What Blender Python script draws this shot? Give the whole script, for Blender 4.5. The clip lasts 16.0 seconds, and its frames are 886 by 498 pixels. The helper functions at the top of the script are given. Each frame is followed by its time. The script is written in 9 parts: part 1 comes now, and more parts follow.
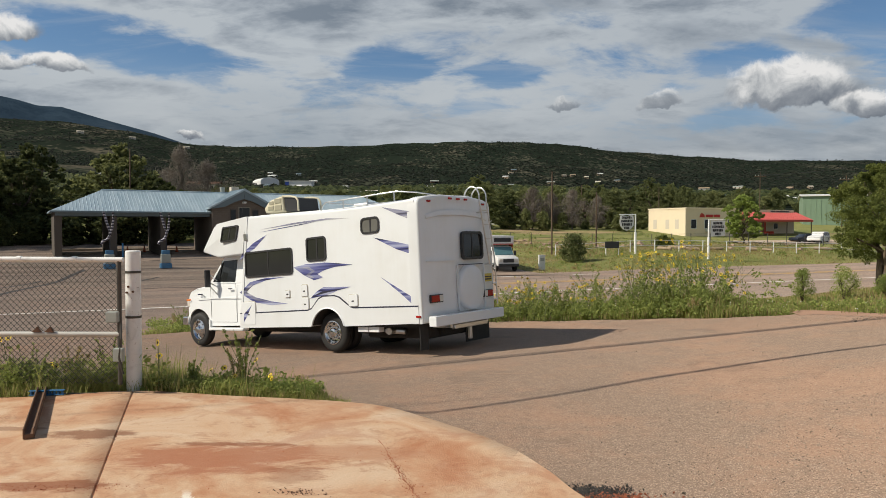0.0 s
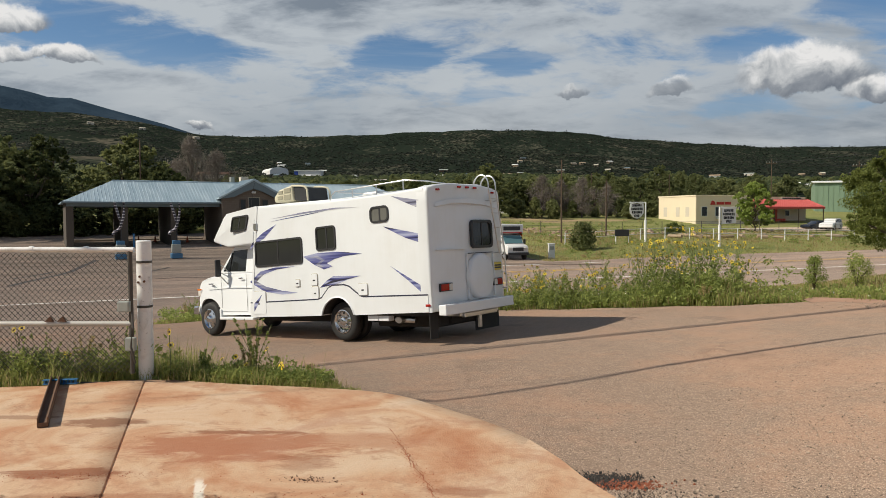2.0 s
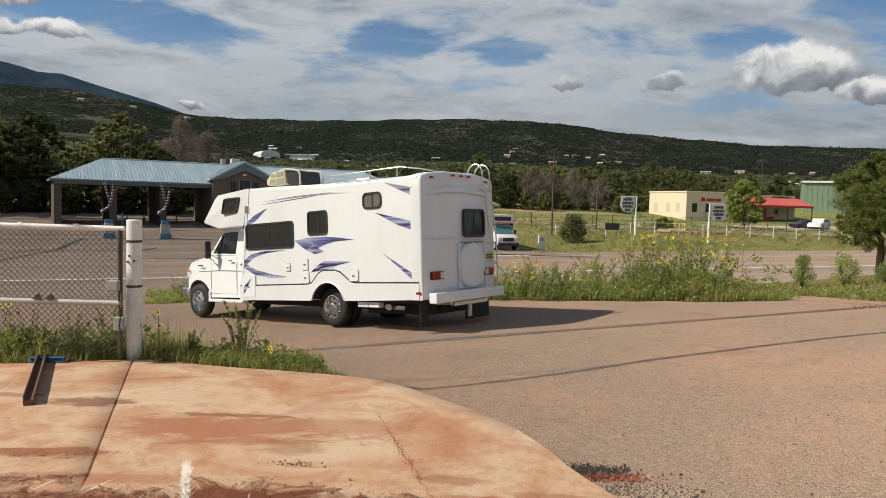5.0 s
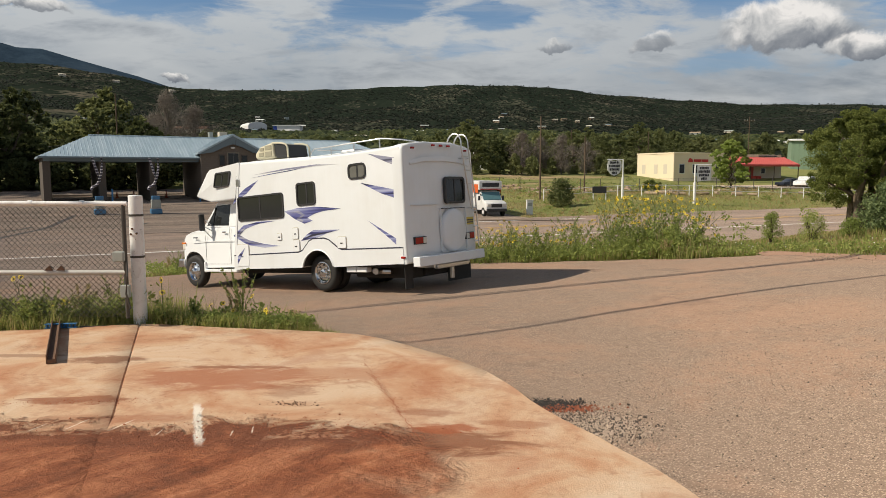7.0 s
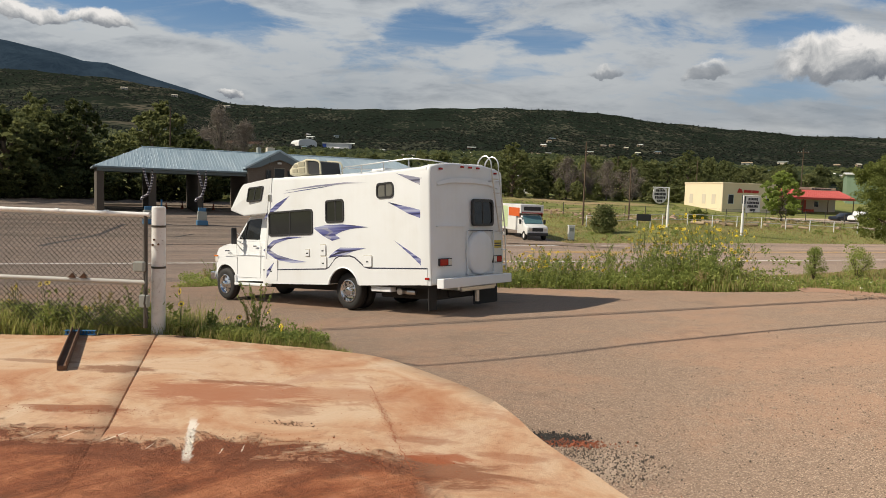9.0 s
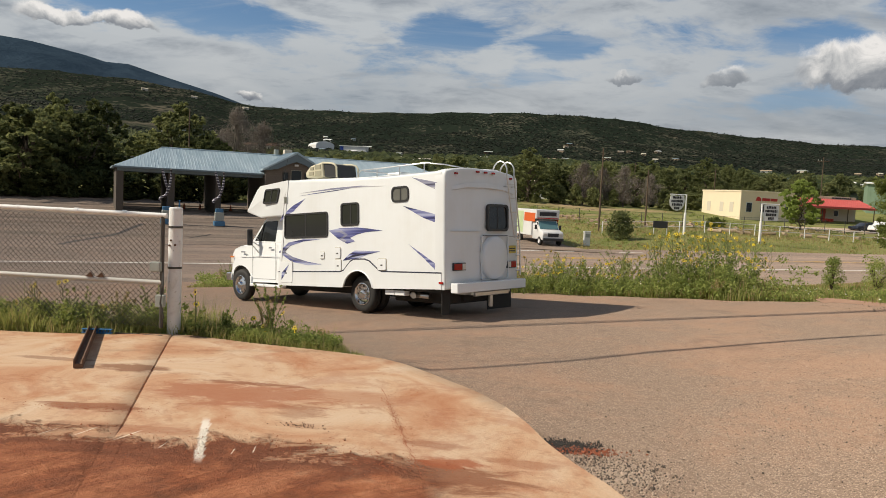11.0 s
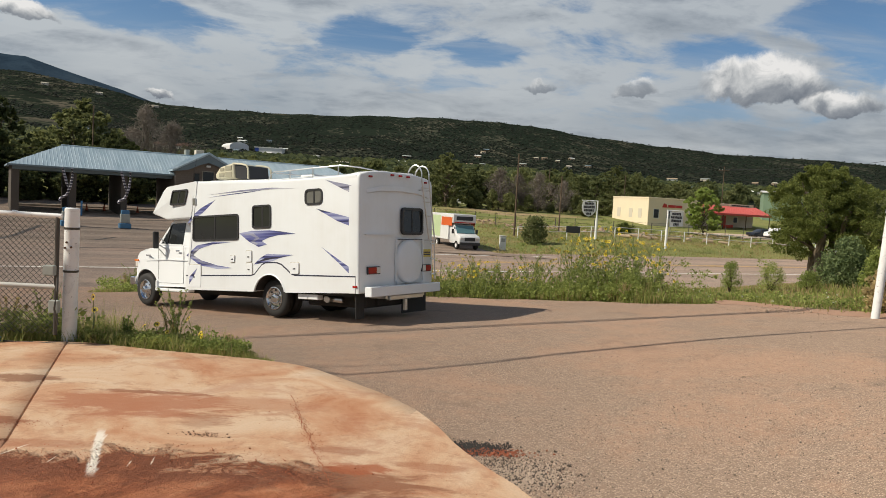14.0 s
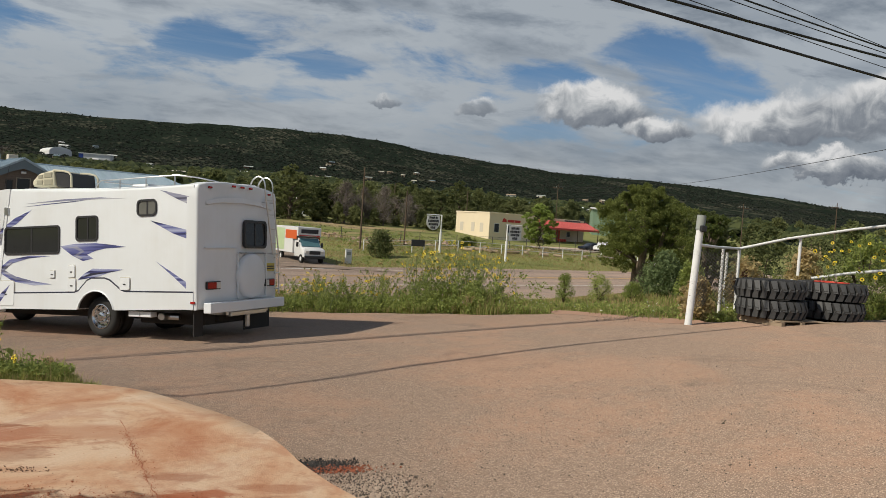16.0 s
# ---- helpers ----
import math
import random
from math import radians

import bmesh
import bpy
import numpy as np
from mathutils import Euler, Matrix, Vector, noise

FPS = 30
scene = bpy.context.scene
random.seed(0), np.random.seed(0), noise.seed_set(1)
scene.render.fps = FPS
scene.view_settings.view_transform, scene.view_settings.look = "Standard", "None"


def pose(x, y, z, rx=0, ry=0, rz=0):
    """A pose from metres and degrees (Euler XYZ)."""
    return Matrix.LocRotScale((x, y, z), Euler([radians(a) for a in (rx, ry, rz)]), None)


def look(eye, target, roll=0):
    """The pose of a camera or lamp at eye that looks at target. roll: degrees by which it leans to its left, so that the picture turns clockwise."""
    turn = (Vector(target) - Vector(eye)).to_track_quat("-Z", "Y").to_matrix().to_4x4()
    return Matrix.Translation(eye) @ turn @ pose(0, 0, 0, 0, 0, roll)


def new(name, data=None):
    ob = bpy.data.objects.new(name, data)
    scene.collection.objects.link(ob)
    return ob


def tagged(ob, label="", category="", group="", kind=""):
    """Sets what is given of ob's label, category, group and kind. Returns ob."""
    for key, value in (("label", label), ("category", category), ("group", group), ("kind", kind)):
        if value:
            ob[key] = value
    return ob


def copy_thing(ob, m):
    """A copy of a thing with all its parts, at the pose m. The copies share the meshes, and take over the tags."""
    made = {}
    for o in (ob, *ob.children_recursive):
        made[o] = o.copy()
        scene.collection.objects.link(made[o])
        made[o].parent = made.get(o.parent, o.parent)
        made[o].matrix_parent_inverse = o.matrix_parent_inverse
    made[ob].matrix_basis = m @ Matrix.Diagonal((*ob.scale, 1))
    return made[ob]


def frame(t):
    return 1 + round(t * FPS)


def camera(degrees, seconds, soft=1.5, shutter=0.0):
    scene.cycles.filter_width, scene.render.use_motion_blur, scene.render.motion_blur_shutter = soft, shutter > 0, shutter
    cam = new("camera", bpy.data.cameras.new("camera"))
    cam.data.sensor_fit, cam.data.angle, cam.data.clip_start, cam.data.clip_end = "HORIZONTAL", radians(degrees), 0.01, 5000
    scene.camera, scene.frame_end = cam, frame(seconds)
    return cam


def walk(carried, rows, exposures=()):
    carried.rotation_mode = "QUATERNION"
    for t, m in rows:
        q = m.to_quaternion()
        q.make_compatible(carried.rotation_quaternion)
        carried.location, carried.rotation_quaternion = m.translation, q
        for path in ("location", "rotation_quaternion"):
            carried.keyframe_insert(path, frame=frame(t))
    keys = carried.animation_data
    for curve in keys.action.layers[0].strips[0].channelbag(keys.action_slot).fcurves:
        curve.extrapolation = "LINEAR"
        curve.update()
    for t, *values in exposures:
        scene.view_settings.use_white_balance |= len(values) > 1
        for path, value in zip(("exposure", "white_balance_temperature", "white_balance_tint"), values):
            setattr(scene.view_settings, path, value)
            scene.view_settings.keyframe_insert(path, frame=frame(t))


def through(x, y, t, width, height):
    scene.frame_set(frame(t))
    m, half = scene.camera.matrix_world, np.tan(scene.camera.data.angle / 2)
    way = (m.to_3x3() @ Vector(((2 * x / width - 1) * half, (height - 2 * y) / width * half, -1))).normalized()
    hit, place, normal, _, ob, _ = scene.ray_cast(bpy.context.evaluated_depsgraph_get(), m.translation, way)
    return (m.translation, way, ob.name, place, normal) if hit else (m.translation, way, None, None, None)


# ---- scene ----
cam = camera(63.2, 16.0, soft=0.7)

# seconds, eye x y z in metres, yaw to the left, pitch up, lean to the left in degrees
PATH = """
0 -0.022 0.027 2.022 -0.05 -1.72 0.09
0.5 -0.016 0.036 2.019 -0.71 -1.78 0.39
1 -0.017 0.035 2.020 -0.53 -1.72 -0.10
1.5 -0.021 0.049 2.015 -0.28 -2.47 -0.33
2 -0.022 0.038 2.016 0.70 -2.60 -0.21
2.5 -0.025 0.034 2.019 1.37 -2.04 -0.11
3 -0.027 0.040 2.016 0.96 -1.83 0.05
3.5 -0.030 0.043 2.016 1.24 -2.26 0.10
4 -0.033 0.051 2.013 1.31 -2.62 0.11
4.5 -0.024 0.063 2.013 1.24 -3.19 0.05
5 -0.062 0.060 2.013 -0.13 -3.51 1.52
5.2 -0.073 0.057 2.001 -1.23 -4.54 -0.11
7.3 0.160 -0.757 2.033 -0.67 -6.07 0.17
7.5 0.195 -0.696 2.031 -0.60 -5.62 0.68
8 0.246 -0.607 2.038 2.23 -4.88 1.00
8.5 0.359 -0.582 2.049 2.14 -4.65 2.15
9 0.428 -0.571 2.042 2.64 -4.44 1.97
9.5 0.435 -0.583 2.044 3.05 -3.99 2.16
11.8 0.447 -0.584 2.055 4.01 -4.24 2.80
12 0.445 -0.566 2.048 3.69 -4.00 2.76
12.5 0.457 -0.564 2.044 2.87 -4.28 2.76
13 0.472 -0.557 2.046 1.28 -4.01 2.97
13.5 0.486 -0.551 2.043 -0.58 -3.48 3.31
14 0.509 -0.558 2.047 -2.64 -3.51 3.33
14.5 0.510 -0.550 2.049 -6.60 -2.58 3.62
15 0.502 -0.543 2.043 -8.27 -3.77 3.77
15.5 0.497 -0.544 2.044 -11.59 -3.16 3.97
16 0.499 -0.568 2.054 -14.79 -1.69 3.84
"""
rows = []
for line in PATH.strip().splitlines():
    t, ex, ey, ez, yaw, pitch, lean = map(float, line.split())
    yaw, pitch = radians(yaw), radians(pitch)
    ahead = Vector((-math.sin(yaw) * math.cos(pitch), math.cos(yaw) * math.cos(pitch), math.sin(pitch)))
    eye = Vector((ex, ey, ez))
    rows.append((t, look(eye, eye + ahead, lean)))
walk(cam, rows, exposures=((0.0, -0.10, 6480, 10), (4.8, -0.07, 6520, 10), (7.3, -0.05, 6720, 11), (12.6, -0.05, 6680, 11), (13.8, -0.06, 6560, 10), (14.6, -0.16, 6480, 10), (16.0, -0.30, 6380, 10)))

# ---- light ----
TO_SUN = Vector((-0.97, -0.23, 0.92)).normalized()


class Nodes:
    """Short hand for building node trees."""

    def __init__(self, tree):
        self.t = tree
        tree.nodes.clear()

    def add(self, kind, inputs=None, **props):
        n = self.t.nodes.new("ShaderNode" + kind)
        if "operation" in props:
            n.operation = props["operation"]
        if "data_type" in props:
            n.data_type, n.blend_type = props["data_type"], props["blend_type"]
        if "sky_type" in props:
            n.sky_type = props["sky_type"]
        if "interpolation_type" in props:
            n.interpolation_type = props["interpolation_type"]
        if "feature" in props:
            n.feature = props["feature"]
        for k, v in (inputs or {}).items():
            self.put(n.inputs[k], v)
        return n

    def put(self, socket, v):
        if isinstance(v, bpy.types.NodeSocket):
            self.t.links.new(v, socket)
        else:
            if isinstance(v, (tuple, list)) and len(v) == 3 and socket.type == "RGBA":
                v = (*v, 1)
            socket.default_value = v

    def math(self, op, a, b=0.0, c=0.0, clamp=False):
        n = self.add("Math", {0: a, 1: b, 2: c}, operation=op)
        n.use_clamp = clamp
        return n.outputs[0]

    def vmath(self, op, a, b=(0, 0, 0)):
        n = self.add("VectorMath", {0: a, 1: b}, operation=op)
        return n.outputs["Value"] if op in ("DOT_PRODUCT", "LENGTH") else n.outputs[0]

    def noise(self, vec, scale, detail=4.0, rough=0.55, distortion=0.0, colour=False):
        n = self.add("TexNoise", {"Vector": vec, "Scale": scale, "Detail": detail, "Roughness": rough, "Distortion": distortion})
        return n.outputs["Color" if colour else "Fac"]

    def ramp(self, fac, stops, interpolation="LINEAR"):
        n = self.add("ValToRGB", {0: fac})
        r = n.color_ramp
        r.interpolation = interpolation
        while len(r.elements) < len(stops):
            r.elements.new(0.5)
        for e, (p, c) in zip(r.elements, stops):
            e.position = p
            e.color = (*c, 1) if isinstance(c, tuple) else (c, c, c, 1)
        return n.outputs[0]

    def mix(self, fac, a, b, blend="MIX"):
        n = self.add("Mix", data_type="RGBA", blend_type=blend)
        self.put(n.inputs[0], fac)
        self.put(n.inputs[6], a)
        self.put(n.inputs[7], b)
        return n.outputs[2]

    def smooth(self, v, lo, hi):
        n = self.add("MapRange", {0: v, 1: lo, 2: hi}, interpolation_type="SMOOTHSTEP")
        return n.outputs[0]


def build_world():
    world = bpy.data.worlds.new("sky")
    scene.world = world
    world.use_nodes = True
    N = Nodes(world.node_tree)
    sky = N.add("TexSky", sky_type="NISHITA")
    sky.sun_disc = False
    sky.sun_elevation = math.asin(TO_SUN.z)
    sky.sun_rotation = math.atan2(TO_SUN.x, TO_SUN.y)
    sky.altitude = 2000
    sky.dust_density = 0.6
    way = N.add("TexCoord").outputs["Generated"]
    sep = N.add("SeparateXYZ", {0: way})
    x, y, z = sep.outputs
    up = N.math("MAXIMUM", z, 0.0)
    # cloud sheet: the direction projected on a high flat layer, stretched along the wind
    over = N.math("ADD", up, 0.20)
    flat = N.add("CombineXYZ", {0: N.math("DIVIDE", x, over), 1: N.math("DIVIDE", y, over), 2: 0.0}).outputs[0]
    drift = N.vmath("ADD", N.vmath("MULTIPLY", flat, (0.95, 1.25, 1)), SHEET_AT)
    big = N.noise(drift, 0.75, 4, 0.55, 0.5)
    mid = N.noise(drift, 2.3, 6, 0.62, 0.5)
    fine = N.noise(drift, 7.0, 6, 0.62, 0.3)
    sheet = N.math("ADD", N.math("MULTIPLY", big, 0.40), N.math("ADD", N.math("MULTIPLY", mid, 0.46), N.math("MULTIPLY", fine, 0.24)))
    # openings in the sheet, ragged by the same noise
    clear = 0.0
    for az, el, wide, high in GAPS:
        a, e = radians(az), radians(el)
        right, front = Vector((math.cos(a), -math.sin(a), 0)), Vector((math.sin(a) * math.cos(e), math.cos(a) * math.cos(e), math.sin(e)))
        top = right.cross(front)
        u = N.math("DIVIDE", N.vmath("DOT_PRODUCT", way, tuple(right)), radians(wide))
        v = N.math("DIVIDE", N.vmath("DOT_PRODUCT", way, tuple(top)), radians(high))
        dist = N.math("SQRT", N.math("ADD", N.math("POWER", u, 2.0), N.math("POWER", v, 2.0)))
        hole = N.math("MULTIPLY", N.smooth(dist, 1.7, 0.1), N.math("GREATER_THAN", N.vmath("DOT_PRODUCT", way, tuple(front)), 0.0))
        sheet = N.math("SUBTRACT", sheet, N.math("MULTIPLY", hole, 0.235 if wide > 5 else 0.20))
        clear = N.math("MAXIMUM", clear, hole)
    # the sheet thins out towards the zenith
    cover = N.math("MULTIPLY", N.smooth(sheet, 0.37, 0.51), N.smooth(z, 0.95, 0.36))
    # thin veils drawn over the openings
    veil = N.smooth(N.noise(N.vmath("MULTIPLY", drift, (0.55, 1.7, 1)), 2.6, 6, 0.62, 0.6), 0.44, 0.68)
    cover = N.math("MAXIMUM", cover, N.math("MULTIPLY", N.math("MULTIPLY", veil, N.math("SUBTRACT", 0.56, N.math("MULTIPLY", clear, 0.36))), N.smooth(z, 0.95, 0.36)))
    lumps = N.noise(N.vmath("MULTIPLY", drift, (0.85, 1.15, 1)), 2.7, 5, 0.54, 0.6)
    thick = N.math("ADD", N.smooth(sheet, 0.50, 0.72), N.math("MULTIPLY", N.math("SUBTRACT", lumps, 0.49), 2.3), clamp=True)
    # thinner and whiter to the left, heavier to the right
    thick = N.math("SUBTRACT", thick, N.math("MULTIPLY", N.smooth(x, -0.12, -0.42), 0.30), clamp=True)
    thick = N.math("ADD", thick, N.math("MULTIPLY", N.smooth(x, 0.02, 0.30), 0.16), clamp=True)
    sheet_col = N.ramp(thick, [(0.0, (0.655, 0.705, 0.74)), (0.30, (0.530, 0.582, 0.632)), (0.65, (0.380, 0.430, 0.485)), (1.0, (0.260, 0.310, 0.370))])
    blue = N.mix(1.0, sky.outputs[0], (0.094, 0.112, 0.119), "MULTIPLY")
    col = N.mix(N.math("MULTIPLY", cover, 0.96), blue, sheet_col)
    # low streaks of distant cloud
    band = N.noise(N.vmath("MULTIPLY", way, (1.0, 1.0, 3.0)), 4.4, 5, 0.52, 0.4)
    low_col = N.ramp(N.math("ADD", band, N.math("MULTIPLY", N.smooth(x, -0.12, -0.42), 0.07)), [(0.34, (0.27, 0.335, 0.405)), (0.50, (0.41, 0.455, 0.50)), (0.64, (0.61, 0.64, 0.655))])
    haze = N.smooth(z, 0.23, 0.09)
    col = N.mix(N.math("MULTIPLY", haze, 0.62), col, low_col)
    # heaped clouds: soft round heaps with ragged rims, flat grey bases
    curl = N.vmath("SUBTRACT", N.noise(way, 13.0, 2, 0.5, 0.0, True), (0.5, 0.5, 0.5))
    frill = N.vmath("SUBTRACT", N.noise(way, 42.0, 5, 0.65, 0.0, True), (0.5, 0.5, 0.5))
    ragged = N.vmath("ADD", N.vmath("ADD", way, N.vmath("MULTIPLY", curl, (0.066, 0.066, 0.066))), N.vmath("MULTIPLY", frill, (0.034, 0.034, 0.034)))
    mild = N.vmath("ADD", N.vmath("ADD", way, N.vmath("MULTIPLY", curl, (0.03, 0.03, 0.03))), N.vmath("MULTIPLY", frill, (0.022, 0.022, 0.022)))
    billow = N.math("SUBTRACT", N.noise(way, 24.0, 6, 0.58, 0.8), 0.5)
    for az, el, wide, high, bright in CUMULI:
        a, e = radians(az), radians(el)
        right, front = Vector((math.cos(a), -math.sin(a), 0)), Vector((math.sin(a) * math.cos(e), math.cos(a) * math.cos(e), math.sin(e)))
        top = right.cross(front)
        u = N.math("DIVIDE", N.vmath("DOT_PRODUCT", ragged if wide > 3.5 else mild, tuple(right)), radians(wide))
        v = N.math("DIVIDE", N.vmath("DOT_PRODUCT", ragged if wide > 3.5 else mild, tuple(top)), radians(high))
        ahead = N.vmath("DOT_PRODUCT", way, tuple(front))
        low = N.math("MULTIPLY", N.math("MINIMUM", v, 0.0), 2.7)
        dist = N.math("SQRT", N.math("ADD", N.math("POWER", u, 2.0), N.math("ADD", N.math("POWER", N.math("MAXIMUM", v, 0.0), 2.0), N.math("POWER", low, 2.0))))
        m = N.math("MULTIPLY", N.smooth(dist, 1.10, 0.76), N.math("GREATER_THAN", ahead, 0.0))
        shade = N.math("ADD", N.math("MULTIPLY", v, 0.74), N.math("MULTIPLY", billow, 1.6))
        body = N.ramp(N.math("ADD", N.math("SUBTRACT", shade, N.math("MULTIPLY", u, 0.15)), bright), [(0.0, (0.22, 0.25, 0.295)), (0.36, (0.36, 0.39, 0.43)), (0.62, (0.68, 0.70, 0.71)), (0.90, (1.05, 1.04, 1.02))])
        col = N.mix(N.math("MULTIPLY", m, 1.0 if bright > 0.3 else 0.7), col, body)
    bg = N.add("Background", {"Color": col, "Strength": SKY_STRENGTH})
    out = N.add("OutputWorld")
    world.node_tree.links.new(bg.outputs[0], out.inputs[0])


GAPS = ((-21.2, 12.0, 5.2, 1.35), (-25.8, 13.9, 6.0, 1.6), (-4.3, 12.6, 2.9, 1.2), (5.0, 11.7, 2.2, 0.7), (22.5, 12.2, 3.6, 1.0), (29.5, 14.2, 3.8, 1.3), (33.5, 11.2, 4.4, 1.7), (22.0, 8.0, 3.0, 1.0), (-30.5, 11.6, 3.5, 1.6))
SHEET_AT = (3.1, 1.7, 0.0)
SKY_STRENGTH = 0.80
# azimuth to the right of +y, elevation, half width and half height, in degrees
CUMULI = ((25.7, 9.3, 4.4, 2.6, 0.36), (30.6, 8.2, 2.8, 1.2, 0.36), (39.5, 8.4, 6.0, 2.8, 0.44), (46.5, 9.4, 6.5, 3.2, 0.40), (43.0, 5.6, 5.0, 1.4, 0.31), (16.7, 9.2, 1.7, 1.1, 0.25), (9.6, 9.5, 1.3, 0.7, 0.0), (-31.4, 12.9, 2.5, 1.3, 0.52), (-28.4, 11.0, 2.5, 0.85, 0.50), (-32.6, 10.8, 2.5, 0.9, 0.48), (-19.3, 6.6, 1.2, 0.5, 0.34))
build_world()
sun = new("sun", bpy.data.lights.new("sun", "SUN"))
sun.data.energy, sun.data.angle, sun.data.color = 5.0, radians(0.6), (1.0, 0.915, 0.76)
sun.matrix_world = look((0, 0, 60), Vector((0, 0, 60)) - TO_SUN)
scene.view_settings.exposure = 0.0

# ---- materials ----
def material(name, build):
    m = bpy.data.materials.new(name)
    m.use_nodes = True
    N = Nodes(m.node_tree)
    colour, rough, metal, bump, extra = build(N)
    bsdf = N.add("BsdfPrincipled", {"Base Color": colour, "Roughness": rough, "Metallic": metal, **extra})
    if bump is not None:
        height, strength, distance = bump
        b = N.add("Bump", {"Height": height, "Strength": strength, "Distance": distance})
        N.put(bsdf.inputs["Normal"], b.outputs[0])
    out = N.add("OutputMaterial")
    N.put(out.inputs[0], bsdf.outputs[0])
    return m


def world_at(N):
    return N.add("NewGeometry").outputs["Position"]


def object_at(N):
    return N.add("TexCoord").outputs["Object"]


def plain(name, colour, rough=0.5, metal=0.0, vary=0.12, scale=6.0, fine=60.0, bump=0.0, each=0.0, **extra):
    """A surface of one colour with blotches, grain and, with each, a shade of its own for every object."""
    def build(N):
        at = object_at(N)
        blot = N.noise(at, scale, 5, 0.6)
        grain = N.noise(at, fine, 3, 0.6)
        f = N.math("ADD", N.math("MULTIPLY", blot, 0.65), N.math("MULTIPLY", grain, 0.35))
        if each:
            own = N.add("ObjectInfo").outputs["Random"]
            f = N.math("ADD", f, N.math("MULTIPLY", N.math("SUBTRACT", own, 0.5), each))
        k = N.math("ADD", 1.0 - vary, N.math("MULTIPLY", f, 2 * vary))
        c = N.vmath("SCALE", colour)
        node = c.node
        N.put(node.inputs["Scale"], k)
        r = N.math("ADD", rough - 0.06, N.math("MULTIPLY", grain, 0.12), clamp=True)
        b = (N.math("ADD", grain, blot), bump, 0.02) if bump else None
        return c, r, metal, b, extra
    return material(name, build)


def speckled_asphalt(name, base, stone, warm, stone_scale=55.0, warm_amount=0.6, lanes=0.0):
    """Old chip-seal: pale stones in a dull binder, warm red dust drifted over it."""
    def build(N):
        at = world_at(N)
        v = N.add("TexVoronoi", {"Vector": at, "Scale": stone_scale})
        own = N.add("SeparateColor", {0: v.outputs["Color"]}).outputs[0]
        stones = N.math("MULTIPLY", N.smooth(v.outputs["Distance"], 0.62, 0.30), N.smooth(own, 0.15, 0.85))
        c = N.mix(stones, base, stone)
        pale = N.math("MULTIPLY", N.smooth(own, 0.84, 0.93), N.smooth(v.outputs["Distance"], 0.5, 0.3))
        c = N.mix(N.math("MULTIPLY", pale, 0.60), c, (0.58, 0.47, 0.37))
        drift = N.noise(at, 0.35, 5, 0.6, 0.4)
        fine = N.noise(at, 3.0, 5, 0.65)
        d = N.smooth(N.math("ADD", N.math("MULTIPLY", drift, 0.7), N.math("MULTIPLY", fine, 0.3)), 0.44, 0.62)
        c = N.mix(N.math("MULTIPLY", d, warm_amount), c, warm)
        grime = N.smooth(N.noise(at, 0.22, 5, 0.6, 0.5), 0.48, 0.66)
        c = N.mix(N.math("MULTIPLY", grime, 0.28), c, base)
        stain = N.smooth(N.noise(at, 0.8, 4, 0.6, 0.8), 0.56, 0.68)
        c = N.mix(N.math("MULTIPLY", stain, 0.22), c, (0.08, 0.066, 0.058))
        pits = N.add("TexVoronoi", {"Vector": at, "Scale": stone_scale * 0.55})
        deep = N.math("MULTIPLY", N.smooth(pits.outputs["Distance"], 0.34, 0.20), N.smooth(N.add("SeparateColor", {0: pits.outputs["Color"]}).outputs[1], 0.62, 0.80))
        c = N.mix(N.math("MULTIPLY", deep, 0.75), c, (0.045, 0.034, 0.027))
        mottle = N.math("ADD", 0.74, N.math("MULTIPLY", N.noise(at, 9.0, 6, 0.7), 0.52))
        c = N.vmath("SCALE", c)
        N.put(c.node.inputs["Scale"], mottle)
        if lanes:
            # tyre-worn and dusty bands along the road's run
            run = N.add("CombineXYZ", {0: N.math("MULTIPLY", N.vmath("DOT_PRODUCT", at, (0.908, 0.419, 0.0)), 0.022), 1: N.vmath("DOT_PRODUCT", at, (-0.419, 0.908, 0.0)), 2: 0.0}).outputs[0]
            band = N.math("ADD", 1.0 - lanes, N.math("MULTIPLY", N.smooth(N.noise(run, 0.55, 4, 0.6, 0.3), 0.34, 0.66), 2 * lanes))
            c = N.vmath("SCALE", c)
            N.put(c.node.inputs["Scale"], band)
        h = N.math("SUBTRACT", N.math("MULTIPLY", stones, 0.5), N.math("MULTIPLY", v.outputs["Distance"], 0.6))
        return c, 0.9, 0.0, (h, 0.7, 0.008), {"Specular IOR Level": 0.2, "Diffuse Roughness": 0.9}
    return material(name, build)


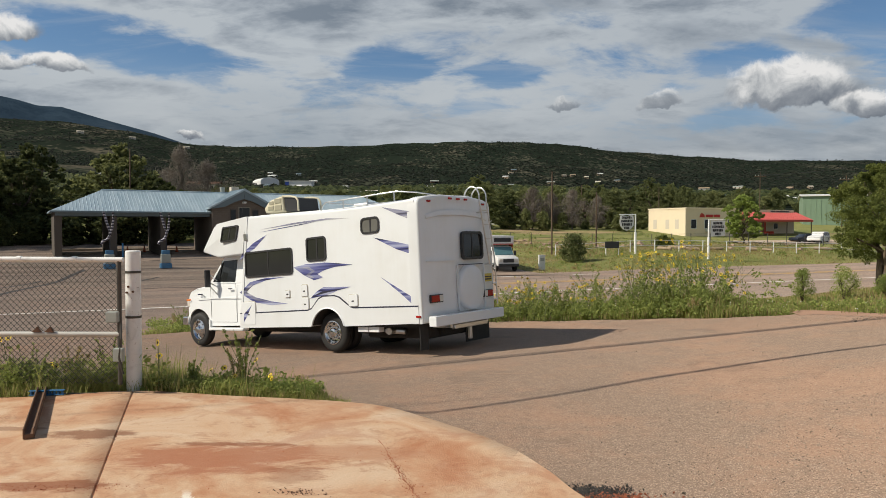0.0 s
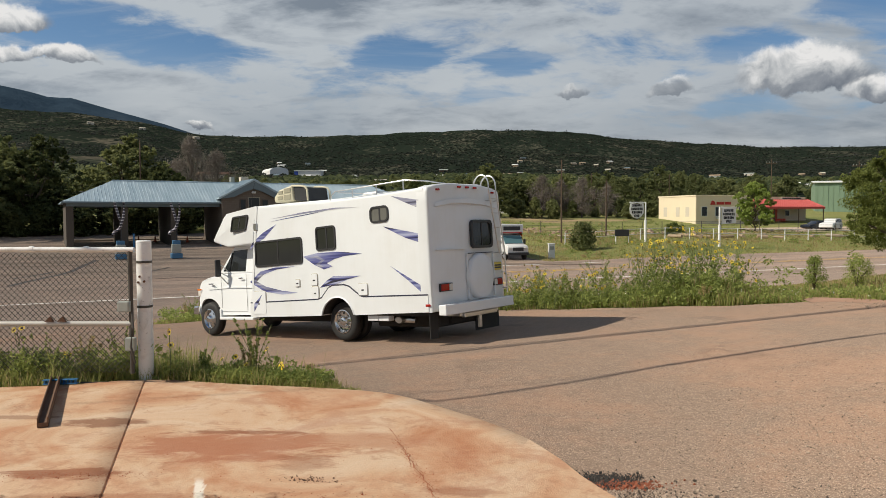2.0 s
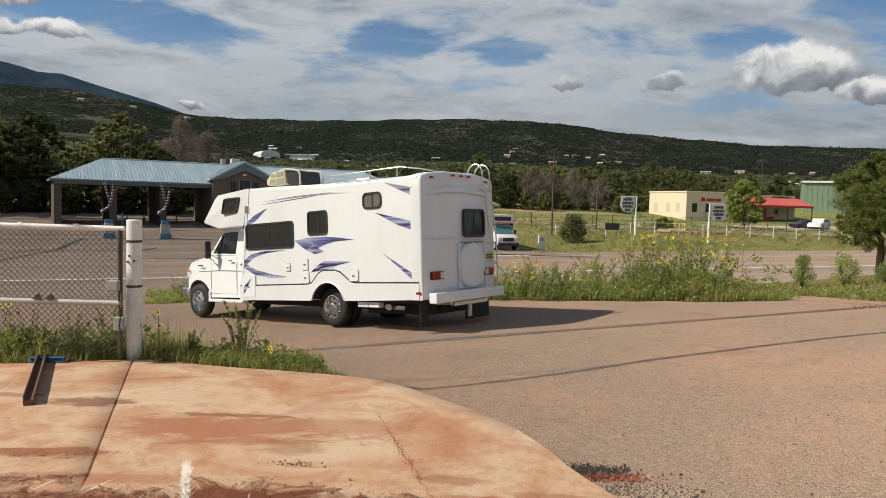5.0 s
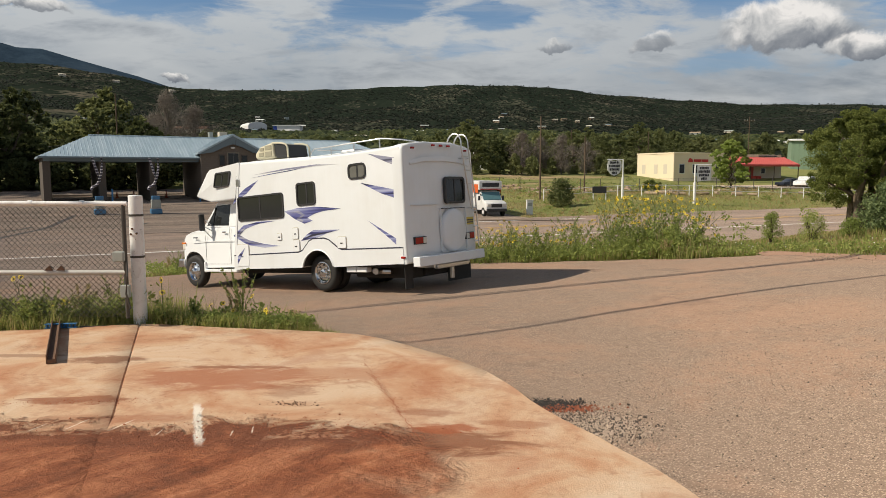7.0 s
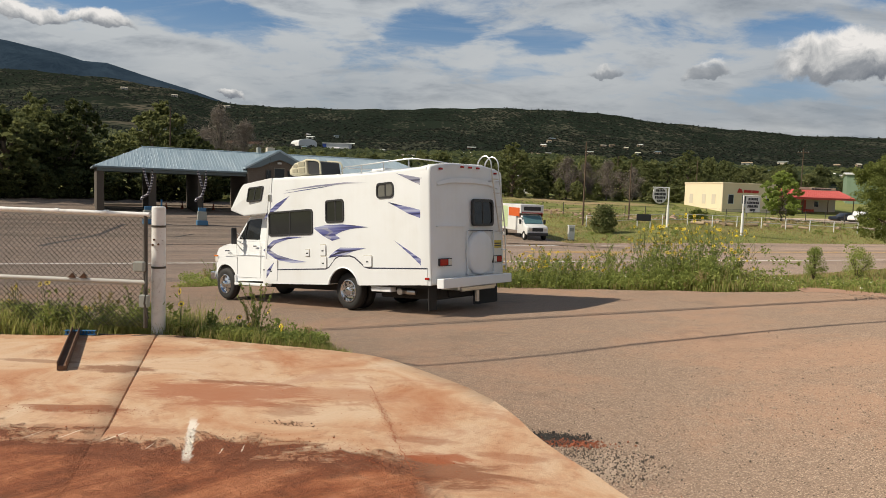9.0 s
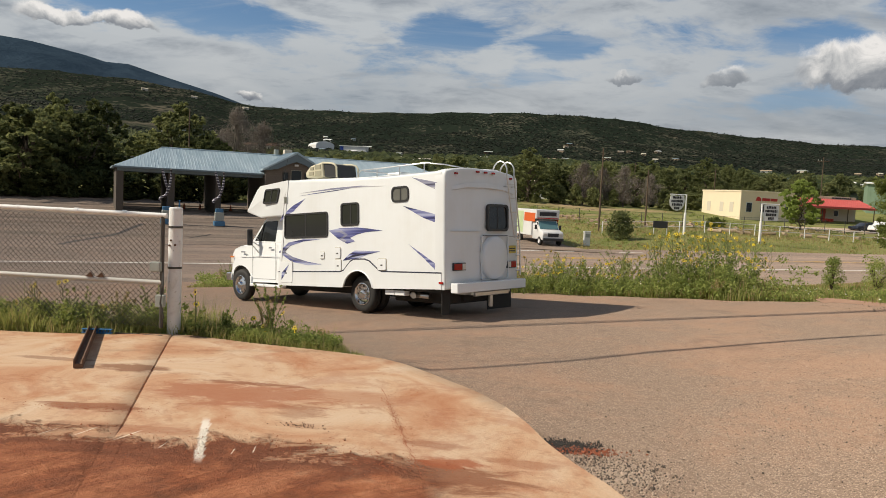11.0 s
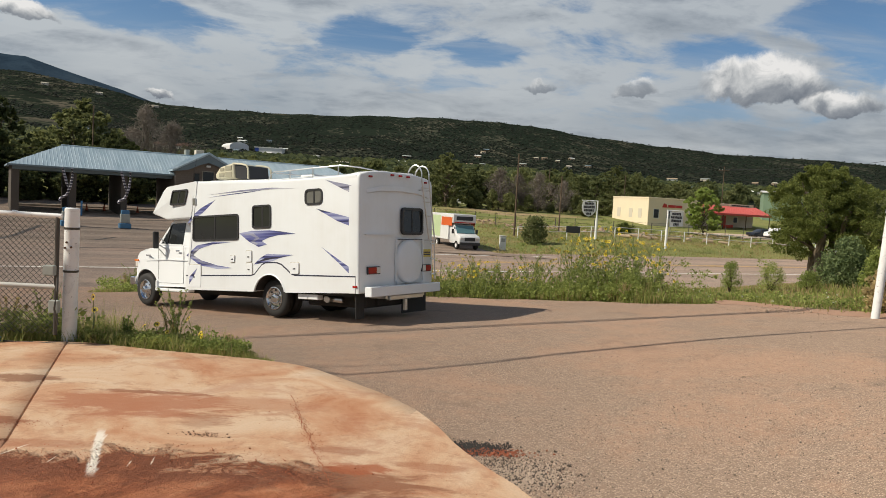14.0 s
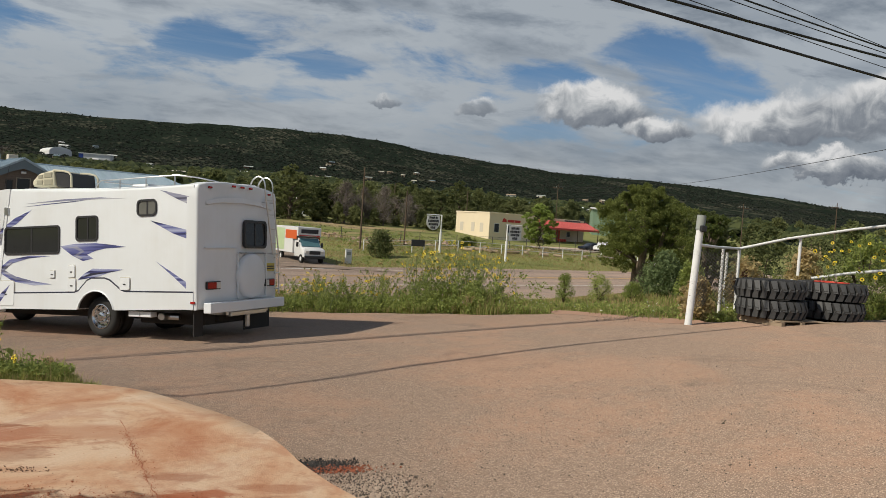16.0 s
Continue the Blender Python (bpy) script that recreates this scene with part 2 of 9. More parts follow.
SMEARS = ((-1.9, 6.12, 0.98, 0.46, 0.80, (0.37, 0.145, 0.078)), (-1.95, 6.52, 0.75, 0.06, 0.7, (0.24, 0.090, 0.046)), (-0.85, 6.35, 0.65, 0.28, 0.55, (0.40, 0.185, 0.105)), (-1.22, 5.78, 0.22, 0.30, 0.42, (0.25, 0.10, 0.055)),
          (-3.0, 5.47, 0.48, 0.12, 0.8, (0.27, 0.098, 0.050)), (-3.30, 6.80, 0.50, 0.16, 0.85, (0.25, 0.12, 0.070)), (-4.35, 7.0, 0.6, 0.07, 0.6, (0.24, 0.11, 0.062)), (-2.4, 5.0, 0.9, 0.10, 0.5, (0.33, 0.13, 0.07)),
          (0.15, 4.55, 0.68, 0.30, 0.85, (0.23, 0.088, 0.046)), (0.25, 4.84, 0.32, 0.12, 0.85, (0.34, 0.105, 0.048)), (0.06, 5.20, 0.30, 0.10, 0.6, (0.30, 0.12, 0.066)), (0.75, 4.95, 0.35, 0.10, 0.55, (0.32, 0.125, 0.066)))


def stained_concrete(name, wet_red):
    """Pale concrete under red mud: sandy film, darker rings, a wet dark red sheet near the lower edge."""
    def build(N):
        at = world_at(N)
        sep = N.add("SeparateXYZ", {0: at})
        soft = N.noise(at, 0.9, 6, 0.62, 0.9)
        long = N.noise(N.vmath("MULTIPLY", at, (0.85, 1.2, 1)), 1.15, 8, 0.58, 1.4)
        grit = N.noise(at, 60.0, 3, 0.7)
        spot = N.noise(at, 7.0, 6, 0.7, 0.5)
        c = N.ramp(soft, [(0.27, (0.42, 0.185, 0.095)), (0.40, (0.50, 0.275, 0.160)), (0.50, (0.565, 0.372, 0.238)), (0.66, (0.62, 0.465, 0.330))])
        mud = N.smooth(N.math("ADD", N.math("MULTIPLY", long, 0.75), N.math("MULTIPLY", spot, 0.25)), 0.49, 0.63)
        c = N.mix(N.math("MULTIPLY", mud, 0.42), c, (0.36, 0.138, 0.074))
        rim = N.math("MULTIPLY", N.smooth(long, 0.475, 0.50), N.smooth(long, 0.54, 0.505))
        c = N.mix(N.math("MULTIPLY", N.math("MULTIPLY", rim, N.smooth(spot, 0.44, 0.62)), 0.3), c, (0.27, 0.095, 0.045))
        # smears with shapes of their own: x, y, half sizes, strength, shade
        warp = N.math("MULTIPLY", N.math("SUBTRACT", N.noise(N.vmath("MULTIPLY", at, (1, 2.2, 1)), 2.6, 7, 0.66, 0.5), 0.5), 2.6)
        for sx, sy, rx, ry, amount, shade in SMEARS:
            du = N.math("DIVIDE", N.math("SUBTRACT", sep.outputs[0], sx), rx)
            dv = N.math("DIVIDE", N.math("SUBTRACT", sep.outputs[1], sy), ry)
            dist = N.math("ADD", N.math("SQRT", N.math("ADD", N.math("POWER", du, 2.0), N.math("POWER", dv, 2.0))), warp)
            c = N.mix(N.math("MULTIPLY", N.smooth(dist, 1.15, 0.55), amount), c, shade)
        # dark damp mud where the slab drops off
        edge = N.math("ADD", sep.outputs[1], N.math("MULTIPLY", N.math("SUBTRACT", spot, 0.5), 0.75))
        edge = N.math("ADD", edge, N.math("MULTIPLY", N.math("SUBTRACT", long, 0.5), 1.5))
        damp = N.smooth(edge, wet_red[0] + 0.12, wet_red[0] - 0.10)
        damp = N.math("MULTIPLY", damp, N.smooth(N.math("ADD", sep.outputs[0], N.math("MULTIPLY", N.math("SUBTRACT", long, 0.5), 2.0)), 0.35, -0.45))
        # smears dragged slantwise through the mud
        slant = N.add("CombineXYZ", {0: N.math("MULTIPLY", N.vmath("DOT_PRODUCT", at, (0.70, 0.71, 0.0)), 0.75), 1: N.math("MULTIPLY", N.vmath("DOT_PRODUCT", at, (-0.71, 0.70, 0.0)), 2.9), 2: 0.0}).outputs[0]
        streak = N.noise(slant, 1.35, 8, 0.62, 0.9)
        wet = N.ramp(N.math("ADD", N.math("MULTIPLY", streak, 0.7), N.math("MULTIPLY", spot, 0.3)), [(0.33, (0.135, 0.041, 0.019)), (0.46, (0.255, 0.080, 0.035)), (0.58, (0.395, 0.146, 0.068)), (0.70, (0.53, 0.27, 0.15))])
        # the thickest mud lies in a ragged dark band behind its rim
        rank = N.math("MULTIPLY", N.smooth(edge, wet_red[0] - 0.02, wet_red[0] - 0.10), N.smooth(edge, wet_red[0] - 0.52, wet_red[0] - 0.24))
        wet = N.mix(N.math("MULTIPLY", N.math("MULTIPLY", rank, N.smooth(streak, 0.32, 0.50)), 0.9), wet, (0.150, 0.046, 0.022))
        c = N.mix(N.math("MULTIPLY", damp, 0.95), c, wet)
        # a pale scrape through the mud
        u = N.math("ADD", N.math("ADD", sep.outputs[0], 1.765), N.math("MULTIPLY", N.math("SUBTRACT", sep.outputs[1], 4.87), 0.336))
        ragged = N.math("MULTIPLY", N.math("SUBTRACT", N.noise(N.vmath("MULTIPLY", at, (22, 3, 1)), 2.0, 4, 0.7), 0.5), 0.09)
        wide = N.smooth(N.math("ABSOLUTE", N.math("ADD", u, ragged)), 0.046, 0.020)
        long_m = N.math("MULTIPLY", N.smooth(sep.outputs[1], 4.36, 4.55), N.smooth(sep.outputs[1], 5.42, 5.22))
        c = N.mix(N.math("MULTIPLY", N.math("MULTIPLY", wide, long_m), 0.92), c, (0.80, 0.73, 0.63))
        # small pale splashes beside it
        for px, py, tilt, half, tall in ((-2.36, 4.83, -0.40, 0.006, 0.16), (-2.72, 4.86, -0.36, 0.005, 0.14), (-1.30, 4.74, 0.16, 0.004, 0.09), (-1.44, 4.66, 0.10, 0.004, 0.07), (-2.0, 4.68, -0.06, 0.004, 0.08), (-3.0, 4.80, -0.40, 0.004, 0.10)):
            du = N.math("ADD", N.math("SUBTRACT", sep.outputs[0], px), N.math("ADD", N.math("MULTIPLY", N.math("SUBTRACT", sep.outputs[1], py), tilt), N.math("MULTIPLY", ragged, 0.2)))
            fleck = N.math("MULTIPLY", N.smooth(N.math("ABSOLUTE", du), half * 1.8, half * 0.6), N.smooth(N.math("ABSOLUTE", N.math("SUBTRACT", sep.outputs[1], py)), tall, tall * 0.4))
            c = N.mix(N.math("MULTIPLY", fleck, 0.8), c, (0.78, 0.68, 0.56))
        clod = N.noise(at, 26.0, 7, 0.78, 0.3)
        lump = N.noise(N.vmath("MULTIPLY", at, (0.8, 1.6, 1)), 11.0, 6, 0.72, 0.6)
        k = N.math("ADD", 0.80, N.math("MULTIPLY", grit, 0.40))
        rugged = N.math("ADD", 0.32, N.math("ADD", N.math("MULTIPLY", clod, 0.62), N.math("MULTIPLY", lump, 0.80)))
        k = N.math("MULTIPLY", k, N.math("ADD", N.math("SUBTRACT", 1.0, damp), N.math("MULTIPLY", damp, rugged)))
        s = N.vmath("SCALE", c)
        N.put(s.node.inputs["Scale"], k)
        rough = N.math("SUBTRACT", 0.90, N.math("MULTIPLY", damp, 0.10))
        h = N.math("ADD", N.math("MULTIPLY", grit, 0.25), N.math("MULTIPLY", N.math("ADD", N.math("ADD", spot, N.math("MULTIPLY", streak, 1.2)), N.math("MULTIPLY", clod, 0.4)), N.math("MULTIPLY", damp, 2.2)))
        return s, rough, 0.0, (h, 0.7, 0.025), {"Specular IOR Level": 0.18}
    return material(name, build)


def meadow(name, tones, scale=0.25, fine=9.0):
    def build(N):
        at = world_at(N)
        across = N.vmath("DOT_PRODUCT", at, (-0.419, 0.908, 0.0))
        along = N.vmath("DOT_PRODUCT", at, (0.908, 0.419, 0.0))
        lay = N.add("CombineXYZ", {0: N.math("MULTIPLY", along, 0.35), 1: across, 2: 0.0}).outputs[0]
        a = N.math("ADD", N.math("MULTIPLY", N.noise(lay, scale, 6, 0.65, 0.3), 0.75), N.math("MULTIPLY", N.math("SUBTRACT", N.noise(lay, scale * 0.3, 3, 0.5), 0.5), 0.9))
        a = N.math("ADD", a, 0.125)
        b = N.noise(at, fine, 5, 0.7)
        f = N.math("ADD", N.math("MULTIPLY", a, 0.7), N.math("MULTIPLY", b, 0.3))
        c = N.ramp(f, [(0.30 + 0.42 * i / (len(tones) - 1), t) for i, t in enumerate(tones)])
        return c, 0.95, 0.0, (b, 0.8, 0.06), {"Specular IOR Level": 0.15}
    return material(name, build)


def hillside(name):
    """Red-brown soil under scattered dark juniper, cooled and greyed in colour for distance haze."""
    def build(N):
        # stretched down the slope, as gullies and tree rows run
        at = N.vmath("MULTIPLY", world_at(N), (1.0, 0.30, 1.0))
        wob = N.vmath("MULTIPLY", N.noise(at, 0.2, 3, 0.6, 0.0, True), (4, 4, 4))
        v = N.add("TexVoronoi", {"Vector": N.vmath("ADD", at, wob), "Scale": 0.13})
        patch = N.noise(at, 0.009, 6, 0.65, 0.4)
        dots = N.smooth(N.math("ADD", v.outputs["Distance"], N.math("MULTIPLY", N.math("SUBTRACT", patch, 0.60), 2.4)), 0.62, 0.40)
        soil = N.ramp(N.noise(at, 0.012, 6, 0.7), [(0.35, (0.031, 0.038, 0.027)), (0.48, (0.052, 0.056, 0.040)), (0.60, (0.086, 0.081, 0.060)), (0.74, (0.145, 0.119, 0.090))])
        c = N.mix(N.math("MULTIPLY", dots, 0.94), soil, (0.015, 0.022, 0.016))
        folds = N.noise(N.vmath("MULTIPLY", at, (1, 1, 0.3)), 0.011, 5, 0.6)
        return c, 1.0, 0.0, (folds, 0.9, 22.0), {"Specular IOR Level": 0.0}
    return material(name, build)


def leafy(name, dark, light, through=0.48):
    """Leaves: a shade for every clump, some light passing through."""
    m = bpy.data.materials.new(name)
    m.use_nodes = True
    N = Nodes(m.node_tree)
    own = N.add("NewGeometry").outputs["Random Per Island"]
    at = object_at(N)
    tree_own = N.add("ObjectInfo").outputs["Random"]
    f = N.math("ADD", N.math("MULTIPLY", own, 0.60), N.math("MULTIPLY", N.noise(at, 0.5, 3), 0.35))
    f = N.math("ADD", f, N.math("MULTIPLY", N.math("SUBTRACT", tree_own, 0.45), 0.35))
    c = N.ramp(f, [(0.15, dark), (0.55, tuple((a + b) / 2 for a, b in zip(dark, light))), (0.9, light)])
    leaf = N.add("BsdfPrincipled", {"Base Color": c, "Roughness": 0.7, "Specular IOR Level": 0.15})
    glow = N.add("BsdfTranslucent", {"Color": N.mix(0.5, c, tuple(1.15 * a for a in light))})
    both = N.add("MixShader", {0: through, 1: leaf.outputs[0], 2: glow.outputs[0]})
    out = N.add("OutputMaterial")
    N.put(out.inputs[0], both.outputs[0])
    return m


def mountain(name):
    """Far forested slope with faint gullies; distance haze is painted in as blue."""
    def build(N):
        at = world_at(N)
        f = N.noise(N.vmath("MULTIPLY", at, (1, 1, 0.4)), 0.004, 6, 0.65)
        # blue-shifted tones carry the aerial haze in the base colour
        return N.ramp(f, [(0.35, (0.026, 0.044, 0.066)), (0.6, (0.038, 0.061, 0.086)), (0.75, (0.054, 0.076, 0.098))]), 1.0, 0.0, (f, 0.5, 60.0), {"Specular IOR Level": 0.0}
    return material(name, build)


MAT = {
    "drive": speckled_asphalt("old_chip_seal", (0.255, 0.183, 0.137), (0.50, 0.368, 0.275), (0.44, 0.258, 0.168), 72.0, 0.46),
    "road": speckled_asphalt("road_asphalt", (0.245, 0.186, 0.150), (0.34, 0.266, 0.215), (0.36, 0.25, 0.19), 25.0, 0.5, 0.16),
    "lot": speckled_asphalt("parking_lot", (0.215, 0.168, 0.134), (0.295, 0.233, 0.188), (0.32, 0.232, 0.176), 25.0, 0.6, 0.24),
    "pad": stained_concrete("red_stained_concrete", (4.80, 0.0)),
    "ground": meadow("rough_grass_and_soil", [(0.42, 0.29, 0.19), (0.30, 0.24, 0.115), (0.145, 0.175, 0.052), (0.25, 0.24, 0.088), (0.20, 0.22, 0.07), (0.42, 0.34, 0.18)]),
    "hill": hillside("juniper_hillside"),
    "mountain": mountain("hazed_forested_mountain"),
    "tar_line": plain("crack_sealant", (0.035, 0.030, 0.027), 0.7),
    "line_white": plain("white_road_paint", (0.72, 0.70, 0.66), 0.8, vary=0.2, scale=2.0, fine=20.0),
    "line_yellow": plain("yellow_road_paint", (0.60, 0.36, 0.08), 0.8, vary=0.2, scale=2.0, fine=20.0),
}

# ---- shapes ----
def smoothstep(a, b, v):
    k = min(1.0, max(0.0, (v - a) / (b - a)))
    return k * k * (3 - 2 * k)


def mesh_object(name, verts, faces, mat, parent=None, label="", smooth=False):
    me = bpy.data.meshes.new(name)
    me.from_pydata(verts, [], faces)
    me.materials.append(mat)
    if smooth:
        me.polygons.foreach_set("use_smooth", [True] * len(me.polygons))
    ob = new(name, me)
    if parent:
        ob.parent = parent
    return tagged(ob, label)


def part(name, bm, mat, parent=None, label="", smooth=False):
    me = bpy.data.meshes.new(name)
    bm.normal_update()
    bm.to_mesh(me)
    bm.free()
    me.materials.append(mat)
    if smooth:
        me.polygons.foreach_set("use_smooth", [True] * len(me.polygons))
        me.set_sharp_from_angle(angle=radians(40))
    ob = new(name, me)
    if parent:
        ob.parent = parent
    return tagged(ob, label)


def thing(name, label, category, m=None, group=""):
    ob = new(name)
    ob.empty_display_size = 0.2
    if m is not None:
        ob.matrix_world = m
    return tagged(ob, label, category, group)


def box(bm, lo, hi, bevel=0.0, segments=1, m=None):
    c = [(a + b) / 2 for a, b in zip(lo, hi)]
    s = [abs(b - a) for a, b in zip(lo, hi)]
    r = bmesh.ops.create_cube(bm, size=1, matrix=(m or Matrix()) @ Matrix.Translation(c) @ Matrix.Diagonal((*s, 1)))
    if bevel:
        edges = list({e for v in r["verts"] for e in v.link_edges})
        bmesh.ops.bevel(bm, geom=edges, offset=bevel, segments=segments, affect="EDGES", profile=0.5)
    return bm


def new_box(lo, hi, bevel=0.0, segments=1, m=None):
    return box(bmesh.new(), lo, hi, bevel, segments, m)


def rod(bm, a, b, r, n=10, r2=None):
    a, b = Vector(a), Vector(b)
    d = b - a
    m = Matrix.Translation((a + b) / 2) @ d.to_track_quat("Z", "Y").to_matrix().to_4x4()
    bmesh.ops.create_cone(bm, cap_ends=True, segments=n, radius1=r, radius2=r if r2 is None else r2, depth=d.length, matrix=m)
    return bm


def tube(bm, points, r, n=8):
    """A round bar swept along points."""
    pts = [Vector(p) for p in points]
    rings = []
    for i, p in enumerate(pts):
        d = (pts[min(i + 1, len(pts) - 1)] - pts[max(i - 1, 0)]).normalized()
        side = d.cross(Vector((0, 0, 1)))
        side = side.normalized() if side.length > 1e-3 else Vector((1, 0, 0))
        up = side.cross(d)
        rings.append([bm.verts.new(p + r * (side * math.cos(a) + up * math.sin(a))) for a in (2 * math.pi * k / n for k in range(n))])
    for A, B in zip(rings, rings[1:]):
        for k in range(n):
            bm.faces.new((A[k], A[(k + 1) % n], B[(k + 1) % n], B[k]))
    bm.faces.new(rings[0][::-1])
    bm.faces.new(rings[-1])
    return bm


def prism(bm, outline, lo, hi, axis="y", bevel=0.0, segments=2):
    """An outline of 2D points pushed along an axis from lo to hi."""
    def at(p, d):
        return {"x": (d, p[0], p[1]), "y": (p[0], d, p[1]), "z": (p[0], p[1], d)}[axis]
    A = [bm.verts.new(at(p, lo)) for p in outline]
    B = [bm.verts.new(at(p, hi)) for p in outline]
    fs = [bm.faces.new(A), bm.faces.new(B[::-1])]
    for i in range(len(A)):
        j = (i + 1) % len(A)
        fs.append(bm.faces.new((A[j], A[i], B[i], B[j])))
    bmesh.ops.recalc_face_normals(bm, faces=fs)
    if bevel:
        edges = list({e for v in A + B for e in v.link_edges})
        bmesh.ops.bevel(bm, geom=edges, offset=bevel, segments=segments, affect="EDGES", profile=0.5)
    return bm


def lathe(bm, profile, n=24, m=None):
    """A profile of (radius, height) turned about z."""
    m = m or Matrix()
    rings = [[bm.verts.new(m @ Vector((r * math.cos(a), r * math.sin(a), h))) for a in (2 * math.pi * k / n for k in range(n))] for r, h in profile]
    for A, B in zip(rings, rings[1:]):
        for k in range(n):
            bm.faces.new((A[k], A[(k + 1) % n], B[(k + 1) % n], B[k]))
    return bm


# ---- land ----
ALONG, ACROSS = (0.908, 0.419), (-0.419, 0.908)   # the road's run, and away from the camera over it
RIDGE_R = 1900.0


def road_sn(x, y):
    return x * ALONG[0] + y * ALONG[1], x * ACROSS[0] + y * ACROSS[1]


def from_sn(s, n):
    return s * ALONG[0] + n * ACROSS[0], s * ALONG[1] + n * ACROSS[1]


def skyline(az):
    """Rise of the mesa's rim over the eye, by azimuth in degrees to the right."""
    return float(np.interp(az, (-60, -40, -31, -27, -23, -19, -14, -8, -2, 3, 9, 13, 17, 24, 28, 33, 38, 44, 52, 65),
                           (0.10, 0.125, 0.129, 0.128, 0.120, 0.107, 0.108, 0.111, 0.117, 0.119, 0.115, 0.104, 0.097, 0.085, 0.083, 0.078, 0.069, 0.054, 0.045, 0.04)))


def land_z(x, y):
    """Height of the natural ground and of what is paved on it."""
    s, n = road_sn(x, y)
    xc = max(-16.0, min(13.0, x))
    near = 0.28 + 0.0638 * xc - 0.038 * max(y, -4.0)
    w = smoothstep(11.5, 7.0, y) * smoothstep(6.5, 1.4, x)
    near = near * (1 - w) - (0.045 + 0.07 * smoothstep(-3.5, 0.5, x)) * w
    far = -1.8 - 0.2 * smoothstep(50.5, 57, n)
    if n > 51:
        far += 1.3 * smoothstep(50, 74, n) + 2.6 * smoothstep(70, 112, n)
        far += 0.95 * smoothstep(8, 24, x) * smoothstep(50.5, 56, n) * (1 - smoothstep(58, 80, n))
    e = smoothstep(0, 6, x)
    k = smoothstep(21 - 8.0 * e, 31 - 7.5 * e, n)
    z = near * (1 - k) + far * k
    r = math.hypot(x, y)
    if r > 110 and n > 60:
        az = math.degrees(math.atan2(x, y))
        el = skyline(az) * (1 + 0.006 * math.sin(az * 1.3) + 0.004 * math.sin(az * 2.9 + 1))
        q = min(r, RIDGE_R) / RIDGE_R
        h = 2 + el * RIDGE_R * q ** 1.85 * (1 + 0.10 * noise.noise((x * 0.004, y * 0.004, 3.0)) * (1 - q ** 6))
        if r > RIDGE_R:
            h *= 1 - 0.35 * smoothstep(RIDGE_R, 2900, r)
            peak = float(np.interp(az, (-75, -60, -42, -34, -32.4, -30.4, -28.8, -28.2, -27.6, -25.5, -21.7, -14, 0), (0.12, 0.15, 0.165, 0.158, 0.154, 0.149, 0.1424, 0.1463, 0.1445, 0.1354, 0.1197, 0.08, 0.03)))
            h = max(h, 2 + (4300 * peak + 14 * noise.noise((x * 0.0012, y * 0.0012, 9.0))) * smoothstep(2400, 4300, r))
        z += (h - 2 - 0) * smoothstep(110, 240, r)
    return z


def drive_edge_y(x):
    """Far edge of the driveway, where the weeds begin."""
    y = 15.7 + 0.13 * math.sin(x * 1.7) + 0.08 * math.sin(x * 4.1) + (0.41 * (4.5 - x) if x < 4.5 else -0.10 * (x - 4.5))
    y += 0.75 * smoothstep(7.0, 2.5, x) * smoothstep(-4.0, 0.0, x)
    return y - 2.3 * smoothstep(7.6, 9.2, x) + 1.6 * smoothstep(13.5, 17, x)


PAD_EDGE = ((-9.0, 8.12), (-5.1, 8.28), (-3.76, 8.66), (-2.55, 8.45), (-1.2, 8.22), (-0.6, 7.97), (-0.24, 7.62), (0.09, 7.26), (0.40, 6.89), (0.66, 6.46), (0.84, 6.03), (0.97, 5.62), (1.15, 5.14), (1.42, 4.62), (1.78, 3.7), (2.2, 1.8), (2.3, -3.0))


def drive_top(x):
    """Far end of the paving: the weeds, or the road itself where the apron opens on to it."""
    k = smoothstep(-9.0, -9.9, x)
    return drive_edge_y(x) * (1 - k) + ((28.9 + 0.419 * x) / 0.908) * k


def on_drive(x, y):
    return y < drive_top(x) + 0.5 and x < 24


def build_ground():
    az = [i * 0.75 for i in range(-84, 85)] + [63 + i * 6.1875 for i in range(1, 38)]
    radii = [0.0] + [0.6 * 1.058 ** i for i in range(159)]
    verts, faces = [], []
    for r in radii:
        for a in az:
            x, y = r * math.sin(radians(a)), r * math.cos(radians(a))
            z = land_z(x, y)
            s, n = road_sn(x, y)
            if r < 130 and (on_drive(x, y) or 26 < n < 52 or (50 < n < 88 and s < 26)):
                z -= 0.12
            elif r < 130 and n < 30:
                z += 0.03 * noise.noise((x * 0.9, y * 0.9, 0)) - 0.01
            verts.append((x, y, z))
    k = len(az)
    for i in range(len(radii) - 1):
        for j in range(k):
            a, b = i * k + j, i * k + (j + 1) % k
            faces.append((a, b, b + k, a + k))
    ob = mesh_object("ground", verts, faces, MAT["ground"], smooth=True)
    ob.data.materials.append(MAT["hill"])
    ob.data.materials.append(MAT["mountain"])
    ids = []
    for p in ob.data.polygons:
        c = p.center
        r = math.hypot(c.x, c.y)
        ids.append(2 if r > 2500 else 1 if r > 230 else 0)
    ob.data.polygons.foreach_set("material_index", ids)
    tagged(ob, "rough grassy ground rising to a juniper-covered mesa", "ground", kind="structure")


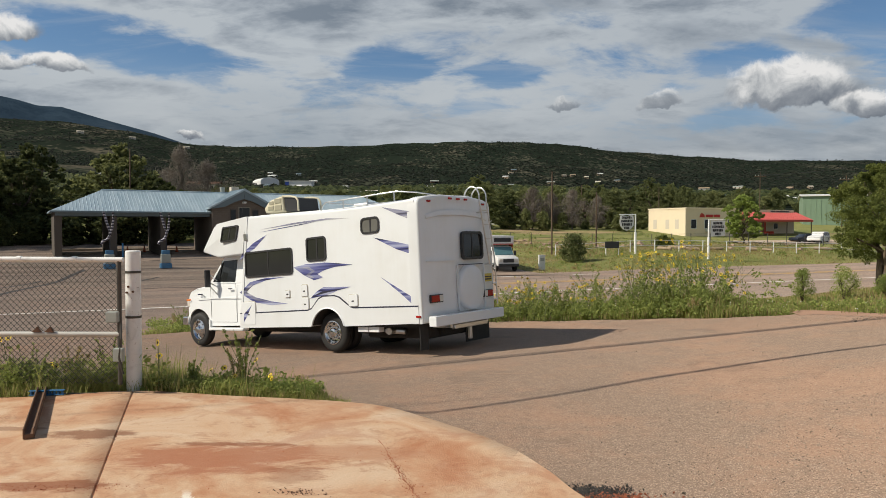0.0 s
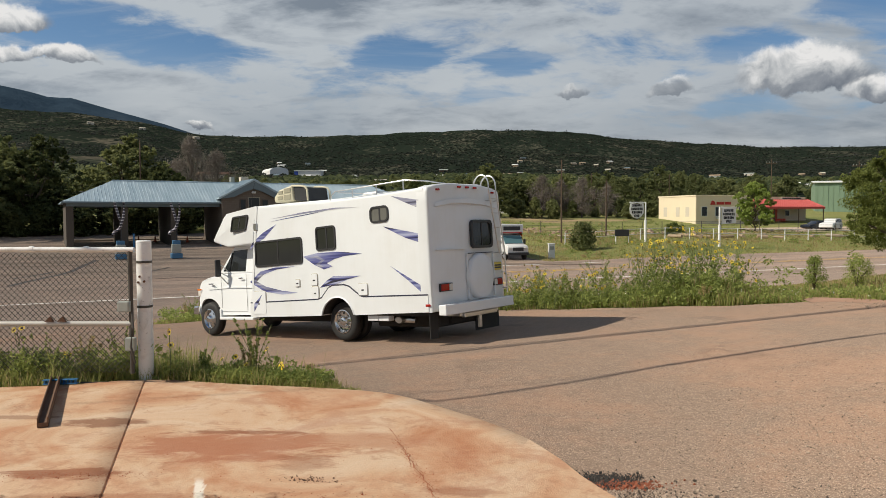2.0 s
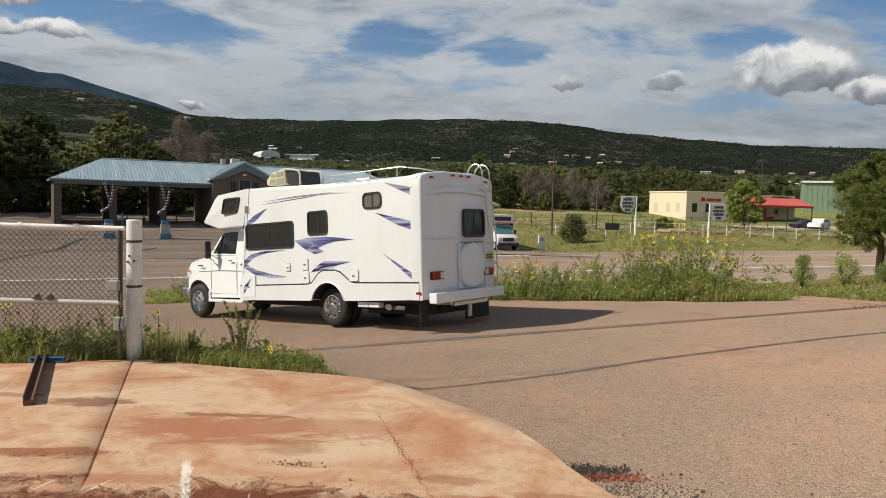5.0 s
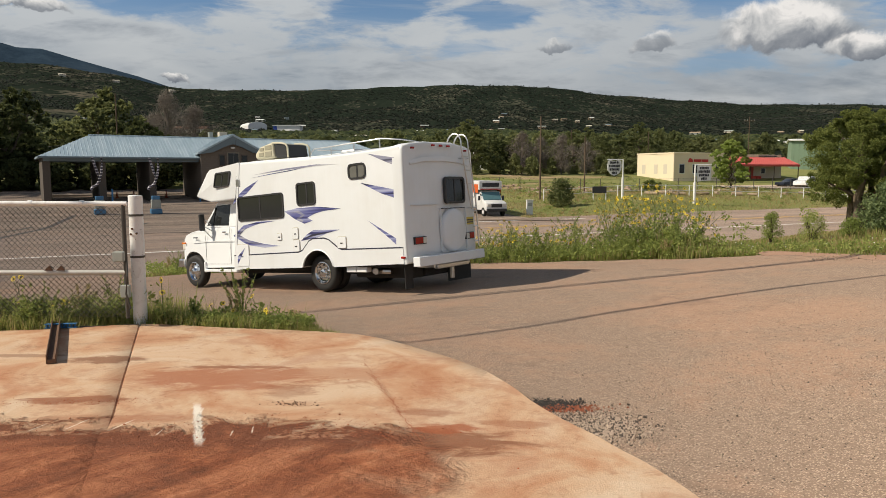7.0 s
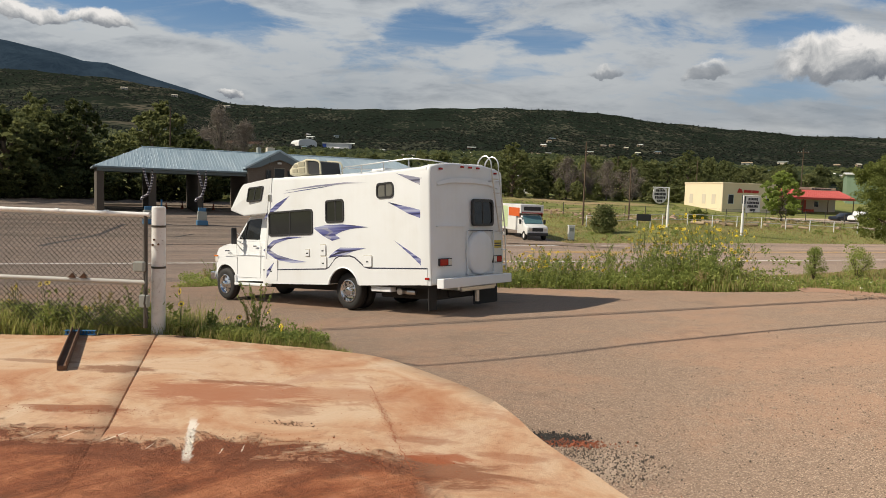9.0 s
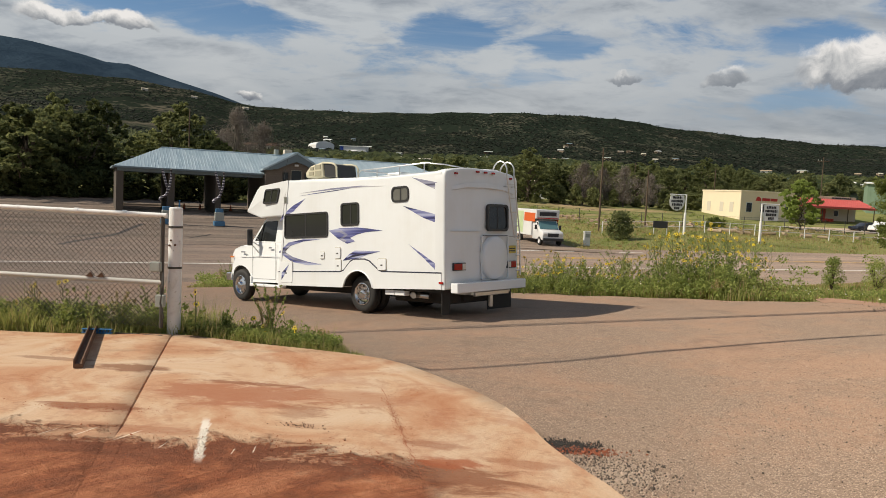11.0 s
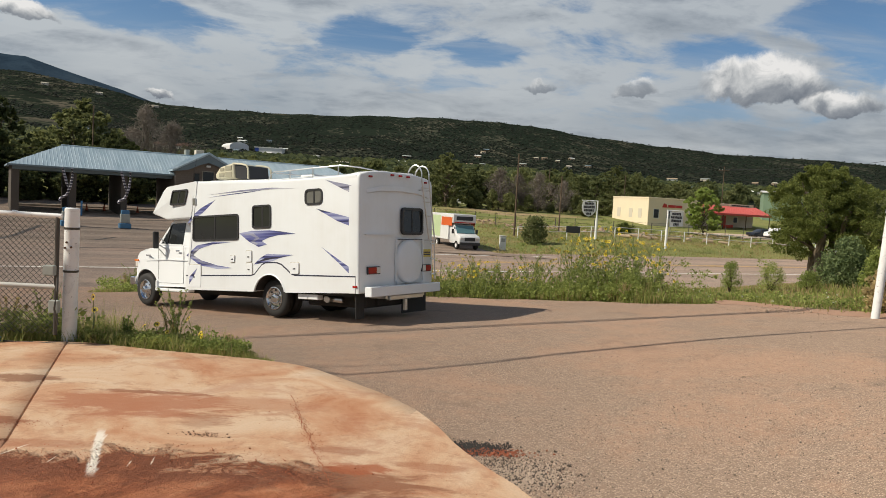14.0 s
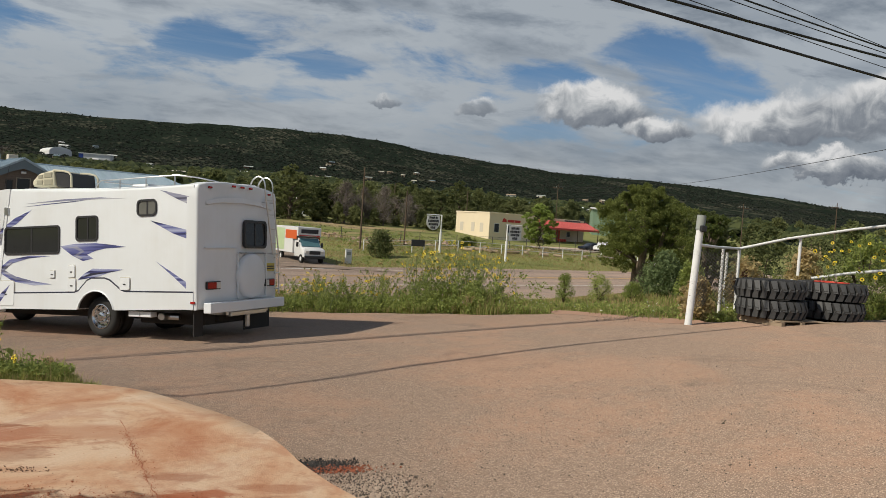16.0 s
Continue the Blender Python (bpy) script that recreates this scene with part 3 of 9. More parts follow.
def sheet(name, xs, ys, keep, lift, mat, label, category, kind="structure"):
    """A paved sheet that lies on the land."""
    verts, index, faces = [], {}, []
    for i, x in enumerate(xs):
        for j, y in enumerate(ys):
            index[i, j] = len(verts)
            verts.append((x, y, land_z(x, y) + lift))
    for i in range(len(xs) - 1):
        for j in range(len(ys) - 1):
            if keep((xs[i] + xs[i + 1]) / 2, (ys[j] + ys[j + 1]) / 2):
                faces.append((index[i, j], index[i + 1, j], index[i + 1, j + 1], index[i, j + 1]))
    ob = mesh_object(name, verts, faces, mat, smooth=True)
    return tagged(ob, label, category, kind=kind)


def strip(name, rows, mat, label="", category="", kind="", parent=None):
    """A band between two lines of ground points: rows of (x, y), (x, y), lift."""
    verts, faces = [], []
    for a, b, lift in rows:
        verts += [(*a, land_z(*a) + lift), (*b, land_z(*b) + lift)]
    for i in range(len(rows) - 1):
        faces.append((2 * i, 2 * i + 1, 2 * i + 3, 2 * i + 2))
    ob = mesh_object(name, verts, faces, mat, parent)
    return tagged(ob, label, category, kind=kind)


build_ground()

# driveway: a fan of old chip-seal with a ragged far edge
rows_x = [-40 + 0.25 * i for i in range(257)]
verts, faces = [], []
STEPS = 64
for x in rows_x:
    top = drive_top(x)
    for j in range(STEPS + 1):
        y = -12 + (top + 12) * j / STEPS
        verts.append((x, y, land_z(x, y)))
for i in range(len(rows_x) - 1):
    for j in range(STEPS):
        a = i * (STEPS + 1) + j
        faces.append((a, a + STEPS + 1, a + STEPS + 2, a + 1))
drive = mesh_object("driveway", verts, faces, MAT["drive"], smooth=True)
tagged(drive, "worn chip-seal driveway dusted with red soil", "driveway", kind="structure")

# road, lot and painted lines
rows_s = [-120 + 6 * i for i in range(61)]
verts, faces = [], []
for s in rows_s:
    near = 28.5 + 0.4 * math.sin(s * 0.13)
    for k in (0.0, 0.05, 0.1, 0.15, 0.22, 0.32, 0.6, 1.0):
        x, y = from_sn(s, near + (51.6 - near) * k)
        verts.append((x, y, land_z(x, y)))
for i in range(len(rows_s) - 1):
    for j in range(7):
        a = i * 8 + j
        faces.append((a, a + 8, a + 9, a + 1))
road = tagged(mesh_object("road", verts, faces, MAT["road"], smooth=True), "two-lane grey asphalt highway with wide shoulders", "road", kind="structure")
for name, at, wide, mat, label in (("edge_line", 36.4, 0.26, "line_white", "white edge line"), ("edge_line", 48.6, 0.30, "line_white", "white edge line"),
                                   ("centre_line", 42.45, 0.22, "line_yellow", "yellow centre line"), ("centre_line", 43.1, 0.22, "line_yellow", "yellow centre line")):
    strip(name, [(from_sn(s, at - wide / 2), from_sn(s, at + wide / 2), 0.012) for s in rows_s if at < 40 or s > 20], MAT[mat], label, "", "", road)
# side street that joins the far side, and a pale gravel track over the meadow
def street_edge(y):
    """The side street's edge towards the meadow."""
    return 7.4 - 0.207 * (y - 62.3) + 3.5 * smoothstep(60.0, 56.5, y)


strip("side_street", [((street_edge(y) - 7.5 - 4 * smoothstep(62, 57, y), y + 1.0), (street_edge(y), y), 0.045) for y in (56.2 + 1.5 * i for i in range(40))], MAT["lot"], "worn asphalt side street beside the meadow", "street", "structure")
strip("gravel_track", [((x, 87.5 + 0.28 * (x - 13) + 0.5 * math.sin(x)), (x, 90.4 + 0.28 * (x - 13) + 0.6 * math.sin(x * 0.7)), 0.16) for x in (13 + 0.8 * i for i in range(50))], speckled_asphalt("pale_gravel_track", (0.42, 0.33, 0.26), (0.50, 0.41, 0.33), (0.46, 0.33, 0.24), 12.0, 0.6), "pale gravel track over the meadow", "track", "structure")
strip("gravel_apron", [((x, 104.5 + 0.40 * (x - 44)), (x, 111.5 + 0.40 * (x - 44)), 0.16) for x in (44 + 1.0 * i for i in range(26))], bpy.data.materials["pale_gravel_track"], "pale gravel apron before the shop", "gravel", "structure")
# sealed cracks and dark patches on the lot and road
for pts, wide in ((((-24.6, 39.5), (-25.1, 41.5), (-26.3, 48.2), (-28.1, 57.3)), 0.20), (((-16.0, 66.0), (-13.8, 63.6), (-14.6, 61.8)), 0.12), (((-25.5, 62.5), (-22.0, 65.5), (-19.5, 67.5)), 0.10), (((-27.4, 44.4), (-27.5, 46.5), (-27.7, 50.3)), 0.16), (((-21.4, 50.1), (-21.3, 51.8), (-21.0, 53.5)), 0.12), (((-20.0, 43.0), (-17.5, 45.0), (-14.0, 46.0)), 0.10)):
    fine = []
    for i in range(len(pts) - 1):
        for k in range(6):
            t = k / 6
            fine.append((pts[i][0] * (1 - t) + pts[i + 1][0] * t + 0.04 * math.sin(i * 9 + k * 2.1), pts[i][1] * (1 - t) + pts[i + 1][1] * t + 0.04 * math.cos(i * 5 + k * 1.7)))
    run = Vector((pts[-1][0] - pts[0][0], pts[-1][1] - pts[0][1])).normalized()
    strip("tar_seam", [((x - wide * run.y, y + wide * run.x), (x + wide * run.y, y - wide * run.x), 0.022) for x, y in fine], MAT["tar_line"], "dark sealed crack", "", "", road)

# ---- motorhome ----
def streaky(name, dark, mid, light):
    """Vinyl striping: long streaks that run along the vehicle."""
    def build(N):
        at = object_at(N)
        f = N.noise(N.vmath("MULTIPLY", at, (0.35, 1, 11)), 1.5, 2, 0.4, 0.15)
        return N.ramp(f, [(0.34, dark), (0.46, mid), (0.56, tuple(0.6 * a + 0.4 * b for a, b in zip(mid, light))), (0.68, light)]), 0.35, 0.0, None, {}
    return material(name, build)


def gelcoat(name):
    """Ageing white gelcoat: faint run-down streaks and dust low on the flanks."""
    def build(N):
        at = object_at(N)
        runs = N.noise(N.vmath("MULTIPLY", at, (9, 9, 0.6)), 1.0, 5, 0.65)
        blot = N.noise(at, 1.1, 4, 0.6)
        f = N.math("ADD", N.math("MULTIPLY", runs, 0.25), N.math("MULTIPLY", blot, 0.75))
        c = N.ramp(f, [(0.30, (0.715, 0.73, 0.725)), (0.48, (0.755, 0.78, 0.79)), (0.65, (0.775, 0.805, 0.825))])
        return c, 0.32, 0.0, (blot, 0.10, 0.03), {}
    return material(name, build)


MAT.update({
    "gelcoat": gelcoat("white_gelcoat"),
    "van": plain("white_van_paint", (0.80, 0.825, 0.84), 0.2, vary=0.03, scale=2.0),
    "violet": streaky("violet_striping", (0.02, 0.02, 0.055), (0.10, 0.11, 0.30), (0.42, 0.45, 0.62)),
    "grey_stripe": streaky("grey_striping", (0.08, 0.08, 0.12), (0.22, 0.23, 0.34), (0.55, 0.55, 0.60)),
    "dark_stripe": plain("dark_pinstripe", (0.035, 0.035, 0.06), 0.4),
    "grey_seam": plain("shaded_door_gap", (0.20, 0.20, 0.20), 0.7),
    "tint": plain("tinted_glass", (0.022, 0.024, 0.024), 0.06, vary=0.3, scale=3.0, fine=8.0),
    "tint_light": plain("curtained_glass", (0.16, 0.16, 0.145), 0.10, vary=0.3, scale=4.0, fine=12.0),
    "rubber": plain("black_rubber", (0.022, 0.021, 0.020), 0.75, vary=0.25, scale=12.0, bump=0.1),
    "black_trim": plain("black_trim", (0.03, 0.03, 0.032), 0.45, vary=0.15),
    "chrome": plain("chrome", (0.72, 0.72, 0.72), 0.13, 1.0, vary=0.06),
    "alu": plain("brushed_aluminium", (0.66, 0.66, 0.65), 0.32, 1.0, vary=0.08),
    "red_lens": plain("red_lens", (0.36, 0.02, 0.015), 0.2, vary=0.1),
    "amber_lens": plain("amber_lens", (0.75, 0.20, 0.03), 0.2, vary=0.1),
    "clear_lens": plain("clear_lens", (0.7, 0.66, 0.6), 0.15, vary=0.1),
    "cream": plain("aged_cream_plastic", (0.56, 0.52, 0.38), 0.55, vary=0.15, scale=5.0),
    "under": plain("undercarriage_grime", (0.03, 0.027, 0.024), 0.85, vary=0.3),
    "plate": plain("yellow_plate", (0.62, 0.50, 0.10), 0.4, vary=0.1),
})


def shear(bm):
    """The coach body sits a little nose-down on its frame."""
    for v in bm.verts:
        v.co.z -= 0.020 * v.co.x
    return bm


def round_rect(x0, z0, x1, z1, r, n=4, lean=0.0):
    pts = []
    for cx, cz, a0 in ((x1 - r, z1 - r, 0), (x0 + r, z1 - r, 90), (x0 + r, z0 + r, 180), (x1 - r, z0 + r, 270)):
        for k in range(n + 1):
            a = radians(a0 + 90 * k / n)
            z = cz + r * math.sin(a)
            pts.append((cx + r * math.cos(a) + lean * (z - z0), z))
    return pts


def ring(bm, outer, inner, lo, hi, axis="y"):
    """A frame between two outlines with as many points each."""
    def at(p, d):
        return (p[0], d, p[1]) if axis == "y" else (d, p[0], p[1])
    O0, O1, I0, I1 = ([bm.verts.new(at(p, d)) for p in pts] for pts, d in ((outer, lo), (outer, hi), (inner, lo), (inner, hi)))
    n = len(outer)
    for i in range(n):
        j = (i + 1) % n
        bm.faces.new((O1[i], O1[j], I1[j], I1[i]))
        bm.faces.new((O0[i], O0[j], O1[j], O1[i]))
        bm.faces.new((I0[i], I0[j], I1[j], I1[i]))
    bmesh.ops.recalc_face_normals(bm, faces=bm.faces[:])
    return bm


def coach_window(rv, x0, z0, x1, z1, y, lean=0.0, light=False, split=0.5, r=0.07):
    """A two-pane sliding window in a rubber-set frame, on the flank at y."""
    s = 1 if y > 0 else -1
    w = part("window", shear(ring(bmesh.new(), round_rect(x0, z0, x1, z1, r, lean=lean), round_rect(x0 + 0.035, z0 + 0.035, x1 - 0.035, z1 - 0.035, r * 0.7, lean=lean), y - 0.02 * s, y + 0.018 * s)), MAT["black_trim"], rv, "black-framed sliding window")
    xm = x0 + (x1 - x0) * split
    for a, b in ((x0 + 0.03, xm), (xm, x1 - 0.03)):
        outline = [(a, z0 + 0.03), (b, z0 + 0.03), (b, z1 - 0.03), (a, z1 - 0.03)]
        outline = [(px + lean * (pz - z0), pz) for px, pz in outline]
        dy = 0.004 if a < xm - 0.01 else 0.0
        part("pane", shear(prism(bmesh.new(), outline, y - 0.015 * s + dy * s, y + 0.004 * s + dy * s)), MAT["tint_light" if light else "tint"], w)
    outline = [(xm - 0.016 + lean * (z - z0) if i in (0, 3) else xm + 0.016 + lean * (z - z0), z) for i, z in enumerate((z0 + 0.03, z0 + 0.03, z1 - 0.03, z1 - 0.03))]
    part("mullion", shear(prism(bmesh.new(), outline, y - 0.01 * s, y + 0.014 * s)), MAT["black_trim"], w)
    return w


def decal(rv, name, outline, mat, lift=0.004, label=""):
    part(name, shear(prism(bmesh.new(), outline, 1.196, 1.2 + lift)), MAT[mat], rv, label)


def wheel(rv, x, y, side, label, dual=False):
    """Tyre with grooved tread and shoulder, chromed wheel cover with hand holes and hub."""
    m = Matrix.Translation((x, y, 0.372)) @ Matrix.Rotation(radians(-90 * side), 4, "X")
    R, w = 0.372, 0.215
    bm = bmesh.new()
    lathe(bm, [(0.20, -w), (0.27, -w - 0.006), (0.33, -w + 0.0), (0.362, -w + 0.03), (R, -w + 0.055), (R, -0.165), (R - 0.012, -0.163), (R - 0.012, -0.152), (R, -0.15), (R, -0.115), (R - 0.012, -0.113), (R - 0.012, -0.10), (R, -0.098), (R, -0.06), (0.362, -0.03), (0.335, -0.004), (0.28, 0.004), (0.225, -0.005), (0.215, -0.03)], 36, m)
    w_ob = part("wheel", bm, MAT["rubber"], rv, label, smooth=True)
    bm = bmesh.new()
    lathe(bm, [(0.222, -0.012), (0.226, 0.004), (0.212, 0.008), (0.20, -0.012), (0.185, -0.04), (0.13, -0.052 if dual else -0.02), (0.105, -0.05 if dual else -0.005), (0.085, 0.01), (0.07, 0.055 if not dual else 0.02), (0.045, 0.07 if not dual else 0.03), (0.0005, 0.072 if not dual else 0.031)], 32, m)
    part("wheel_cover", bm, MAT["chrome"], w_ob, "chromed wheel cover", smooth=True)
    for k in range(8):
        a = 2 * math.pi * k / 8
        bm = bmesh.new()
        bmesh.ops.create_uvsphere(bm, u_segments=8, v_segments=5, radius=0.021, matrix=m @ Matrix.Translation((0.158 * math.cos(a), 0.158 * math.sin(a), -0.040 if dual else -0.028)) @ Matrix.Diagonal((1, 1, 0.45, 1)))
        part("hand_hole", bm, MAT["under"], w_ob)
        bm = bmesh.new()
        rod(bm, m @ Vector((0.095 * math.cos(a + 0.4), 0.095 * math.sin(a + 0.4), -0.04)), m @ Vector((0.095 * math.cos(a + 0.4), 0.095 * math.sin(a + 0.4), 0.016)), 0.012, 6)
        part("lug_nut", bm, MAT["chrome"], w_ob)
    return w_ob


def hatch(rv, x0, z0, x1, z1, r=0.03, label="white service hatch"):
    h = part("service_hatch", shear(prism(bmesh.new(), round_rect(x0, z0, x1, z1, r), 1.205, 1.222, bevel=0.004, segments=1)), MAT["van"], rv, label)
    part("rim", shear(ring(bmesh.new(), round_rect(x0 - 0.012, z0 - 0.012, x1 + 0.012, z1 + 0.012, r + 0.01), round_rect(x0, z0, x1, z1, r), 1.2, 1.2075)), plain_rim, h)
    cx, cz = (x0 + x1) / 2, z0 + 0.45 * (z1 - z0)
    part("latch", shear(new_box((cx - 0.03, 1.221, cz - 0.012), (cx + 0.03, 1.228, cz + 0.012), 0.003)), MAT["black_trim"], h)
    return h


def build_motorhome():
    F, L, U = Vector((-0.7993, 0.5964, -0.0740)), Vector((-0.5986, -0.8010, 0.0109)), Vector((-0.0528, 0.0531, 0.9972))
    m = Matrix.Identity(4)
    for i in range(3):
        m[i][0], m[i][1], m[i][2] = F[i], L[i], U[i]
    m.translation = (-1.431, 14.437, land_z(-1.431, 14.437) + 0.005)
    rv = thing("motorhome", "white cab-over motorhome with violet swoosh striping on the driveway", "motorhome", m)
    # coach body with open wheel arches
    arch = [(0.44 * math.cos(a) - 0.02, 0.40 + 0.44 * math.sin(a)) for a in (radians(15 + 150 * k / 14) for k in range(15))]
    outline = [(-2.06, 0.56), (-2.06, 2.66), (-1.0, 2.655), (0.2, 2.68), (1.2, 2.74), (2.25, 2.80), (2.58, 0.52)] + [(0.47, 0.50)] + arch + [(-0.47, 0.50)]
    bm = bmesh.new()
    prism(bm, outline, -1.2, 1.2)
    edges = [e for e in bm.edges if all(abs(v.co.y) > 1.19 and v.co.z > 2.4 for v in e.verts)]
    bmesh.ops.bevel(bm, geom=edges, offset=0.055, segments=3, affect="EDGES", profile=0.6)
    part("coach_body", shear(bm), MAT["gelcoat"], rv, "white gelcoat coach body", smooth=True)
    # roof crown and the raised base under the cooler
    bm = bmesh.new()
    prism(bm, [(-2.0, 2.64), (0.2, 2.665), (2.2, 2.78), (3.0, 2.77), (2.2, 2.83), (0.2, 2.735), (-2.0, 2.70)], -0.85, 0.85, bevel=0.02, segments=1)
    part("roof", shear(bm), MAT["gelcoat"], rv)
    # nose over the cab
    bm = bmesh.new()
    prism(bm, [(2.25, 2.80), (3.28, 2.75), (3.42, 2.68), (3.95, 2.22), (3.93, 2.17), (3.3, 2.02), (2.72, 2.02), (2.42, 2.02)], -1.2, 1.2)
    for v in bm.verts:
        if v.co.x > 2.6:
            v.co.y *= 1 - 0.10 * max(0.0, v.co.x - 3.2) / 0.75
    edges = [e for e in bm.edges if all(v.co.x > 2.3 for v in e.verts)]
    bmesh.ops.bevel(bm, geom=edges, offset=0.045, segments=3, affect="EDGES", profile=0.5)
    part("cab_over_nose", shear(bm), MAT["gelcoat"], rv, smooth=True)
    # seam strip between coach and nose
    part("seam_strip", shear(prism(bmesh.new(), [(2.19, 2.79), (2.25, 2.79), (2.59, 0.50), (2.53, 0.50)], -1.212, 1.212)), MAT["gelcoat"], rv)
    # lower flanks that stand proud under the belt line, lifted over the arch
    belt = [(2.56, 0.80), (0.50, 0.82), (0.40, 0.85), (0.20, 1.03), (0.08, 1.075), (-0.22, 1.075), (-0.35, 1.04), (-0.62, 0.86), (-0.72, 0.835), (-2.06, 0.825)]
    for s in (1, -1):
        bm = bmesh.new()
        prism(bm, belt + [(-2.06, 0.53), (-0.47, 0.50)] + arch[::-1] + [(0.47, 0.50), (2.58, 0.50)], 1.17 * s, 1.214 * s)
        part("lower_panel", shear(bm), MAT["gelcoat"], rv)
        bm = bmesh.new()
        for a, b in zip(belt, belt[1:]):
            bm2 = [bm.verts.new(p) for p in ((a[0], 1.216 * s, a[1] - 0.012), (b[0], 1.216 * s, b[1] - 0.012), (b[0], 1.216 * s, b[1] + 0.012), (a[0], 1.216 * s, a[1] + 0.012))]
            low = [bm.verts.new((v.co.x, 1.19 * s, v.co.z)) for v in bm2]
            bm.faces.new(bm2)
            for i in range(4):
                bm.faces.new((bm2[i], bm2[(i + 1) % 4], low[(i + 1) % 4], low[i]))
        part("belt_moulding", shear(bm), MAT["dark_stripe"], rv, "dark belt moulding")
        bm = bmesh.new()
        lip = [(p[0] * 1.05, 0.40 + (p[1] - 0.40) * 1.05) for p in arch]
        A = [bm.verts.new((p[0], 1.214 * s, p[1])) for p in arch]
        B = [bm.verts.new((p[0], 1.235 * s, p[1])) for p in arch]
        C = [bm.verts.new((p[0], 1.214 * s, p[1])) for p in lip]
        for P, Q in ((A, B), (B, C)):
            for i in range(len(P) - 1):
                bm.faces.new((P[i], P[i + 1], Q[i + 1], Q[i]))
        part("arch_lip", shear(bm), MAT["gelcoat"], rv)
    # dark wells and frame
    bm = bmesh.new()
    liner = [(p[0] * 0.985, 0.40 + (p[1] - 0.40) * 0.985) for p in arch]
    A = [bm.verts.new((p[0], 1.20, p[1])) for p in liner]
    B = [bm.verts.new((p[0], -1.20, p[1])) for p in liner]
    for i in range(len(liner) - 1):
        bm.faces.new((A[i], A[i + 1], B[i + 1], B[i]))
    part("arch_liner", bm, MAT["under"], rv, "grimy black wheel arch liner")
    part("wheel_well", new_box((-0.60, -0.72, 0.42), (0.60, 0.72, 1.0)), MAT["under"], rv)
    part("chassis", new_box((-2.0, -0.45, 0.30), (4.3, 0.45, 0.52)), MAT["under"], rv)
    part("rear_axle", rod(bmesh.new(), (0, -0.8, 0.37), (0, 0.8, 0.37), 0.09), MAT["under"], rv)
    part("floor_pan", new_box((-2.0, -1.15, 0.50), (-0.5, 1.15, 0.60)), MAT["under"], rv)
    part("floor_pan", new_box((0.5, -1.15, 0.50), (2.5, 1.15, 0.60)), MAT["under"], rv)
    # windows on the near flank, and their twins on the far one
    coach_window(rv, 0.88, 1.53, 2.34, 2.06, 1.2, split=0.5)
    coach_window(rv, -0.06, 1.745, 0.48, 2.205, 1.2, split=0.45)
    coach_window(rv, -1.42, 2.145, -0.97, 2.44, 1.2, light=True, split=0.47, r=0.09)
    coach_window(rv, 2.60, 2.325, 3.14, 2.65, 1.2, lean=-0.30, split=0.5, r=0.05)
    coach_window(rv, -1.5, 1.7, -0.6, 2.2, -1.2, split=0.5)
    coach_window(rv, 0.9, 1.6, 1.9, 2.1, -1.2, split=0.5)
    # striping
    decal(rv, "stripe", [(2.56, 1.235), (2.20, 1.44), (1.70, 1.50), (1.13, 1.49), (1.70, 1.455), (2.12, 1.37), (2.36, 1.24), (2.05, 1.12), (1.55, 1.02), (1.08, 0.965), (1.55, 0.945), (2.10, 1.02)], "violet", label="violet chevron stripe")
    decal(rv, "stripe_light", [(2.46, 1.235), (2.18, 1.40), (2.12, 1.385), (2.34, 1.24), (2.0, 1.10), (1.45, 0.985), (2.05, 1.06)], "grey_stripe", 0.007)
    decal(rv, "stripe", [(0.87, 1.665), (0.50, 1.705), (0.0, 1.705), (-0.35, 1.67), (-0.73, 1.62), (-0.25, 1.605), (0.0, 1.565), (0.21, 1.50), (0.06, 1.43), (0.30, 1.385), (0.57, 1.49)], "violet", label="violet arrow stripe")
    decal(rv, "stripe_light", [(0.70, 1.635), (0.45, 1.655), (0.26, 1.56), (0.42, 1.49), (0.30, 1.44), (0.38, 1.42), (0.52, 1.49), (0.36, 1.56), (0.52, 1.62)], "grey_stripe", 0.007)
    decal(rv, "stripe", [(0.43, 1.04), (0.26, 1.16), (0.06, 1.245), (-0.66, 1.22), (-0.30, 1.165), (-0.10, 1.105)], "violet", label="violet wing stripe")
    decal(rv, "stripe_light", [(0.34, 1.085), (0.10, 1.165), (-0.50, 1.20), (-0.05, 1.14)], "dark_stripe", 0.007)
    decal(rv, "stripe", [(2.52, 1.90), (2.42, 2.04), (2.06, 2.23), (1.62, 2.37), (2.02, 2.12), (2.34, 2.0)], "violet", label="violet slash stripe")
    decal(rv, "stripe", [(1.78, 2.49), (0.80, 2.53), (-0.10, 2.525), (-0.70, 2.475), (-0.10, 2.495), (0.70, 2.50)], "grey_stripe", label="thin grey roofline stripe")
    decal(rv, "stripe", [(1.82, 2.435), (0.60, 2.47), (0.20, 2.495), (0.60, 2.485), (1.30, 2.462)], "violet", label="thin violet roofline stripe")
    decal(rv, "stripe", [(-1.48, 2.585), (-1.97, 2.45), (-1.97, 2.31), (-1.80, 2.40)], "grey_stripe", label="grey-violet tapered stripe")
    decal(rv, "stripe", [(-1.26, 2.07), (-1.94, 1.88), (-1.94, 1.73), (-1.70, 1.83)], "violet", label="violet tapered stripe")
    decal(rv, "stripe", [(-1.39, 1.36), (-1.92, 1.00), (-1.92, 0.885), (-1.72, 1.08)], "violet", label="dark violet tapered stripe")
    # hatches
    big = hatch(rv, 2.06, 0.56, 2.49, 1.03, 0.05, "large white compartment door")
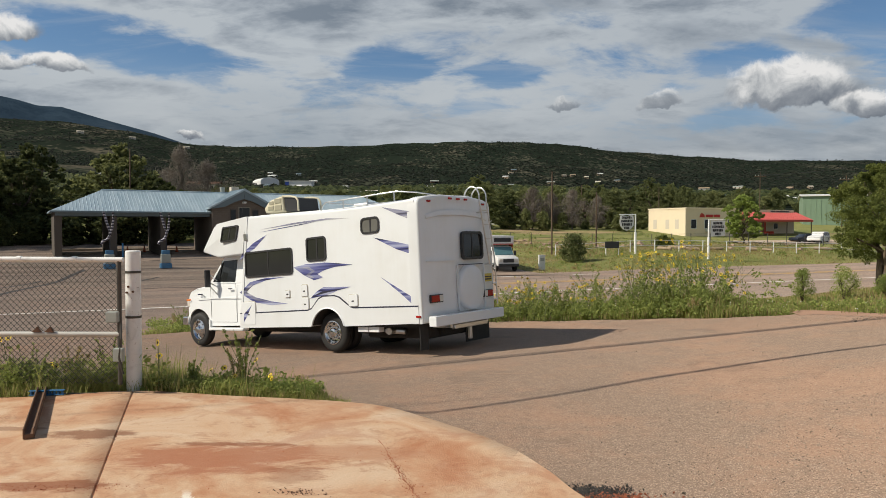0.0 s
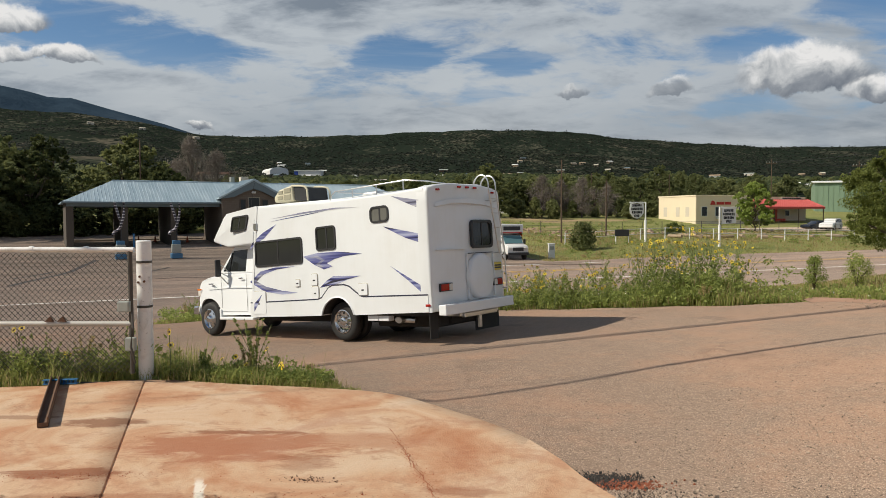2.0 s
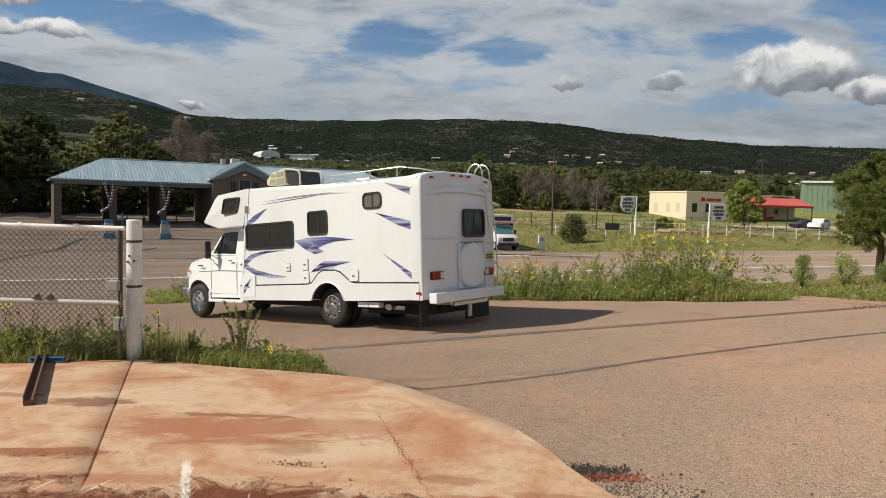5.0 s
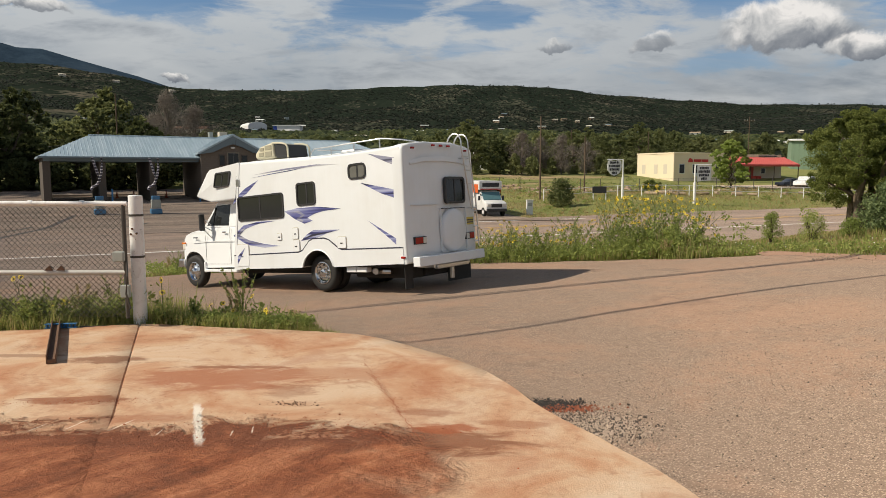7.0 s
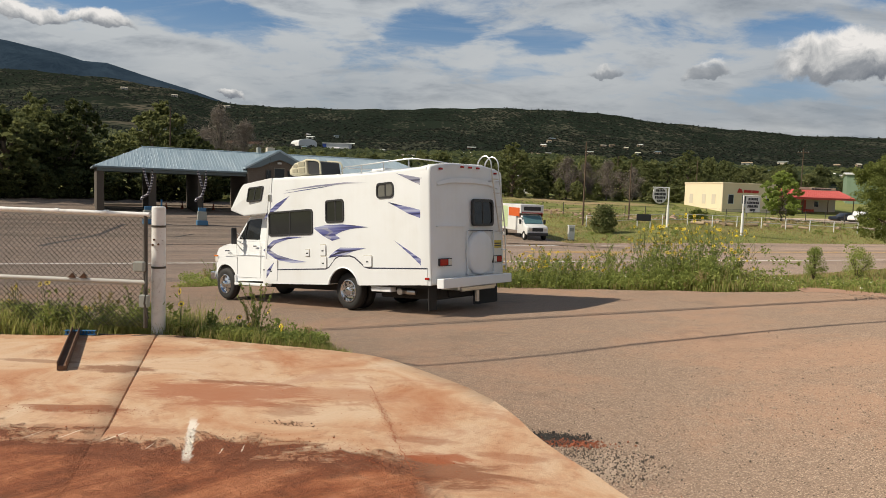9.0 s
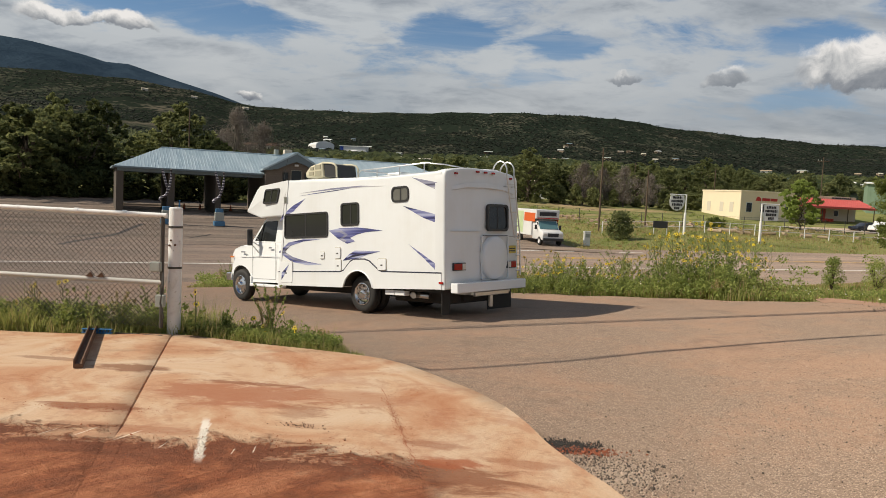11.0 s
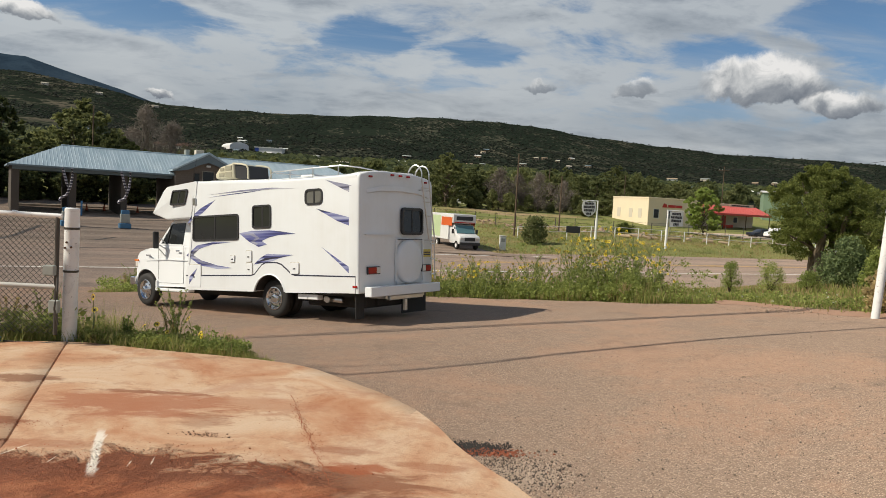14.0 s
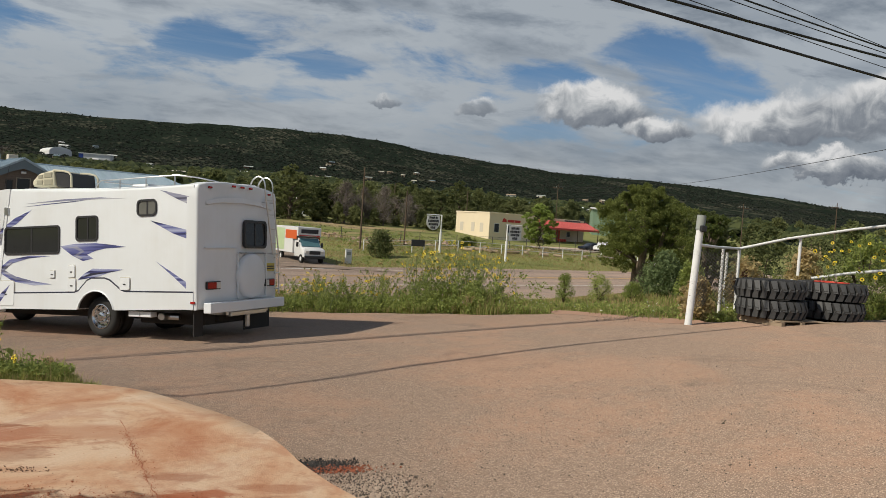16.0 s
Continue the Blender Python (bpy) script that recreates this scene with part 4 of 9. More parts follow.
    part("stripe", shear(prism(bmesh.new(), [(2.44, 0.62), (2.43, 0.78), (2.17, 0.96), (2.33, 0.74)], 1.222, 1.226)), MAT["violet"], big)
    hatch(rv, 0.49, 1.09, 0.66, 1.31)
    hatch(rv, 0.47, 0.83, 0.66, 1.065)
    hatch(rv, 1.0, 1.085, 1.12, 1.22, 0.01)
    hatch(rv, -0.82, 0.86, -0.59, 1.075)
    # side step, pipes and mudflaps
    for x0, x1 in ((-0.98, -0.72), (-1.24, -0.99)):
        part("tank_guard", new_box((x0, 0.98, 0.40), (x1, 1.14, 0.52), 0.01), MAT["van"], rv, "white guard plate under the flank")
    part("exhaust_pipe", rod(bmesh.new(), (-1.3, 1.0, 0.42), (-1.62, 0.9, 0.40), 0.05, 12), MAT["alu"], rv, "pale pipe under the flank")
    part("exhaust_pipe", rod(bmesh.new(), (-1.45, 1.12, 0.42), (-1.45, 0.7, 0.44), 0.06, 12), MAT["alu"], rv)
    for y0, y1 in ((0.90, 1.14), (-1.14, -0.30)):
        bm = new_box((-2.02, y0, 0.10), (-2.005, y1, 0.55))
        part("mudflap", bm, MAT["rubber"], rv, "black rubber mudflap")
    # rear cap
    half = [(1.20, 0.56), (1.215, 1.2), (1.21, 1.9), (1.205, 2.45), (1.20, 2.62), (1.165, 2.70), (0.95, 2.75), (0.5, 2.79)]
    outline = half + [(-y, z) for y, z in half[::-1]]
    bm = bmesh.new()
    prism(bm, outline, -2.14, -1.93, axis="x")
    edges = [e for e in bm.edges if all(v.co.x < -2.13 for v in e.verts) and min(v.co.z for v in e.verts) > 0.5]
    bmesh.ops.bevel(bm, geom=edges, offset=0.045, segments=3, affect="EDGES", profile=0.5)
    for v in bm.verts:
        if v.co.x < -2.0:
            v.co.x -= 0.05 * (1 - (v.co.y / 1.2) ** 2)
    part("rear_cap", bm, MAT["gelcoat"], rv, "moulded white rear cap", smooth=True)

    def on_cap(y):
        return -2.14 - 0.05 * (1 - (y / 1.2) ** 2)

    brow = [(1.0, 2.36), (0.6, 2.42), (0, 2.44), (-0.6, 2.42), (-1.0, 2.36), (-1.02, 2.42), (-0.6, 2.50), (0, 2.53), (0.6, 2.50), (1.02, 2.42)]
    bm = bmesh.new()
    V0 = [bm.verts.new((on_cap(y) - 0.003, y, z)) for y, z in brow[5:]]
    V1 = [bm.verts.new((on_cap(y) - 0.018, y, z)) for y, z in brow[:5][::-1]]
    V2 = [bm.verts.new((on_cap(y) + 0.005, y, z - 0.012)) for y, z in brow[:5][::-1]]
    for A, B in ((V0, V1), (V1, V2)):
        for i in range(4):
            bm.faces.new((A[i], A[i + 1], B[i + 1], B[i]))
    part("brow", bm, MAT["gelcoat"], rv)
    # rear window, hatch with the spare-wheel bulge
    bm = ring(bmesh.new(), round_rect(-0.76, 1.62, -0.04, 2.14, 0.09), round_rect(-0.71, 1.67, -0.09, 2.09, 0.07), -2.165, -2.215, "x")
    rw = part("rear_window", bm, MAT["black_trim"], rv, "black-framed dark rear window")
    part("pane", prism(bmesh.new(), round_rect(-0.73, 1.65, -0.07, 2.11, 0.07), -2.195, -2.17, axis="x"), MAT["tint"], rw)
    part("mullion", new_box((-2.203, -0.41, 1.66), (-2.18, -0.38, 2.10)), MAT["black_trim"], rw)
    bm = ring(bmesh.new(), round_rect(-0.80, 0.70, 0.12, 1.53, 0.03), round_rect(-0.785, 0.715, 0.105, 1.515, 0.03), -2.16, -2.190, "x")
    hd = part("rear_hatch", bm, MAT["gelcoat"], rv, "white rear storage hatch")
    bm = bmesh.new()
    lathe(bm, [(0.43, -0.02), (0.425, 0.020), (0.405, 0.055), (0.365, 0.072), (0.1, 0.080), (0.001, 0.081)], 48, Matrix.Translation((-2.17, -0.30, 1.11)) @ Matrix.Rotation(radians(-90), 4, "Y"))
    part("spare_wheel_bulge", bm, MAT["gelcoat"], hd, smooth=True)
    part("hinge", new_box((-2.205, -0.74, 1.525), (-2.18, 0.08, 1.54)), MAT["dark_stripe"], hd)
    part("crease", new_box((-2.19, 0.16, 1.615), (-2.14, 1.05, 1.625)), MAT["gelcoat"], rv)
    # lamps
    for y0, y1, flip in ((0.62, 1.00, 1), (-1.08, -0.76, -1)):
        x = on_cap(0.84)
        b = part("tail_lamp", new_box((x - 0.022, y0, 0.90), (x + 0.02, y1, 1.04), 0.008), MAT["black_trim"], rv, "red and clear tail lamp")
        lens = (y0 + 0.13, y1 - 0.015) if flip > 0 else (y0 + 0.015, y1 - 0.13)
        part("red_lens", new_box((x - 0.034, lens[0], 0.915), (x - 0.015, lens[1], 1.025), 0.006), MAT["red_lens"], b)
        lens = (y0 + 0.015, y0 + 0.12) if flip > 0 else (y1 - 0.12, y1 - 0.015)
        part("clear_lens", new_box((x - 0.034, lens[0], 0.915), (x - 0.015, lens[1], 1.025), 0.006), MAT["clear_lens"], b)
    for y in (0.90, 0.26, 0.0, -0.26, -0.90):
        x, z = on_cap(y), 2.66 if abs(y) > 0.5 else 2.725
        part("marker_lamp", new_box((x - 0.022, y - 0.045, z - 0.018), (x + 0.02, y + 0.045, z + 0.018), 0.008), MAT["red_lens"], rv, "small red marker lamp")
    part("side_reflector", new_box((-2.10, 1.20, 0.665), (-2.0, 1.225, 0.705), 0.006), MAT["red_lens"], rv)
    part("side_reflector", new_box((-2.10, -1.225, 0.665), (-2.0, -1.20, 0.705), 0.006), MAT["red_lens"], rv)
    pl = part("number_plate", new_box((-2.175, -1.09, 1.19), (-2.155, -0.80, 1.34), 0.004), MAT["plate"], rv, "yellow plate with dark bars")
    for z in (1.235, 1.28):
        part("bar", new_box((-2.180, -1.06, z - 0.012), (-2.173, -0.83, z + 0.012)), MAT["dark_stripe"], pl)
    # bumper and hitch
    bm = new_box((-2.38, -1.14, 0.507), (-2.22, 1.14, 0.685), 0.015, 2)
    bump = part("rear_bumper", bm, MAT["van"], rv, "white box-section rear bumper")
    for y in (0.6, -0.6):
        part("bracket", new_box((-2.32, y - 0.04, 0.45), (-1.9, y + 0.04, 0.56)), MAT["alu"], bump)
    # dark box added to fill the underside behind the rear axle
    part("holding_tank", new_box((-1.95, -0.95, 0.26), (-0.62, 0.75, 0.51), 0.03), MAT["under"], rv, "black box filling the underside below the floor")
    part("hitch_bar", new_box((-2.36, -0.55, 0.42), (-2.28, 0.55, 0.50), 0.01), MAT["alu"], rv, "steel tow bar")
    part("hitch_tongue", new_box((-2.34, -0.04, 0.20), (-2.28, 0.04, 0.44), 0.01), MAT["alu"], rv)
    # roof rails, ladder, cooler, aerial
    for s in (1, -1):
        y = 0.98 * s
        rail = part("roof_rail", tube(bmesh.new(), [(0.24, y, 2.70), (0.19, y, 2.80), (0.10, y, 2.855), (-0.4, y, 2.86), (-1.0, y, 2.875), (-1.6, y * 0.98, 2.89), (-1.9, y * 0.85, 2.84), (-2.1, y * 0.6, 2.78)], 0.012), MAT["alu"], rv, "bright tubular roof rail", smooth=True)
        for x in (-0.36, -0.97, -1.58):
            part("rail_post", rod(bmesh.new(), (x, y, 2.67), (x, y, 2.875), 0.012, 8), MAT["alu"], rail)
    part("cross_rail", tube(bmesh.new(), [(0.05, -0.95, 2.83), (0.02, 0, 2.84), (0.05, 0.95, 2.83)], 0.011), MAT["alu"], rv, smooth=True)
    part("roof_vent", new_box((-0.75, 0.30, 2.70), (-0.35, 0.70, 2.80), 0.04, 2), MAT["alu"], rv, "grey roof vent")
    bm = bmesh.new()
    lathe(bm, [(0.06, 0), (0.06, 0.04), (0.04, 0.05), (0.001, 0.05)], 12, Matrix.Translation((-1.75, 0.55, 2.71)))
    part("vent_cap", bm, MAT["gelcoat"], rv)
    for y, low, foot in ((-0.62, 1.50, -0.90), (-0.90, 0.75, -1.13)):
        x = on_cap(y) - 0.09
        pts = [(x, foot, low), (x, foot + (y - foot) * 0.12, 1.6), (x, y, 2.70)] + [(x + 0.16 - 0.16 * math.cos(a), y, 2.80 + 0.19 * math.sin(a)) for a in (radians(15 * k) for k in range(13))] + [(x + 0.32, y, 2.70)]
        part("ladder_rail", tube(bmesh.new(), pts, 0.014), MAT["alu"], rv, "bright tubular ladder", smooth=True)
        for z in (max(low, 1.52), 2.5):
            side = foot + (y - foot) * max(0.0, z - 1.5) / 1.2
            part("ladder_bracket", rod(bmesh.new(), (x, side, z), (x + 0.12, side, z), 0.01, 6), MAT["alu"], rv)
    for z in (0.85, 1.15, 1.45, 1.73, 2.0, 2.27, 2.54):
        x = on_cap(0.9) - 0.09
        part("ladder_rung", rod(bmesh.new(), (x, -1.11 + 0.19 * max(0.0, z - 1.3), z), (x, -0.91 + 0.26 * max(0.0, z - 1.5) if z > 1.45 else -0.97, z), 0.012, 8), MAT["alu"], rv)
    bm = bmesh.new()
    prism(bm, [(2.60, 2.87), (2.62, 2.99), (2.44, 3.14), (2.02, 3.21), (1.97, 2.86)], -0.36, 0.36, bevel=0.05, segments=3)
    ac = part("roof_cooler", bm, MAT["cream"], rv, "weathered cream rooftop cooler", smooth=True)
    part("grille", prism(bmesh.new(), [(1.96, 2.86), (2.0, 3.17), (1.60, 3.12), (1.56, 2.84)], -0.33, 0.33, bevel=0.02, segments=1), MAT["black_trim"], ac, "dark rear grille of the cooler")
    for y in (0.345, -0.345):
        part("hoop", tube(bmesh.new(), [(2.02, y, 3.19), (1.75, y, 3.165), (1.60, y, 3.13), (1.54, y, 3.06), (1.53, y, 2.83)], 0.022), MAT["cream"], ac, smooth=True)
        for x0, x1, z0, z1 in ((2.04, 2.26, 2.90, 3.01), (2.30, 2.47, 2.92, 3.0), (2.05, 2.26, 3.05, 3.15), (2.30, 2.44, 3.04, 3.11)):
            part("vent_slot", new_box((x0, y * 1.045 - 0.012, z0), (x1, y * 1.045 + 0.012, z1), 0.004), plain_slot, ac)
    part("aerial", tube(bmesh.new(), [(3.25, 0.5, 2.74), (3.20, 0.5, 3.0), (3.08, 0.5, 3.35)], 0.004, 5), MAT["black_trim"], rv)
    part("lamp_pod", new_box((2.22, 1.195, 2.25), (2.34, 1.225, 2.40), 0.01), MAT["alu"], rv)
    # van cab
    arch_f = [(4.32 + 0.46 * math.cos(a), 0.42 + 0.42 * math.sin(a)) for a in (radians(0 + 180 * k / 12) for k in range(13))]
    nose = [(2.5, 0.48), (2.5, 1.40), (3.90, 1.40), (4.06, 1.345), (4.42, 1.295), (4.70, 1.235), (4.83, 1.14), (4.89, 0.98), (4.89, 0.66), (4.88, 0.46)]
    bm = bmesh.new()
    prism(bm, nose + arch_f + [(3.85, 0.46)], -1.0, 1.0)
    for v in bm.verts:
        if v.co.x > 4.4:
            v.co.y *= 1 - 0.10 * ((v.co.x - 4.4) / 0.4) ** 2
        if v.co.z > 1.2:
            v.co.y *= 0.965
    edges = [e for e in bm.edges if all(v.co.z > 0.9 for v in e.verts) and any(v.co.x > 3.5 for v in e.verts)]
    bmesh.ops.bevel(bm, geom=edges, offset=0.05, segments=3, affect="EDGES", profile=0.5)
    part("van_body", bm, MAT["van"], rv, "white van front", smooth=True)
    # upper cab: slanted pillars and roof
    for s in (1, -1):
        bm = bmesh.new()
        fr_o = [(3.91, 1.385), (3.43, 1.96), (2.5, 2.0), (2.5, 1.385)]
        fr_i = [(3.79, 1.43), (3.46, 1.875), (2.97, 1.89), (2.99, 1.41)]
        O0, O1, I0, I1 = ([bm.verts.new((px, (0.965 - 0.16 * (pz - 1.38) - d) * s, pz)) for px, pz in pts] for pts, d in ((fr_o, 0.0), (fr_o, 0.06), (fr_i, 0.0), (fr_i, 0.06)))
        for P, Q in ((O0, I0), (I0, I1), (O0, O1), (O1, I1)):
            for i in range(4):
                j = (i + 1) % 4
                bm.faces.new((P[i], P[j], Q[j], Q[i]))
        bmesh.ops.recalc_face_normals(bm, faces=bm.faces[:])
        part("door_frame", bm, MAT["van"], rv)
        bm = bmesh.new()
        g = [bm.verts.new((px, (0.955 - 0.16 * (pz - 1.38)) * s, pz)) for px, pz in fr_i]
        h = [bm.verts.new((px, (0.945 - 0.16 * (pz - 1.38)) * s, pz)) for px, pz in fr_i]
        bm.faces.new(g), bm.faces.new(h[::-1])
        win = part("door_window", bm, MAT["tint"], rv, "dark cab door window")
        part("quarter_bar", rod(bmesh.new(), (3.57, 0.955 * s, 1.41), (3.50, 0.90 * s, 1.84), 0.012, 6), MAT["black_trim"], win)
        # door lines, handle, mirror
        part("door_seam", new_box((2.93, 0.996 * s, 0.55), (2.937, 1.002 * s, 1.38)), MAT["grey_seam"], rv)
        part("door_seam", new_box((3.825, 0.996 * s, 0.62), (3.832, 1.002 * s, 1.33)), MAT["grey_seam"], rv)
        part("door_seam", new_box((2.94, 0.996 * s, 0.545), (3.83, 1.002 * s, 0.551)), MAT["grey_seam"], rv)
        part("body_crease", new_box((2.6, 0.998 * s, 1.06), (4.35, 1.006 * s, 1.075)), MAT["van"], rv)
        part("door_handle", new_box((3.04, 1.0 * s, 1.255), (3.17, 1.03 * s, 1.285), 0.008), MAT["chrome"], rv, "chrome door handle")
        mir = part("mirror", new_box((3.67, 1.10 * s, 1.32), (3.73, 1.24 * s, 1.70), 0.02, 2), MAT["black_trim"], rv, "black towing mirror on tubular arms")
        for z0, z1 in ((1.32, 1.45), (1.15, 1.42), (1.45, 1.66)):
            part("arm", rod(bmesh.new(), (3.62, 0.97 * s, z0), (3.77, 1.14 * s, z1), 0.011, 6), MAT["alu"], mir)
        part("running_board", new_box((2.66, 0.90 * s, 0.37), (3.84, 1.09 * s, 0.43), 0.015, 2), MAT["van"], rv, "white running board")
        part("mud_guard", new_box((3.84, 0.86 * s, 0.36), (3.90, 1.04 * s, 0.60), 0.01), MAT["van"], rv)
        part("side_marker", new_box((4.66, 0.945 * s, 1.02), (4.79, 0.98 * s, 1.06), 0.006), MAT["amber_lens"], rv, "amber side marker")
        part("badge", new_box((4.12, 0.999 * s, 1.15), (4.30, 1.006 * s, 1.175), 0.002), MAT["dark_stripe"], rv)
        part("badge", new_box((4.08, 0.999 * s, 1.125), (4.18, 1.006 * s, 1.14), 0.002), MAT["dark_stripe"], rv)
        part("headlamp", new_box((4.79, 0.60 * s, 0.88), (4.905, 0.88 * s, 1.06), 0.02, 2), MAT["clear_lens"], rv)
    bm = bmesh.new()
    g = [bm.verts.new(p) for p in ((3.93, 0.93, 1.38), (3.93, -0.93, 1.38), (3.45, -0.84, 1.96), (3.45, 0.84, 1.96))]
    h = [bm.verts.new(v.co - Vector((0.03, 0, 0.02))) for v in g]
    bm.faces.new(g), bm.faces.new(h[::-1])
    for i in range(4):
        bm.faces.new((g[i], h[i], h[(i + 1) % 4], g[(i + 1) % 4]))
    part("windscreen", bm, MAT["tint"], rv)
    part("cab_roof", new_box((2.5, -0.86, 1.95), (3.45, 0.86, 2.03), 0.01), MAT["van"], rv)
    part("grille", new_box((4.88, -0.55, 0.84), (4.92, 0.55, 1.10), 0.01), MAT["black_trim"], rv)
    part("front_bumper", new_box((4.80, -0.98, 0.47), (4.98, 0.98, 0.66), 0.03, 2), MAT["chrome"], rv, "chromed front bumper")
    part("inner_arch", new_box((3.92, -0.93, 0.45), (4.70, 0.93, 0.84)), MAT["under"], rv)
    # wheels
    wheel(rv, 4.32, 1.0, 1, "road wheel with chrome cover")
    wheel(rv, 4.32, -1.0, -1, "road wheel with chrome cover")
    for s in (1, -1):
        wheel(rv, 0.0, 1.06 * s, s, "rear road wheel with chrome cover", True)
        bm = bmesh.new()
        lathe(bm, [(0.2, -0.2), (0.33, -0.2), (0.372, -0.16), (0.372, -0.04), (0.33, 0.0), (0.2, 0.0)], 28, Matrix.Translation((0, 0.78 * s, 0.372)) @ Matrix.Rotation(radians(-90 * s), 4, "X"))
        part("inner_wheel", bm, MAT["rubber"], rv)
    # a slim body with a long tail: drawn in from the far flank and out behind the rear windows
    for ob in rv.children_recursive:
        for v in ob.data.vertices:
            v.co.y = 1.2 - (1.2 - v.co.y) * 0.935
            v.co.x -= 0.16 * min(1.0, max(0.0, (-1.45 - v.co.x) / 0.55))
    return rv


plain_rim = plain("yellowed_sealant", (0.52, 0.49, 0.42), 0.6)
plain_slot = plain("shaded_vent_slot", (0.30, 0.28, 0.20), 0.7)
build_motorhome()

# ---- yard: slab, gate, posts, tyres, cables ----
def chipped_paint(name, colour):
    """Old pipe enamel: grey scuffs, rust-brown chips."""
    def build(N):
        at = object_at(N)
        scuff = N.smooth(N.noise(at, 7.0, 6, 0.7, 0.6), 0.50, 0.70)
        chip = N.smooth(N.noise(at, 19.0, 6, 0.72, 0.8), 0.62, 0.68)
        c = N.mix(N.math("MULTIPLY", scuff, 0.45), colour, (0.47, 0.455, 0.43))
        c = N.mix(N.math("MULTIPLY", chip, 0.8), c, (0.16, 0.105, 0.075))
        return c, 0.55, 0.0, (N.noise(at, 30.0, 4), 0.12, 0.01), {}
    return material(name, build)


MAT.update({
    "white_pipe": chipped_paint("chipped_white_pipe_paint", (0.79, 0.79, 0.775)),
    "galv": plain("galvanised_wire", (0.085, 0.078, 0.068), 0.6, 0.4, vary=0.2),
    "rust": plain("rusty_steel", (0.12, 0.06, 0.035), 0.8, 0.2, vary=0.4, scale=9.0, bump=0.2),
    "old_wood": plain("weathered_wood", (0.33, 0.25, 0.17), 0.85, vary=0.25, scale=4.0, fine=40.0, bump=0.3, each=0.4),
    "grey_box": plain("grey_cast_box", (0.33, 0.35, 0.32), 0.55, vary=0.12),
    "blue_plastic": plain("blue_plastic", (0.04, 0.17, 0.36), 0.5, vary=0.25),
    "faded_blue": plain("faded_blue_paint", (0.055, 0.17, 0.31), 0.55, vary=0.2),
    "red_paint": plain("red_wheel_paint", (0.55, 0.045, 0.02), 0.5, vary=0.15),
    "cable": plain("black_cable", (0.015, 0.015, 0.016), 0.6),
    # white pipe turned grey: the gate rail's part shade is in this colour
    "grey_pipe": plain("greyed_pale_pipe", (0.50, 0.49, 0.46), 0.55, vary=0.2, scale=3.0, fine=30.0, bump=0.1),
    "tar": plain("broken_tar", (0.05, 0.045, 0.04), 0.9, vary=0.4, scale=12.0, bump=0.4),
    "red_soil": plain("red_soil", (0.31, 0.098, 0.05), 0.95, vary=0.3, scale=5.0, fine=40.0, bump=0.4),
    "channel_rust": plain("brown_rusted_channel", (0.15, 0.085, 0.052), 0.85, 0.1, vary=0.4, scale=9.0, bump=0.2),
    "mud": plain("dried_red_mud", (0.34, 0.105, 0.046), 0.95, vary=0.45, scale=9.0, fine=50.0, bump=0.3),
    "pale_dirt": plain("pale_red_dirt", (0.36, 0.215, 0.145), 0.95, vary=0.3, scale=1.6, fine=25.0, bump=0.3),
    "pale_stones": plain("pale_gravel", (0.46, 0.355, 0.275), 0.9, vary=0.35, scale=60.0, fine=90.0),
    "dark_stones": plain("dark_gravel", (0.10, 0.078, 0.062), 0.9, vary=0.4, scale=60.0, fine=90.0),
    "stones": plain("mixed_gravel", (0.36, 0.275, 0.205), 0.9, vary=0.7, scale=60.0, fine=90.0),
    "tyre_groove": plain("black_tyre_carcass", (0.020, 0.019, 0.018), 0.85, vary=0.3, scale=4.0),
    "big_tyre": plain("dusty_loader_tyre", (0.068, 0.068, 0.068), 0.62, vary=0.35, scale=5.0, fine=40.0, bump=0.2),
})


def pad_z(x, y):
    return 0.048 - 0.034 * smoothstep(-2.0, 1.2, x) - 0.02 * smoothstep(6.5, 3.5, y) + 0.008 * math.sin(x * 0.9 + y * 0.7)


